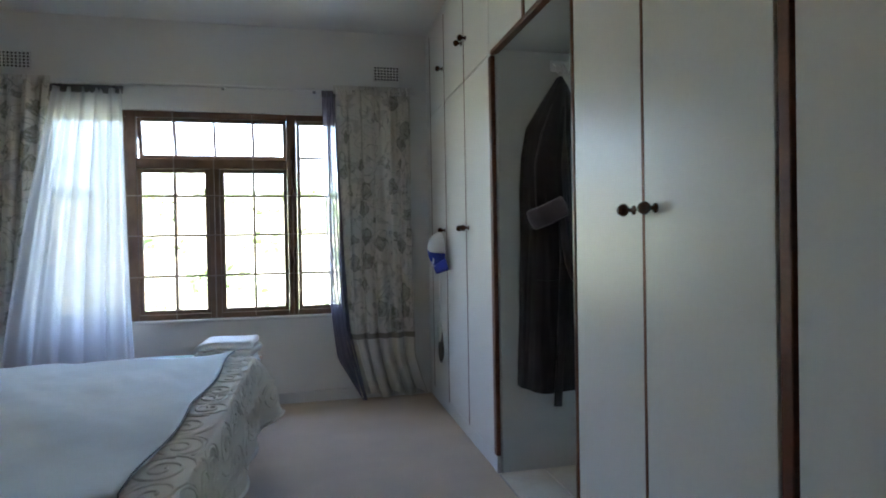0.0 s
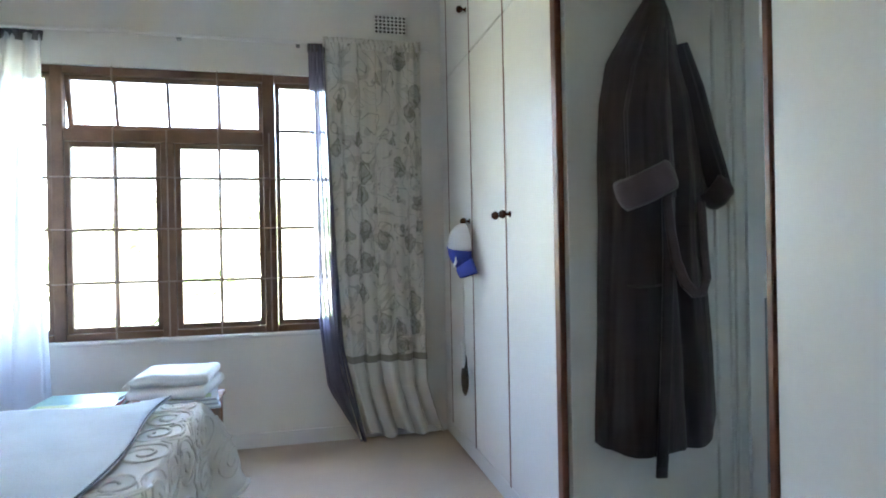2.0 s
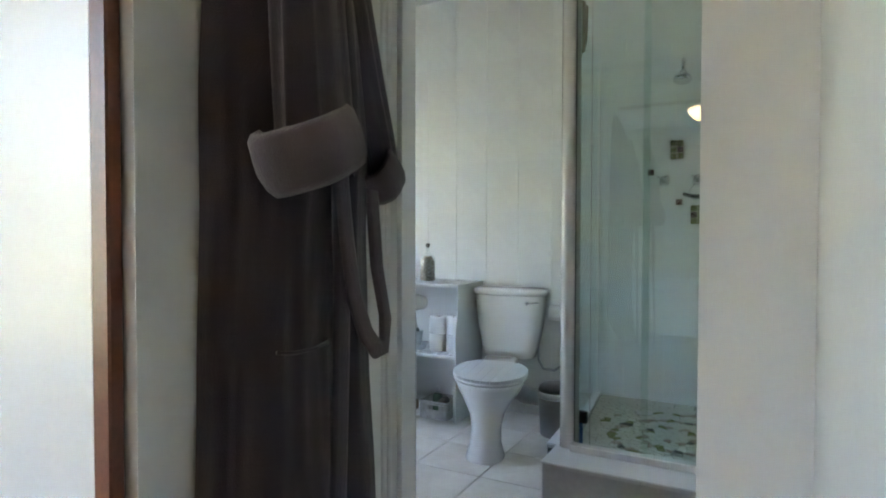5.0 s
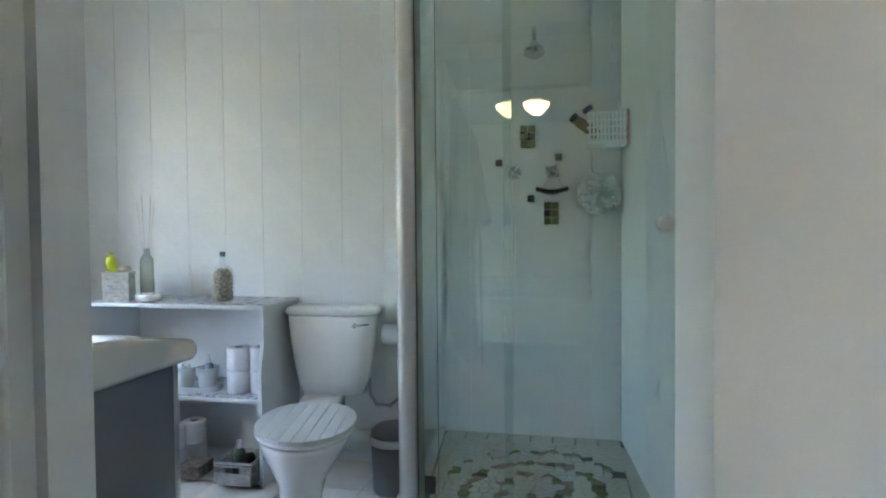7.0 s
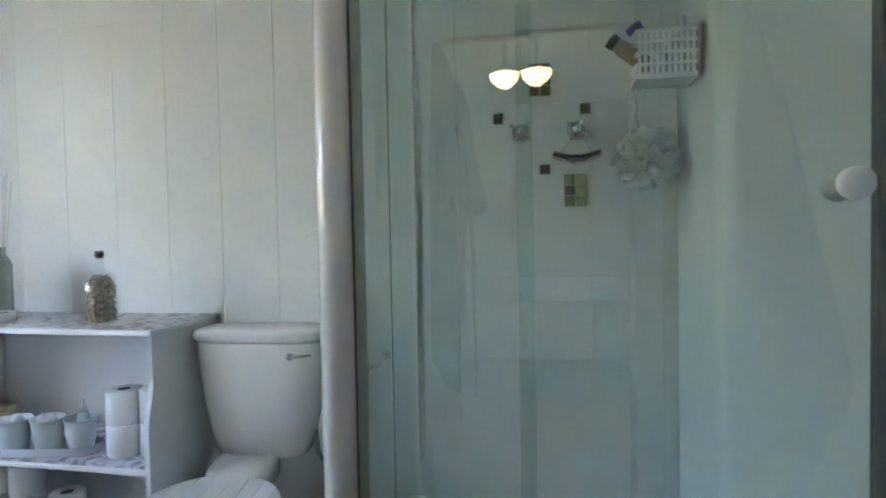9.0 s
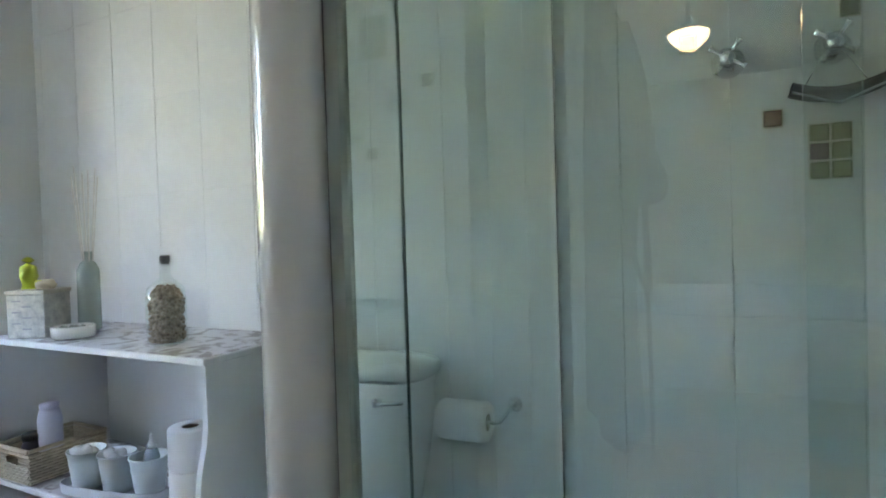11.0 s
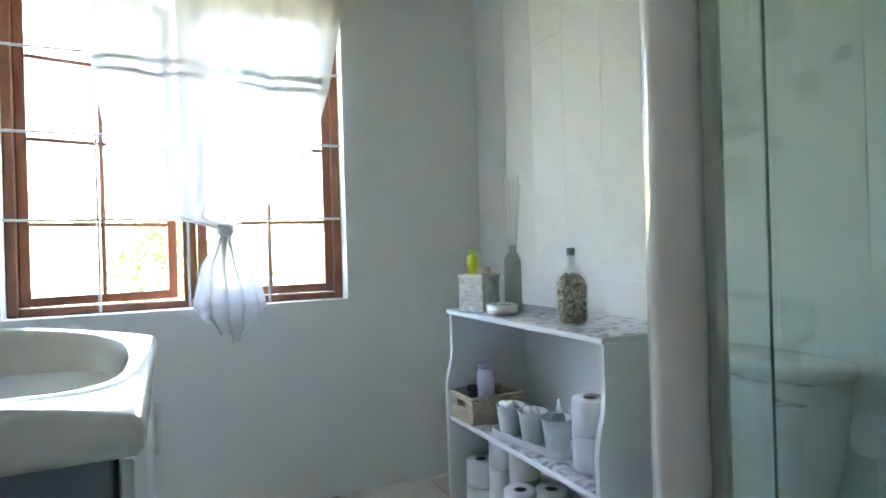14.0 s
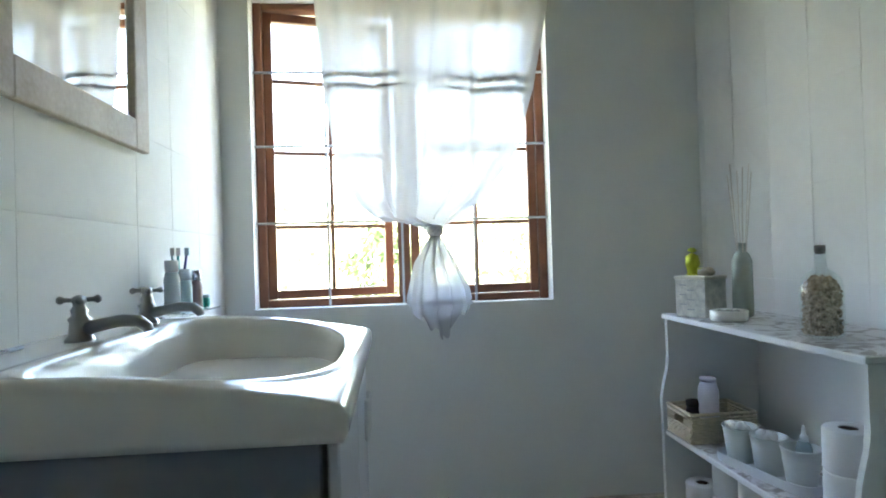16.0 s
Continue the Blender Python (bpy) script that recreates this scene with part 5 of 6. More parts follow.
pb = thing("pedal_bin", (3.56, 2.905, 0), "grey pedal bin with a domed lid and a pale liner showing", "bin", rz=8)
bm = bmesh.new()
loft(bm, [(0, 0, 0.004, 0.085, 0.085), (0, 0, 0.02, 0.09, 0.09), (0, 0, 0.235, 0.098, 0.098)], n=32, p=2)
part("bin_body", bm, mat("grey_bin", (0.22, 0.22, 0.22), 0.35), pb, smooth=True)
bm = bmesh.new()
loft(bm, [(0, 0, 0.215, 0.101, 0.101), (0, 0, 0.24, 0.103, 0.103), (0, 0, 0.248, 0.098, 0.098)], n=32, p=2)
part("liner", bm, mat("bin_liner", (0.55, 0.55, 0.54), 0.5, bump=0.5, fine=60), pb, "pale bin liner", smooth=True)
bm = bmesh.new()
loft(bm, [(0, 0, 0.2485, 0.099, 0.099), (0, 0, 0.27, 0.094, 0.094), (0, 0, 0.285, 0.075, 0.075), (0, 0, 0.292, 0.04, 0.04)], n=32, p=2)
part("bin_lid", bm, mat("brown_grey_lid", (0.17, 0.155, 0.145), 0.35), pb, smooth=True)

# ---- paper holder ----
M_PAPER = mat("toilet_paper", (0.72, 0.72, 0.71), 0.95, var=0.03, scale=9, fine=200, bump=0.5)
M_CARD = mat("brown_cardboard", (0.10, 0.07, 0.05), 0.9)


def roll(name, at, group, label="plain white toilet paper roll", axis="z", r=0.054, h=0.098):
    t = thing(name, at, label, "toilet roll", group)
    if axis == "y":
        t.rotation_euler = (radians(90), 0, radians(4))
    bm = bmesh.new()
    bm_lathe(bm, [(0.019, 0.0), (r - 0.003, 0.0), (r, 0.004), (r, h - 0.004), (r - 0.003, h), (0.021, h)], (0, 0, 0), 28)
    for f in [f for f in bm.faces if len(f.verts) > 4]:
        bm.faces.remove(f)
    part("paper", bm, M_PAPER, t, smooth=True)
    bm = bmesh.new()
    bm_lathe(bm, [(0.0205, 0.0), (0.0205, h - 0.002), (0.0185, h - 0.002), (0.0185, 0.0)], (0, 0, 0), 20)
    part("core", bm, M_CARD, t, smooth=True)
    return t


ph = thing("paper_holder", (0, 0, 0), "chrome paper holder on the wall beside the shower", "paper holder")
bm = bmesh.new()
bm_tube(bm, [(BX1 - 0.008, 2.855, 0.665), (BX1 - 0.05, 2.857, 0.66), (BX1 - 0.082, 2.868, 0.640), (BX1 - 0.082, 3.004, 0.640)], 0.0055, 8)
bm_lathe(bm, [(0.018, -0.008), (0.018, -0.012), (0.008, -0.016)], (BX1, 2.855, 0.665), 14, "x")
part("arm", bm, M_CHROME, ph, smooth=True)
roll("toilet_roll", (BX1 - 0.082, 3.008, 0.638), "", "white toilet roll on a chrome wall holder", "y", r=0.045, h=0.112)

# ---- shelf unit ----
SY0, SY1, SB = 3.463, 4.362, BX1 - 0.010
sh2 = thing("shelf_unit", (0, 0, 0), "white painted wooden shelf unit with wavy sides, full of bathroom things", "shelf unit")
M_MARB = bpy.data.materials.new("marbled_lining")
M_MARB.use_nodes = True
_nt = M_MARB.node_tree
_p = _nt.nodes["Principled BSDF"]
_tc = _nt.nodes.new("ShaderNodeTexCoord")
_nz = _nt.nodes.new("ShaderNodeTexNoise")
_nz.inputs["Scale"].default_value, _nz.inputs["Detail"].default_value, _nz.inputs["Distortion"].default_value = 16, 5, 1.5
_nt.links.new(_tc.outputs["Object"], _nz.inputs["Vector"])
_cr = _nt.nodes.new("ShaderNodeValToRGB")
_cr.color_ramp.elements[0].position, _cr.color_ramp.elements[0].color = 0.40, (0.22, 0.19, 0.18, 1)
_cr.color_ramp.elements[1].position, _cr.color_ramp.elements[1].color = 0.52, (0.60, 0.60, 0.62, 1)
_nt.links.new(_nz.outputs[0], _cr.inputs[0])
_nt.links.new(_cr.outputs[0], _p.inputs["Base Color"])
_p.inputs["Roughness"].default_value = 0.3
for y, nm in ((SY0, "side"), (SY1 - 0.016, "side")):
    bm = bmesh.new()
    prof = [(SB, 0.0), (3.462, 0.0), (3.459, 0.40), (3.458, 0.50), (3.462, 0.53), (3.470, 0.565), (3.480, 0.60), (3.485, 0.64), (3.484, 0.69), (3.484, 0.779), (SB, 0.779)]
    a = [bm.verts.new((x, y, z)) for x, z in prof]
    b = [bm.verts.new((x, y + 0.016, z)) for x, z in prof]
    n = len(prof)
    for k in range(n):
        bm.faces.new((a[k], a[(k + 1) % n], b[(k + 1) % n], b[k]))
    bm.faces.new(a), bm.faces.new(b)
    part(nm, bm, M_WHITE, sh2, "wavy-edged white side")
slab("top_board", 3.474, SY0 - 0.006, 0.780, SB, SY1 + 0.006, 0.796, M_WHITE, sh2, bevel=0.002)
slab("middle_board", 3.466, SY0 + 0.0165, 0.372, SB - 0.007, SY1 - 0.0165, 0.388, M_WHITE, sh2, bevel=0.002)
slab("bottom_board", 3.466, SY0 + 0.0165, 0.02, SB - 0.007, SY1 - 0.0165, 0.034, M_WHITE, sh2, bevel=0.002)
slab("back_board", SB - 0.006, SY0 + 0.0165, 0.034, SB, SY1 - 0.0165, 0.779, M_WHITE, sh2)
for z, x0, nm in ((0.7965, 3.480, "lining"), (0.3885, 3.472, "lining")):
    slab(nm, x0, SY0 + (0.018 if z < 0.5 else 0), z, SB - 0.010, SY1 - (0.018 if z < 0.5 else 0), z + 0.0008, M_MARB, sh2, "marbled lining paper")
ZT, ZM, ZB = 0.7985, 0.3905, 0.035

# things on the top board
sb = thing("shell_bottle", (3.582, 3.714, ZT), "clear glass bottle filled with small sea shells, corked", "bottle")
M_CLEAR = pane_glass("clear_bottle_glass", (0.94, 0.97, 0.96))
bm = bmesh.new()
bm_lathe(bm, [(0.040, 0.0), (0.047, 0.005), (0.049, 0.02), (0.049, 0.115), (0.044, 0.145), (0.028, 0.162), (0.0135, 0.172), (0.0125, 0.205), (0.0145, 0.207), (0.0145, 0.213)], (0, 0, 0), 32)
part("bottle_glass", bm, M_CLEAR, sb, smooth=True)
bm = bmesh.new()
bm_lathe(bm, [(0.010, 0.205), (0.0125, 0.214), (0.0125, 0.226), (0.011, 0.228)], (0, 0, 0), 16)
part("stopper", bm, mat("grey_cork", (0.16, 0.15, 0.14), 0.6), sb, smooth=True)
bm = bmesh.new()
rr = random.Random(31)
for k in range(620):
    a, z = rr.uniform(0, 6.283), rr.uniform(0.008, 0.150)
    R_ = 0.043 if z < 0.125 else 0.043 - (z - 0.125) * 0.9
    r = R_ * (0.82 + 0.16 * rr.random())
    m_ = Matrix.Translation((r * math.cos(a), r * math.sin(a), z)) @ Euler((rr.uniform(0, 6), rr.uniform(0, 6), 0)).to_matrix().to_4x4() @ Matrix.Diagonal((1, 0.7, 0.5, 1))
    bmesh.ops.create_icosphere(bm, subdivisions=1, radius=rr.uniform(0.0038, 0.0062), matrix=m_)
M_SHELL = mat("mixed_shells", (0.34, 0.20, 0.12), 0.5, var=0.6, scale=90, fine=200, tint=(0.78, 0.66, 0.52))
part("shells", bm, M_SHELL, sb, "mixed brown and cream shells")
bm = bmesh.new()
bm_lathe(bm, [(0.035, 0.006), (0.035, 0.125), (0.02, 0.15)], (0, 0, 0), 20)
part("shell_core", bm, M_SHELL, sb)

M_PRINT = mat("faded_grey_print", (0.34, 0.36, 0.38), 0.6)
cb = thing("card_box", (3.553, 4.236, ZT), "small square box covered in pale printed paper", "box", rz=25)
slab("box_wall", -0.056, -0.056, 0.0, 0.056, 0.056, 0.124, mat("printed_paper", (0.52, 0.53, 0.50), 0.6, var=0.25, scale=45, fine=160, tint=(0.68, 0.67, 0.60)), cb, bevel=0.002)
slab("box_rim", -0.059, -0.059, 0.1245, 0.059, 0.059, 0.136, mat("cream_rim", (0.64, 0.61, 0.52), 0.7), cb, bevel=0.002)
for k in range(6):
    slab("print_line", -0.0575, 0.035 - 0.03 * (k % 2) - 0.022, 0.104 - k * 0.016, -0.0566, 0.040 - 0.03 * (k % 2), 0.108 - k * 0.016, M_PRINT, cb)
yb = thing("yellow_bottle", (3.545, 4.268, ZT + 0.137), "bright yellow plastic bottle in the printed box", "bottle")
bm = bmesh.new()
bm_tube(bm, [(0, 0, 0), (0, 0.0, 0.035), (0.0, 0.004, 0.066), (0, 0.002, 0.084), (0, 0, 0.092)], [0.022, 0.024, 0.021, 0.017, 0.008], 14)
bm_tube(bm, [(0.012, -0.006, 0.0), (0.012, -0.020, 0.018), (0.012, -0.034, 0.02), (0.012, -0.038, 0.006)], [0.007, 0.008, 0.008, 0.006], 10)
part("bottle_body", bm, mat("lime_yellow_plastic", (0.52, 0.55, 0.03), 0.4), yb, smooth=True)
sp_ = thing("bath_sponge", (3.560, 4.208, ZT + 0.137), "cream natural sponge lying in the printed box", "sponge")
bm = bmesh.new()
bmesh.ops.create_icosphere(bm, subdivisions=3, radius=0.027)
for v in bm.verts:
    v.co = v.co * (1 + 0.25 * noise.noise(v.co * 60))
    v.co.z = max(0.0, v.co.z * 0.6 + 0.012)
part("sponge", bm, mat("cream_sponge", (0.55, 0.48, 0.36), 0.95, fine=400, bump=1.0), sp_, smooth=True)

df = thing("reed_diffuser", (3.662, 4.172, ZT), "pale green glass diffuser bottle with wooden reeds", "diffuser")
bm = bmesh.new()
bm_lathe(bm, [(0.024, 0), (0.030, 0.004), (0.032, 0.03), (0.031, 0.185), (0.022, 0.206), (0.013, 0.214), (0.013, 0.240), (0.016, 0.242)], (0, 0, 0), 24)
part("bottle_body", bm, mat("pale_green_glass", (0.55, 0.63, 0.58), 0.15, trans=0.35, bump=0.0), df, smooth=True)
for k in range(6):
    a = k * 1.1
    bm = bmesh.new()
    bm_tube(bm, [(0.004 * math.cos(a), 0.004 * math.sin(a), 0.10), (0.035 * math.cos(a), 0.04 * math.sin(a), 0.50 - 0.015 * (k % 3))], 0.0016, 5)
    part("reed", bm, mat("reed_wood", (0.60, 0.56, 0.50), 0.8) if k == 0 else bpy.data.materials["reed_wood"], df)
ds = thing("soap_dish", (3.562, 4.088, ZT), "round white dish with pebbles and shells", "dish")
bm = bmesh.new()
bm_lathe(bm, [(0.050, 0.0), (0.055, 0.003), (0.056, 0.033), (0.052, 0.034), (0.047, 0.020), (0.002, 0.018)], (0, 0, 0), 32)
part("dish", bm, M_CERAM, ds, smooth=True)
bm = bmesh.new()
for k in range(12):
    bmesh.ops.create_icosphere(bm, subdivisions=1, radius=rr.uniform(0.007, 0.012), matrix=Matrix.Translation((rr.uniform(-0.028, 0.028), rr.uniform(-0.028, 0.028), 0.029)) @ Matrix.Diagonal((1, 0.8, 0.6, 1)))
part("pebbles", bm, mat("grey_pebbles", (0.34, 0.36, 0.32), 0.6, var=0.4, scale=60), ds, smooth=True)

# middle board
M_WICK = mat("cream_wicker", (0.50, 0.44, 0.33), 0.8, var=0.15, scale=30)


def wicker(name, at, w, d, h, label, material, hole=True, rz=0):
    """A woven basket: rows of strand round upright stakes, open on top."""
    t = thing(name, at, label, "basket", rz=rz)
    bm = bmesh.new()
    n = int(h / 0.0095)
    for i in range(n):
        z = 0.006 + i * (h - 0.01) / n
        for (ax, x0, y0, x1, y1) in ((0, -w / 2, -d / 2, w / 2, -d / 2), (1, w / 2, -d / 2, w / 2, d / 2), (0, w / 2, d / 2, -w / 2, d / 2), (1, -w / 2, d / 2, -w / 2, -d / 2)):
            m_ = 14
            if hole and 0.55 * h < z < 0.83 * h and x0 == -w / 2 and x1 == -w / 2:
                segs = ((0, 0.3), (0.7, 1.0))
            else:
                segs = ((0, 1),)
            for s0, s1 in segs:
                pts = []
                for k in range(m_ + 1):
                    f = s0 + (s1 - s0) * k / m_
                    wob = 0.0016 * (1 if (k + i) % 2 else -1)
                    x, y = x0 + (x1 - x0) * f, y0 + (y1 - y0) * f
                    pts.append((x + (wob if ax else 0), y + (0 if ax else wob), z))
                bm_tube(bm, pts, 0.0048, 5)
    part("weave", bm, material, t)
    bm = bmesh.new()
    bm_tube(bm, [(-w / 2, -d / 2, h), (w / 2, -d / 2, h), (w / 2, d / 2, h), (-w / 2, d / 2, h), (-w / 2, -d / 2, h)], 0.006, 7)
    part("rim", bm, material, t)
    slab("base", -w / 2 + 0.004, -d / 2 + 0.004, 0.0, w / 2 - 0.004, d / 2 - 0.004, 0.005, material, t)
    return t


wicker("wicker_basket", (3.580, 4.250, ZM), 0.22, 0.165, 0.095, "cream woven basket with a hand hole, holding toiletries", M_WICK)
bottle("deodorant", (3.578, 4.256, ZM + 0.006), 0.033, 0.178, mat("lilac_white_plastic", (0.55, 0.56, 0.68), 0.35), mat("lilac_white_plastic_cap", (0.50, 0.51, 0.64), 0.35), "lilac-white roll-on bottle standing in the basket", neck=0.7, cap_h=0.012)
bottle("dark_jar", (3.545, 4.288, ZM + 0.006), 0.030, 0.088, mat("dark_plum_plastic", (0.035, 0.025, 0.04), 0.3), M_DARK, "small dark plum jar in the basket", neck=0.85, cap_h=0.018, cat_="jar")
tr = thing("metal_tray", (3.552, 3.898, ZM), "narrow white enamel tray with upturned edges", "tray", rz=11)
bm = bmesh.new()
tw, tl = 0.060, 0.168
loft(bm, [(0, 0, 0.0, tw - 0.006, tl - 0.006, 4), (0, 0, 0.003, tw - 0.003, tl - 0.003, 4), (0, 0, 0.028, tw, tl, 4), (0, 0, 0.0285, tw - 0.003, tl - 0.003, 4), (0, 0, 0.005, tw - 0.007, tl - 0.007, 4)], n=56)
part("tray", bm, mat("white_enamel", (0.66, 0.68, 0.70), 0.3), tr, smooth=False)
M_POT = mat("pale_mint_enamel", (0.58, 0.62, 0.61), 0.35, var=0.04)
M_COTTON = mat("cotton_wool", (0.78, 0.78, 0.78), 1.0, fine=200, bump=0.8)
for k, (dy, full) in enumerate(((0.105, 1), (0.0, 1), (-0.105, 0))):
    c, s = math.cos(radians(11)), math.sin(radians(11))
    p = (3.552 - s * dy, 3.898 + c * dy, ZM + 0.0065)
    t = thing("metal_pot", p, "small ribbed pale mint metal pot" + (" filled with cotton wool" if full else " holding a spray bottle"), "pot", "pots on the tray")
    bm = bmesh.new()
    bm_lathe(bm, [(0.002, 0.0), (0.034, 0.0), (0.036, 0.018), (0.0385, 0.030), (0.0380, 0.033), (0.0405, 0.045), (0.0400, 0.048), (0.0425, 0.060), (0.0420, 0.063), (0.0455, 0.084), (0.0475, 0.085), (0.0475, 0.089), (0.044, 0.088),
                  (0.034, 0.010), (0.002, 0.010)], (0, 0, 0), 32)
    bmesh.ops.scale(bm, vec=(1.04, 1.04, 1.16), verts=bm.verts)
    part("pot", bm, M_POT, t, smooth=True)
    if full:
        q = thing("cotton_wool", (p[0], p[1], p[2] + 0.010), "white cotton wool balls heaped in the pot", "cotton wool", "cotton wool in the pots")
        for i in range(7):
            bm = bmesh.new()
            bmesh.ops.create_icosphere(bm, subdivisions=2, radius=0.0155)
            for v in bm.verts:
                v.co *= 1 + 0.3 * noise.noise(v.co * 70 + Vector((i, 0, 0)))
            o = part("ball", bm, M_COTTON, q, smooth=True)
            o.location = (rr.uniform(-0.020, 0.020), rr.uniform(-0.022, 0.022), 0.074 + rr.uniform(0, 0.022))
        bm = bmesh.new()
        bm_lathe(bm, [(0.031, 0.0), (0.039, 0.072), (0.002, 0.078)], (0, 0, 0), 20)
        part("wad", bm, M_COTTON, q, smooth=True)
spb = thing("spray_bottle", (3.62, 3.845, ZM + 0.0175), "small clear bottle with a white nozzle standing in the pot", "spray bottle")
bm = bmesh.new()
bm_lathe(bm, [(0.018, 0.0), (0.020, 0.085), (0.016, 0.100), (0.010, 0.106)], (0, 0, 0), 18)
part("bottle_body", bm, mat("clear_blue_plastic", (0.50, 0.57, 0.60), 0.15, trans=0.5, bump=0), spb, smooth=True)
bm = bmesh.new()
bm_lathe(bm, [(0.011, 0.106), (0.011, 0.118), (0.006, 0.122), (0.004, 0.145), (0.002, 0.147)], (0, 0, 0), 14)
part("nozzle", bm, M_WB, spb, smooth=True)
spb.location = (3.577, 3.790, ZM + 0.0205)
bottle("dark_jar", (3.598, 3.935, ZM + 0.0065), 0.014, 0.04, M_DARK, M_DARK, "tiny dark bottle between the pots on the tray", neck=0.8, cap_h=0.012)
for k in range(2):
    roll("toilet_roll", (3.577, 3.636, ZM + 0.103 * k), "toilet rolls in the shelf unit", h=0.102)
for k in range(2):
    roll("toilet_roll", (3.600, 3.536, ZM + 0.103 * k), "toilet rolls in the shelf unit", h=0.102)
# bottom board
for x, y, n in ((3.55, 4.26, 2), (3.58, 4.145, 3), (3.60, 4.03, 3), (3.525, 3.945, 2), (3.62, 3.90, 2)):
    for k in range(n):
        roll("toilet_roll", (x + _r.uniform(-0.004, 0.004), y, ZB + 0.099 * k), "toilet rolls in the shelf unit")
bx_ = thing("tissue_box", (3.49, 3.81, ZB), "patterned brown tissue box", "box")
slab("carton", -0.06, -0.055, 0, 0.06, 0.055, 0.055, mat("brown_print", (0.20, 0.16, 0.12), 0.6, var=0.4, scale=60), bx_, bevel=0.002)
wicker("wicker_basket", (3.49, 3.575, ZB), 0.17, 0.17, 0.095, "grey-white woven basket holding bottles and dark sponges", mat("grey_wicker", (0.36, 0.35, 0.33), 0.8, var=0.2, scale=30))
bottle("soap_pump", (3.50, 3.60, ZB + 0.006), 0.028, 0.12, mat("green_glass", (0.06, 0.10, 0.07), 0.15), M_WB, "green glass soap bottle with a pump, in the floor basket", neck=0.35, cap_h=0.035)
for k in range(3):
    t = thing("dark_sponge", (3.46 + 0.03 * k, 3.54 + 0.012 * k, ZB + 0.006), "dark scouring sponge in the floor basket", "sponge", "sponges in the floor basket")
    bm = bmesh.new()
    bmesh.ops.create_icosphere(bm, subdivisions=2, radius=0.03)
    for v in bm.verts:
        v.co = v.co * (1 + 0.4 * noise.noise(v.co * 50 + Vector((k, 0, 0)))) + Vector((0, 0, 0.07))
        v.co.z = max(0, v.co.z)
    part("sponge", bm, M_DARK, t, smooth=True)

# ---- vanity ----
VZ = 0.846
vn = thing("vanity_unit", (0, 0, 0), "grey-sided vanity cupboard with pale doors under the basin", "vanity unit")
slab("cabinet_body", 1.857, 3.115, 0.005, 2.424, 3.845, 0.793, M_GREY, vn, bevel=0.003)
M_VDOOR = mat("pale_grey_door", (0.50, 0.51, 0.52), 0.35)
for a, b, yh in ((3.118, 3.478, 3.445), (3.482, 3.842, 3.515)):
    d = slab("door", 2.430, a, 0.06, 2.447, b, 0.785, M_VDOOR, vn, "pale grey door", bevel=0.003)
    slab("handle", 2.462, yh - 0.005, 0.685, 2.473, yh + 0.005, 0.765, M_WHITE, d, "white bar handle", bevel=0.004)
basin = thing("basin", (0, 0, 0), "white ceramic vanity basin with an oval bowl and raised ledge", "basin")
bm = bmesh.new()


def basin_z(x, y):
    """Flat rim that climbs to the tap ledge, and a deep bowl: straight on the tap side, full and round in front."""
    k = min(1.0, max(0.0, (2.462 - x) / 0.42))
    rim = VZ - 0.001 + 0.046 * k * (2 - k)
    edge = min(2.462 - x, y - 3.078, 3.882 - y)
    rim -= 0.012 * math.exp(-edge / 0.004)
    ex, ey = (x - 2.212) / 0.205, (y - 3.478) / 0.342
    ex, ey = ex * (1.0 if ex > 0 else 1.06), ey * (1.0 + 0.05 * ex)
    p = 2.7 if ex > 0 else 7.0
    r = (abs(ex) ** p + abs(ey) ** p) ** (1 / p)
    if r < 1:
        return rim - 0.012 - 0.185 * (1 - r ** 3.6) ** 0.9
    t = min(1.0, (r - 1) / 0.045)
    z = rim - 0.012 * (1 - t * t * (3 - 2 * t))
    return z + 0.0025 * math.exp(-((r - 1.10) / 0.03) ** 2)


g = bm_grid(bm, lambda u, v: (1.857 + 0.605 * u, 3.078 + 0.804 * v, basin_z(1.857 + 0.605 * u, 3.078 + 0.804 * v)), 110, 140)
edge = [g[i][0] for i in range(111)] + [g[110][j] for j in range(1, 141)] + [g[i][140] for i in range(109, -1, -1)] + [g[0][j] for j in range(139, 0, -1)]
lo1 = [bm.verts.new((v.co.x, v.co.y, 0.810)) for v in edge]
lo2 = [bm.verts.new((2.16 + (v.co.x - 2.16) * 0.975, 3.48 + (v.co.y - 3.48) * 0.98, 0.797)) for v in edge]
for a, b in ((edge, lo1), (lo1, lo2)):
    for k in range(len(edge)):
        bm.faces.new((a[k], a[(k + 1) % len(edge)], b[(k + 1) % len(edge)], b[k]))
bm.faces.new(lo2)
part("bowl", bm, M_CERAM, basin, smooth=True)
bm = bmesh.new()
bm_lathe(bm, [(0.022, 0.0), (0.022, 0.003), (0.016, 0.004), (0.004, 0.002)], (2.205, 3.48, VZ - 0.160), 20)
part("waste", bm, M_CHROME, basin, smooth=True)


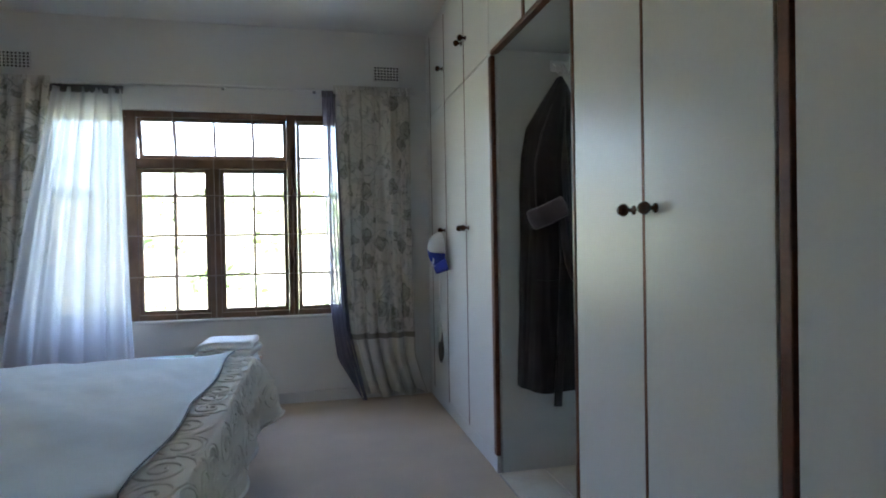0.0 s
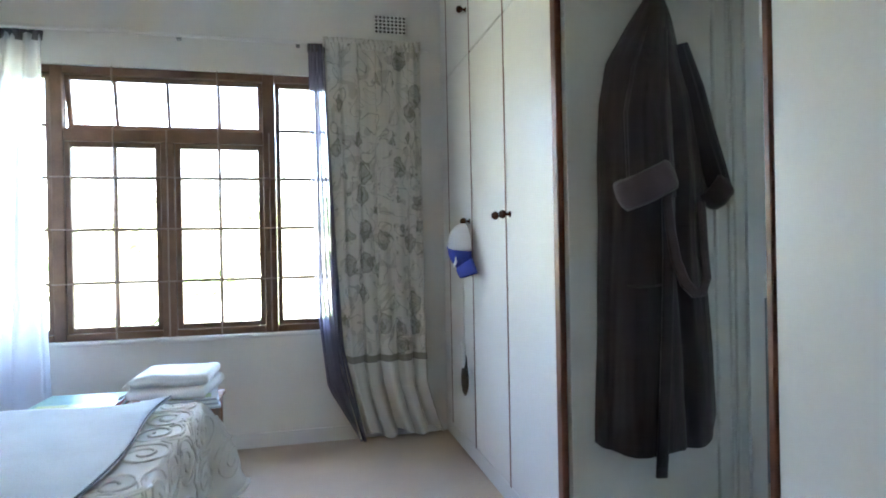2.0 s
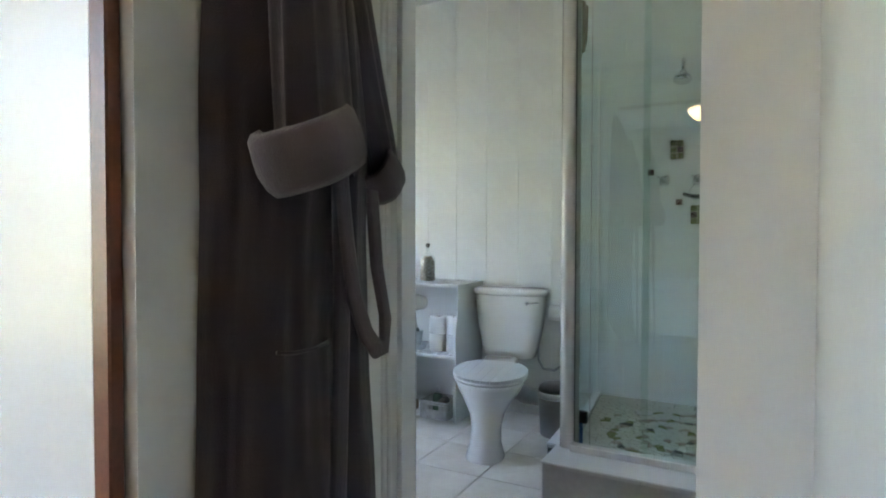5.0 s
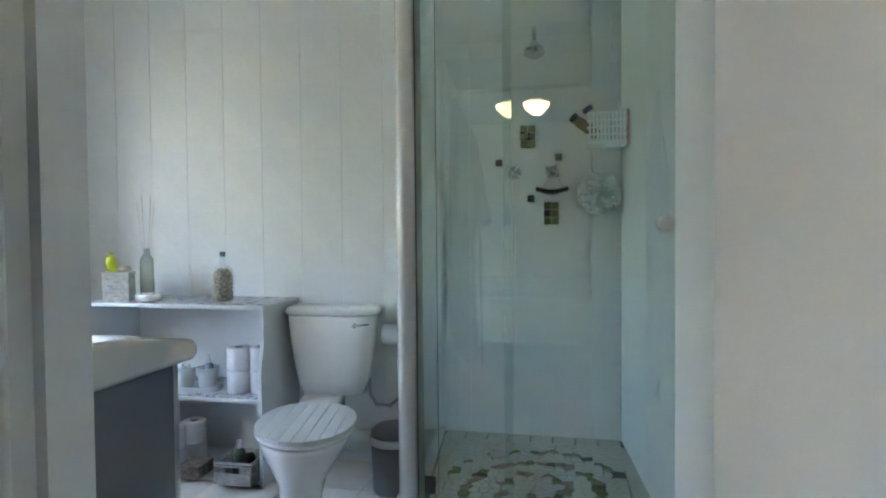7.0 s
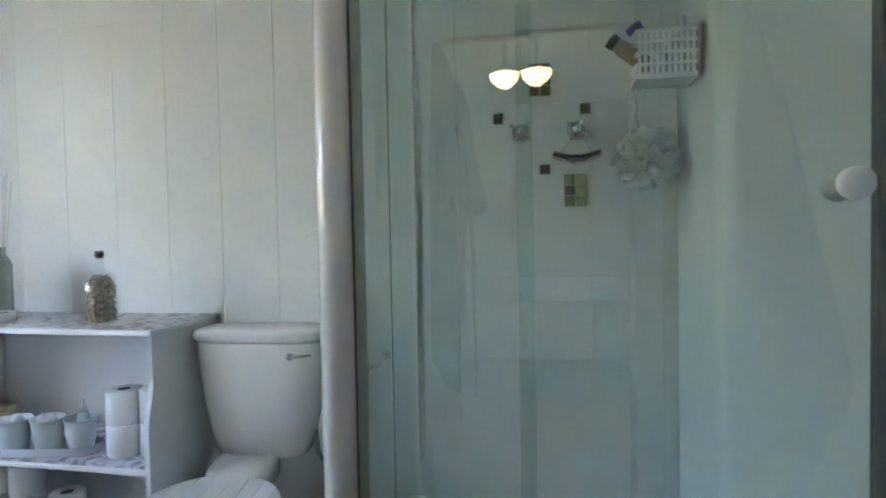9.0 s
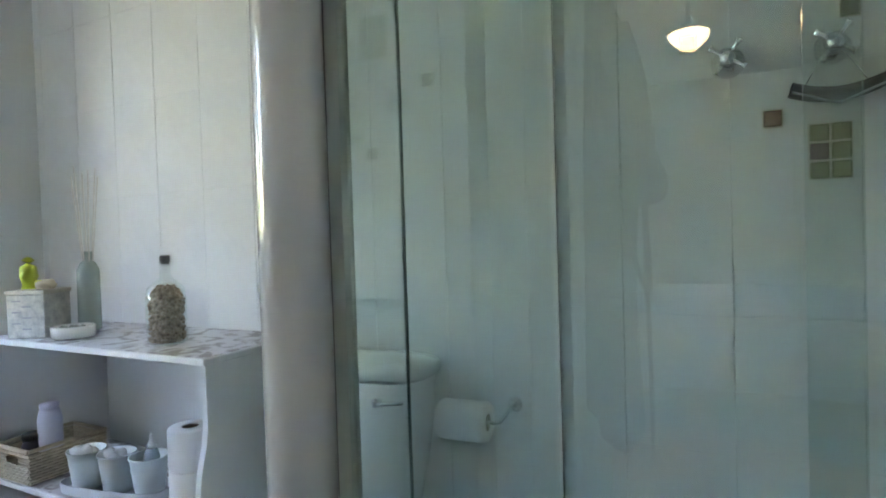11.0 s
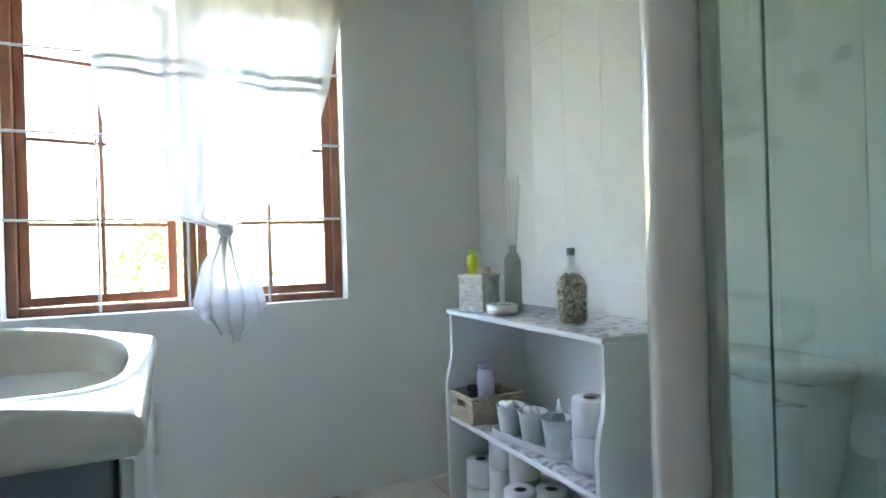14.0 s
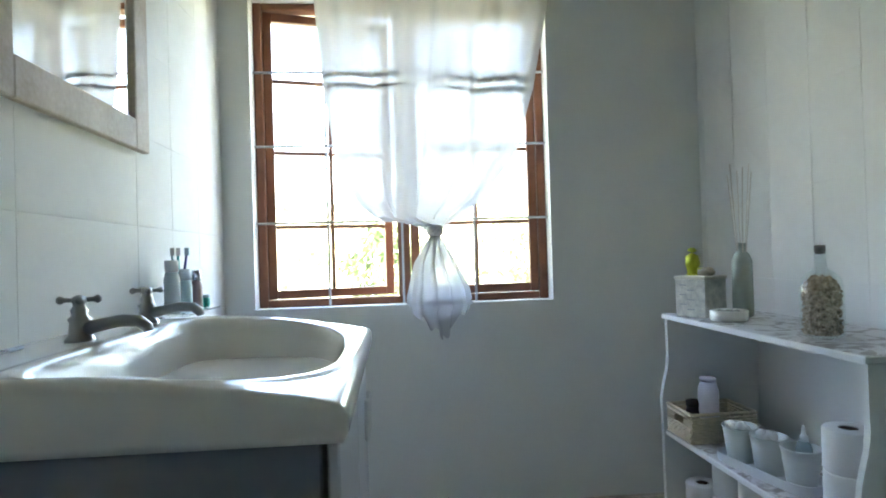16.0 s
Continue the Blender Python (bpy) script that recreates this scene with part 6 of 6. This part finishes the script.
def pillar_tap(y):
    t = thing("basin_tap", (1.945, y, VZ + 0.0440), "dull chrome pillar tap with a cross handle", "tap", "basin taps")
    bm = bmesh.new()
    bm_lathe(bm, [(0.026, 0.0), (0.025, 0.006), (0.019, 0.014), (0.017, 0.035), (0.020, 0.042), (0.013, 0.048), (0.015, 0.058), (0.010, 0.066), (0.013, 0.074), (0.011, 0.082), (0.005, 0.085)], (0, 0, 0), 22)
    part("tap_body", bm, M_PEWTER, t, smooth=True)
    bm = bmesh.new()
    bm_tube(bm, [(0.005, 0, 0.022), (0.04, 0, 0.030), (0.075, 0, 0.036), (0.105, 0, 0.034), (0.120, 0, 0.022), (0.122, 0, 0.014)], [0.014, 0.012, 0.0115, 0.0115, 0.0105, 0.009], 14)
    part("spout", bm, M_PEWTER, t, smooth=True)
    for k in range(4):
        a = 0.5 + k * 1.5708
        bm = bmesh.new()
        bm_tube(bm, [(0, 0, 0.076), (0.022 * math.cos(a), 0.022 * math.sin(a), 0.077), (0.030 * math.cos(a), 0.030 * math.sin(a), 0.077), (0.036 * math.cos(a), 0.036 * math.sin(a), 0.077)], [0.004, 0.0045, 0.0085, 0.004], 9)
        part("handle_arm", bm, M_PEWTER, t, smooth=True)


pillar_tap(3.474)
pillar_tap(3.772)
bm = bmesh.new()
bm_tube(bm, [(1.90, 3.26, VZ + 0.049), (1.90, 3.38, VZ + 0.050)], 0.004, 6)
part("chain_stay", bm, M_PEWTER, basin)

gs = thing("glass_shelf", (0, 0, 0), "small clear glass shelf on the wall beyond the basin", "glass shelf")
slab("shelf_plate", 1.8635, 3.93, 0.888, 1.985, 4.22, 0.894, M_CLEAR, gs)
for y in (3.99, 4.16):
    slab("bracket", 1.8635, y - 0.008, 0.874, 1.90, y + 0.008, 0.887, M_PEWTER, gs, bevel=0.002)
tm = thing("tumbler", (1.915, 4.07, 0.895), "clear plastic tumbler holding toothbrushes", "tumbler")
bm = bmesh.new()
bm_lathe(bm, [(0.026, 0.0), (0.031, 0.10), (0.0295, 0.10), (0.025, 0.004)], (0, 0, 0), 24)
part("cup", bm, M_CLEAR, tm, smooth=True)
for k, (c, a) in enumerate(((M_BLUEC, 0.3), (mat("turquoise_plastic", (0.02, 0.36, 0.36), 0.35), 2.0), (M_AQUA, 4.0))):
    tbh = thing("toothbrush", (1.915, 4.07, 0.900), "toothbrush with a coloured handle standing in the tumbler", "toothbrush", "toothbrushes")
    bm = bmesh.new()
    bm_tube(bm, [(0, 0, 0.0), (0.012 * math.cos(a), 0.012 * math.sin(a), 0.09), (0.022 * math.cos(a), 0.022 * math.sin(a), 0.165)], [0.0045, 0.004, 0.003], 8)
    part("handle", bm, c, tbh, smooth=True)
    slab("bristles", 0.020 * math.cos(a) - 0.004, 0.020 * math.sin(a) - 0.004, 0.150, 0.020 * math.cos(a) + 0.008, 0.020 * math.sin(a) + 0.004, 0.172, M_WB if k else M_AQUA, tbh)
bottle("toiletry_bottle", (1.925, 3.985, 0.895), 0.021, 0.11, mat("clear_aqua", (0.66, 0.74, 0.77), 0.15, trans=0.5, bump=0), M_WB, "clear pale blue bottle with a white cap on the glass shelf", neck=0.75, cap_h=0.03, group="bottles on the glass shelf")
bottle("toiletry_bottle", (1.94, 4.045, 0.895), 0.022, 0.085, M_AQUA, mat("clear_lid", (0.6, 0.66, 0.7), 0.2), "squat aqua-labelled bottle on the glass shelf", neck=0.8, cap_h=0.03, group="bottles on the glass shelf", sx=0.8)
bottle("toiletry_bottle", (1.945, 4.115, 0.895), 0.019, 0.08, mat("rose_grey_plastic", (0.38, 0.27, 0.27), 0.3), M_CHROME, "rose-grey roll-on bottle with a silver cap on the glass shelf", neck=0.7, cap_h=0.03, group="bottles on the glass shelf")
bottle("toiletry_bottle", (1.955, 4.165, 0.895), 0.014, 0.028, mat("sea_green_plastic", (0.03, 0.40, 0.32), 0.35), M_AQUA, "small sea-green pot on the glass shelf", neck=0.9, cap_h=0.006, group="bottles on the glass shelf")

# ---- mirror ----
mr = thing("wall_mirror", (0, 0, 0), "wall mirror in a wide pale limed wood frame", "mirror")
M_LIME = mat("limed_wood", (0.46, 0.37, 0.28), 0.6, var=0.12, scale=7, fine=90, tint=(0.62, 0.56, 0.48))
MY0, MY1, MZ0, MZ1, FW = 3.325, 3.965, 1.322, 2.02, 0.078
for nm, a in (("frame_side", (MY0, MZ0, MY0 + FW, MZ1)), ("frame_side", (MY1 - FW, MZ0, MY1, MZ1)), ("frame_rail", (MY0 + FW, MZ0, MY1 - FW, MZ0 + FW)), ("frame_rail", (MY0 + FW, MZ1 - FW, MY1 - FW, MZ1))):
    slab(nm, 1.8635, a[0], a[1], 1.884, a[2], a[3], M_LIME, mr, bevel=0.003)
M_MIRROR = mat("silvered_glass", (0.85, 0.87, 0.87), 0.01, metal=1.0, var=0.0, bump=0.0, rvar=0.0)
slab("glass", 1.8635, MY0 + FW, MZ0 + FW, 1.873, MY1 - FW, MZ1 - FW, M_MIRROR, mr)

# ---- lilac towel on the south wall ----
tw_ = thing("bath_towel", (0, 0, 0), "lilac bath towel hanging in soft folds from a wall hook", "towel")
TA = lerp([(0.50, 2.52), (0.696, 2.598), (0.76, 2.667), (0.826, 2.697), (0.89, 2.66), (0.989, 2.60), (1.076, 2.55), (1.215, 2.475), (1.342, 2.406), (1.55, 2.26), (1.62, 2.23)])
TB = lerp([(0.50, 2.02), (0.85, 1.98), (1.28, 2.10), (1.62, 2.20)])
bm = bmesh.new()


def towel_at(u, v):
    z = 1.62 - v * (1.08 + 0.10 * math.sin(u * 5))
    a, b = TB(z), TA(z)
    s = math.sin(3.1416 * u)
    f = 0.5 + 0.3 * math.sin(u * 19 + 1.5 * v) + 0.2 * math.sin(u * 33 + 2)
    return (a + (b - a) * u, BY0 - 0.004 + 0.008 + 0.045 * s * f * min(1, v * 3 + 0.2), z)


bm_grid(bm, towel_at, 80, 50)
solid(part("cloth", bm, M_LILAC, tw_, smooth=True), 0.006, 1)
bm = bmesh.new()
bm_tube(bm, [(2.22, BY0 + 0.001, 1.66), (2.22, BY0 + 0.03, 1.65), (2.22, BY0 + 0.04, 1.63), (2.22, BY0 + 0.045, 1.65)], 0.004, 8)
part("hook", bm, M_CHROME, tw_, smooth=True)

# ---- outdoors ----
rg = random.Random(77)
bm = bmesh.new()


def hill(x, y):
    s = min(1, max(0, (y - 12) / 120))
    return -1.3 - 1.4 * min(1, max(0, (y - 8) / 10)) + 14 * s * s * (3 - 2 * s) + 1.5 * noise.noise(Vector((x * 0.02, y * 0.02, 0))) * s


bm_grid(bm, lambda u, v: (-320 + 640 * u, 4.95 + 700 * v ** 2.2, hill(-320 + 640 * u, 4.95 + 700 * v ** 2.2)), 90, 90)
tagged(part("ground", bm, M_GRASS, smooth=True), "grassy slope rising to a bushy hillside", kind="structure")
slab_out = wall("ground_apron", [(-320, -300, -1.6, 320, 4.94, -1.3)], M_GRASS, "grassy ground round the house")


def leaves(bm, c, rx, rz, n, s, g):
    for _ in range(n):
        d = Vector((g.gauss(0, 1), g.gauss(0, 1), g.gauss(0, 1))).normalized()
        k = g.uniform(0.55, 1.08)
        p = Vector((c[0] + d.x * rx * k, c[1] + d.y * rx * k, c[2] + d.z * rz * k))
        a = Vector((g.uniform(-1, 1), g.uniform(-1, 1), g.uniform(-0.4, 1))).normalized()
        b = a.orthogonal().normalized()
        q = a.cross(b)
        w = s * g.uniform(0.6, 1.4)
        vs = [bm.verts.new(p + b * w), bm.verts.new(p + q * w * 0.5), bm.verts.new(p - b * w), bm.verts.new(p - q * w * 0.5)]
        bm.faces.new(vs)


def bush(x, y, r, label, n=900, z=None):
    t = thing("bush", (x, y, hill(x, y) if z is None else z), label, "bush", "garden bushes")
    bm = bmesh.new()
    for k in range(5):
        a = k * 1.25
        bm_tube(bm, [(0, 0, -0.1), (0.2 * r * math.cos(a), 0.2 * r * math.sin(a), r * 0.5), (0.5 * r * math.cos(a), 0.5 * r * math.sin(a), r)], [0.05, 0.03, 0.01], 5)
    part("stems", bm, M_BARK, t)
    bm = bmesh.new()
    g = random.Random(int(x * 100 + y * 7))
    for k in range(6):
        a = g.uniform(0, 6.28)
        leaves(bm, (0.5 * r * math.cos(a), 0.5 * r * math.sin(a), r * g.uniform(0.5, 1.1)), r * 0.55, r * 0.5, n // 6, 0.09 * r ** 0.5, g)
    part("foliage", bm, M_LEAF, t)
    return t


def tree(x, y, h, label, n=2400):
    z = hill(x, y)
    t = thing("tree", (x, y, z), label, "tree", "garden trees")
    g = random.Random(int(x * 31 + y * 11))
    bm = bmesh.new()
    bm_tube(bm, [(0, 0, -0.2), (0.05, 0, h * 0.2), (0.0, 0.1, h * 0.45), (0.1, 0.1, h * 0.8)], [0.16, 0.13, 0.10, 0.04], 9)
    tips = []
    for k in range(8):
        a, z0 = k * 2.4, h * (0.30 + 0.07 * k)
        e = Vector((math.cos(a) * h * 0.28, math.sin(a) * h * 0.28, z0 + h * 0.20))
        bm_tube(bm, [(0, 0.05, z0), (e.x * 0.5, e.y * 0.5, z0 + h * 0.06), tuple(e)], [0.06, 0.04, 0.012], 6)
        tips.append(e)
    part("trunk", bm, M_BARK, t, smooth=True)
    bm = bmesh.new()
    for e in tips + [Vector((0, 0, h * 0.95)), Vector((0.1, 0, h * 0.75))]:
        leaves(bm, e, h * g.uniform(0.12, 0.19), h * g.uniform(0.09, 0.14), n // 10, 0.10, g)
    part("crown", bm, M_LEAF, t)
    return t


for x, y, r in ((-2.6, 15, 1.3), (-0.9, 17, 1.5), (0.4, 14, 1.1), (1.6, 16, 1.4), (-5.2, 19, 1.6), (3.0, 22, 1.8)):
    bush(x, y, r, "leafy green bush on the slope below the window")
tree(2.6, 20.5, 4.2, "small bright green tree beyond the bathroom window", 3000)
tree(8.6, 24.5, 4.4, "leafy tree beyond the bathroom window")
for x, y, h in ((-12, 60, 6), (-3.5, 75, 7), (-2.0, 72, 5), (6, 66, 6), (9, 80, 8), (16, 64, 7), (-20, 70, 8)):
    tree(x, y, h, "spreading tree on the far hillside", 900)
bm = bmesh.new()
for k in range(420):
    x, y = rg.uniform(-60, 60), rg.uniform(28, 150)
    leaves(bm, (x, y, hill(x, y) + 0.5), rg.uniform(0.7, 2.0), rg.uniform(0.4, 1.1), 26, 0.35, rg)
tagged(part("hillside_scrub", bm, M_LEAF), "scattered scrub bushes on the hillside", "bushes", kind="stuff")

# ---- tiles ----
def tile_mesh(w, h, t, bev, material):
    bm = bmesh.new()
    bm_box(bm, 0, -w / 2, -h / 2, t, w / 2, h / 2)
    top = [v for v in bm.verts if v.co.x > t / 2]
    for v in top:
        v.co.y *= 1 - 2 * bev / w
        v.co.z *= 1 - 0.5 * bev / h
    bmesh.ops.recalc_face_normals(bm, faces=bm.faces)
    me = bpy.data.meshes.new("tile")
    bm.to_mesh(me)
    bm.free()
    me.materials.append(material)
    return me


_tiles = {}


def wall_tile(parent, x, y0, y1, z0, z1, face, t=0.003):
    """A tile between these edges, its face towards face (+1 or -1) along x."""
    w, h = round(y1 - y0 - 0.0006, 4), round(z1 - z0 - 0.0002, 4)
    if w < 0.01 or h < 0.01:
        return
    key = (w, h)
    if key not in _tiles:
        _tiles[key] = tile_mesh(w, h, t, 0.0004, M_TILEP)
    o = new("tile", _tiles[key])
    o.parent = parent
    tl = rg.uniform(-0.0002, 0.0002)
    o.location = (x + tl, (y0 + y1) / 2, (z0 + z1) / 2)
    o.rotation_euler = (0, 0, 0 if face > 0 else math.pi)
    return o


ys = [1.95, 1.992] + [1.992 + 0.2067 * k for k in range(1, 14)]
ys = [y for y in ys if y < BY1 - 0.02] + [BY1]
zs = [0.0, 0.305] + [0.305 + 0.3045 * k for k in range(1, 9)]
zs = [z for z in zs if z < CH - 0.01] + [CH]
for a, b in zip(ys, ys[1:]):
    for c, d in zip(zs, zs[1:]):
        wall_tile(b_wall_east, BX1 - 0.0005, a, b, c, d, -1)
zs2 = [0.0, 0.15, 0.395, 0.64, 0.885, 1.13, 1.375, 1.62, 1.865, 2.11, 2.355, CH]
ys2 = [2.902, 2.94, 3.44, 3.94, 4.186, 4.43, BY1 - 0.001]
for a, b in zip(ys2, ys2[1:]):
    for c, d in zip(zs2, zs2[1:]):
        wall_tile(b_wall_west, BX0 + 0.0005, a, b, c, d, 1)
bed_w = wall("tile_bed_west", [(BX0 - 0.10, 2.90, 0, BX0, YN + T, CH)], M_BWALL, "plaster under the tiles")


def flat_tile(parent, x0, x1, y0, y1, z, material, name="tile", t=0.006, cache={}):
    w, h = round(x1 - x0 - 0.003, 4), round(y1 - y0 - 0.003, 4)
    if w < 0.008 or h < 0.008:
        return
    key = (w, h, material.name)
    if key not in cache:
        bm = bmesh.new()
        bm_box(bm, -w / 2, -h / 2, 0, w / 2, h / 2, t)
        for v in bm.verts:
            if v.co.z > t / 2:
                v.co.x *= 1 - 0.003 / w
                v.co.y *= 1 - 0.003 / h
        bmesh.ops.recalc_face_normals(bm, faces=bm.faces)
        me = bpy.data.meshes.new(name)
        bm.to_mesh(me)
        bm.free()
        me.materials.append(material)
        cache[key] = me
    o = new(name, cache[key])
    o.parent = parent
    o.location = ((x0 + x1) / 2, (y0 + y1) / 2, z)


gx = [XW] + [1.21 + 0.33 * k for k in range(8)] + [BX1]
gy = [1.852] + [2.05 + 0.33 * k for k in range(9)]
gy = [y for y in gy if y < BY1 - 0.02] + [BY1]
for a, b in zip(gx, gx[1:]):
    for c, d in zip(gy, gy[1:]):
        if b <= 1.90 and (c < 1.85 or d > 2.75):
            continue
        if b < 1.9:
            c2, d2 = max(c, 1.880), min(d, 2.702)
            if d2 > c2:
                flat_tile(bath_floor, a, b, c2, d2, 0.0062, M_FTILE)
        elif not (a > 2.9 and d < 2.6):
            flat_tile(bath_floor, max(a, BX0), b, c, d, 0.0045, M_FTILE)

# shower floor: square border, broken tile field, bands of brown and olive
M_BTILE = mat("cream_shower_tile", (0.52, 0.52, 0.46), 0.25, var=0.08, rnd=0.15, tint=(0.60, 0.60, 0.54))
M_MOSR = mat("terracotta_chip", (0.26, 0.12, 0.06), 0.35, var=0.4, scale=20, tint=(0.16, 0.13, 0.07))
SZ = 0.1815
n = 0
for k in range(8):
    y = 1.955 + k * 0.0965
    flat_tile(sf, 3.735, 3.828, y, y + 0.0945, SZ, M_BTILE, "border_tile")
for k in range(9):
    x = 2.90 + k * 0.0925
    flat_tile(sf, x, x + 0.0915, 1.860 + 0.095 * (x - 2.87), 1.955 + 0.02 * (x - 2.87), SZ, M_BTILE, "border_tile")


def clip(poly, a, b, c):
    """The part of a polygon where a x + b y <= c."""
    out = []
    for i, p in enumerate(poly):
        q = poly[(i + 1) % len(poly)]
        dp, dq = a * p[0] + b * p[1] - c, a * q[0] + b * q[1] - c
        if dp <= 0:
            out.append(p)
        if dp * dq < 0:
            f = dp / (dp - dq)
            out.append((p[0] + (q[0] - p[0]) * f, p[1] + (q[1] - p[1]) * f))
    return out


seeds = []
rm = random.Random(4)
G = 0.036
for i in range(23):
    for j in range(21):
        seeds.append((2.912 + (i + 0.5 + rm.uniform(-0.42, 0.42)) * G, 1.975 + (j + 0.5 + rm.uniform(-0.42, 0.42)) * G))
SPC = (3.26, 2.27)
fields = {"pale": bmesh.new(), "band": bmesh.new(), "olive": bmesh.new(), "dark": bmesh.new()}
for i, s in enumerate(seeds):
    poly = [(2.905, 1.966), (3.732, 1.966), (3.732, 2.720), (2.905, 2.637)]
    for o in seeds:
        dx, dy = o[0] - s[0], o[1] - s[1]
        if (dx or dy) and dx * dx + dy * dy < 0.018:
            poly = clip(poly, dx, dy, (o[0] ** 2 + o[1] ** 2 - s[0] ** 2 - s[1] ** 2) / 2 - 0.0016 * math.hypot(dx, dy))
            if len(poly) < 3:
                break
    if len(poly) < 3:
        continue
    r = math.hypot((s[0] - SPC[0]) * 0.95, s[1] - SPC[1])
    th = math.atan2(s[1] - SPC[1], s[0] - SPC[0])
    arm = (r - 0.045 - 0.115 * ((th + 3.1416) / 6.283)) % 0.115
    kind = "pale"
    if r < 0.36 and arm < 0.033 and r > 0.03:
        kind = rm.choice(("band", "band", "olive", "dark"))
    if math.hypot(s[0] - 3.56, (s[1] - 2.46)) < 0.035:
        kind = "dark"
    b = fields[kind]
    lo = [b.verts.new((x, y, SZ)) for x, y in poly]
    cx, cy = sum(p[0] for p in poly) / len(poly), sum(p[1] for p in poly) / len(poly)
    hi = [b.verts.new((cx + (x - cx) * 0.95, cy + (y - cy) * 0.95, SZ + 0.006 + rm.uniform(-0.0006, 0.0006))) for x, y in poly]
    b.faces.new(hi)
    for k in range(len(poly)):
        b.faces.new((lo[k], lo[(k + 1) % len(poly)], hi[(k + 1) % len(poly)], hi[k]))
for kind, m_ in (("pale", M_BTILE), ("band", M_MOSR), ("olive", M_MOSG), ("dark", M_MOSB)):
    tagged(part("broken_tile_" + kind, fields[kind], m_, sf), "broken tile mosaic", kind="stuff")
dr = thing("shower_drain", (3.56, 2.46, SZ + 0.0072), "round dark metal shower drain", "drain")
bm = bmesh.new()
bm_lathe(bm, [(0.045, 0), (0.045, 0.003), (0.038, 0.004), (0.002, 0.0035)], (0, 0, 0), 24)
part("drain_cover", bm, M_PEWTER, dr)
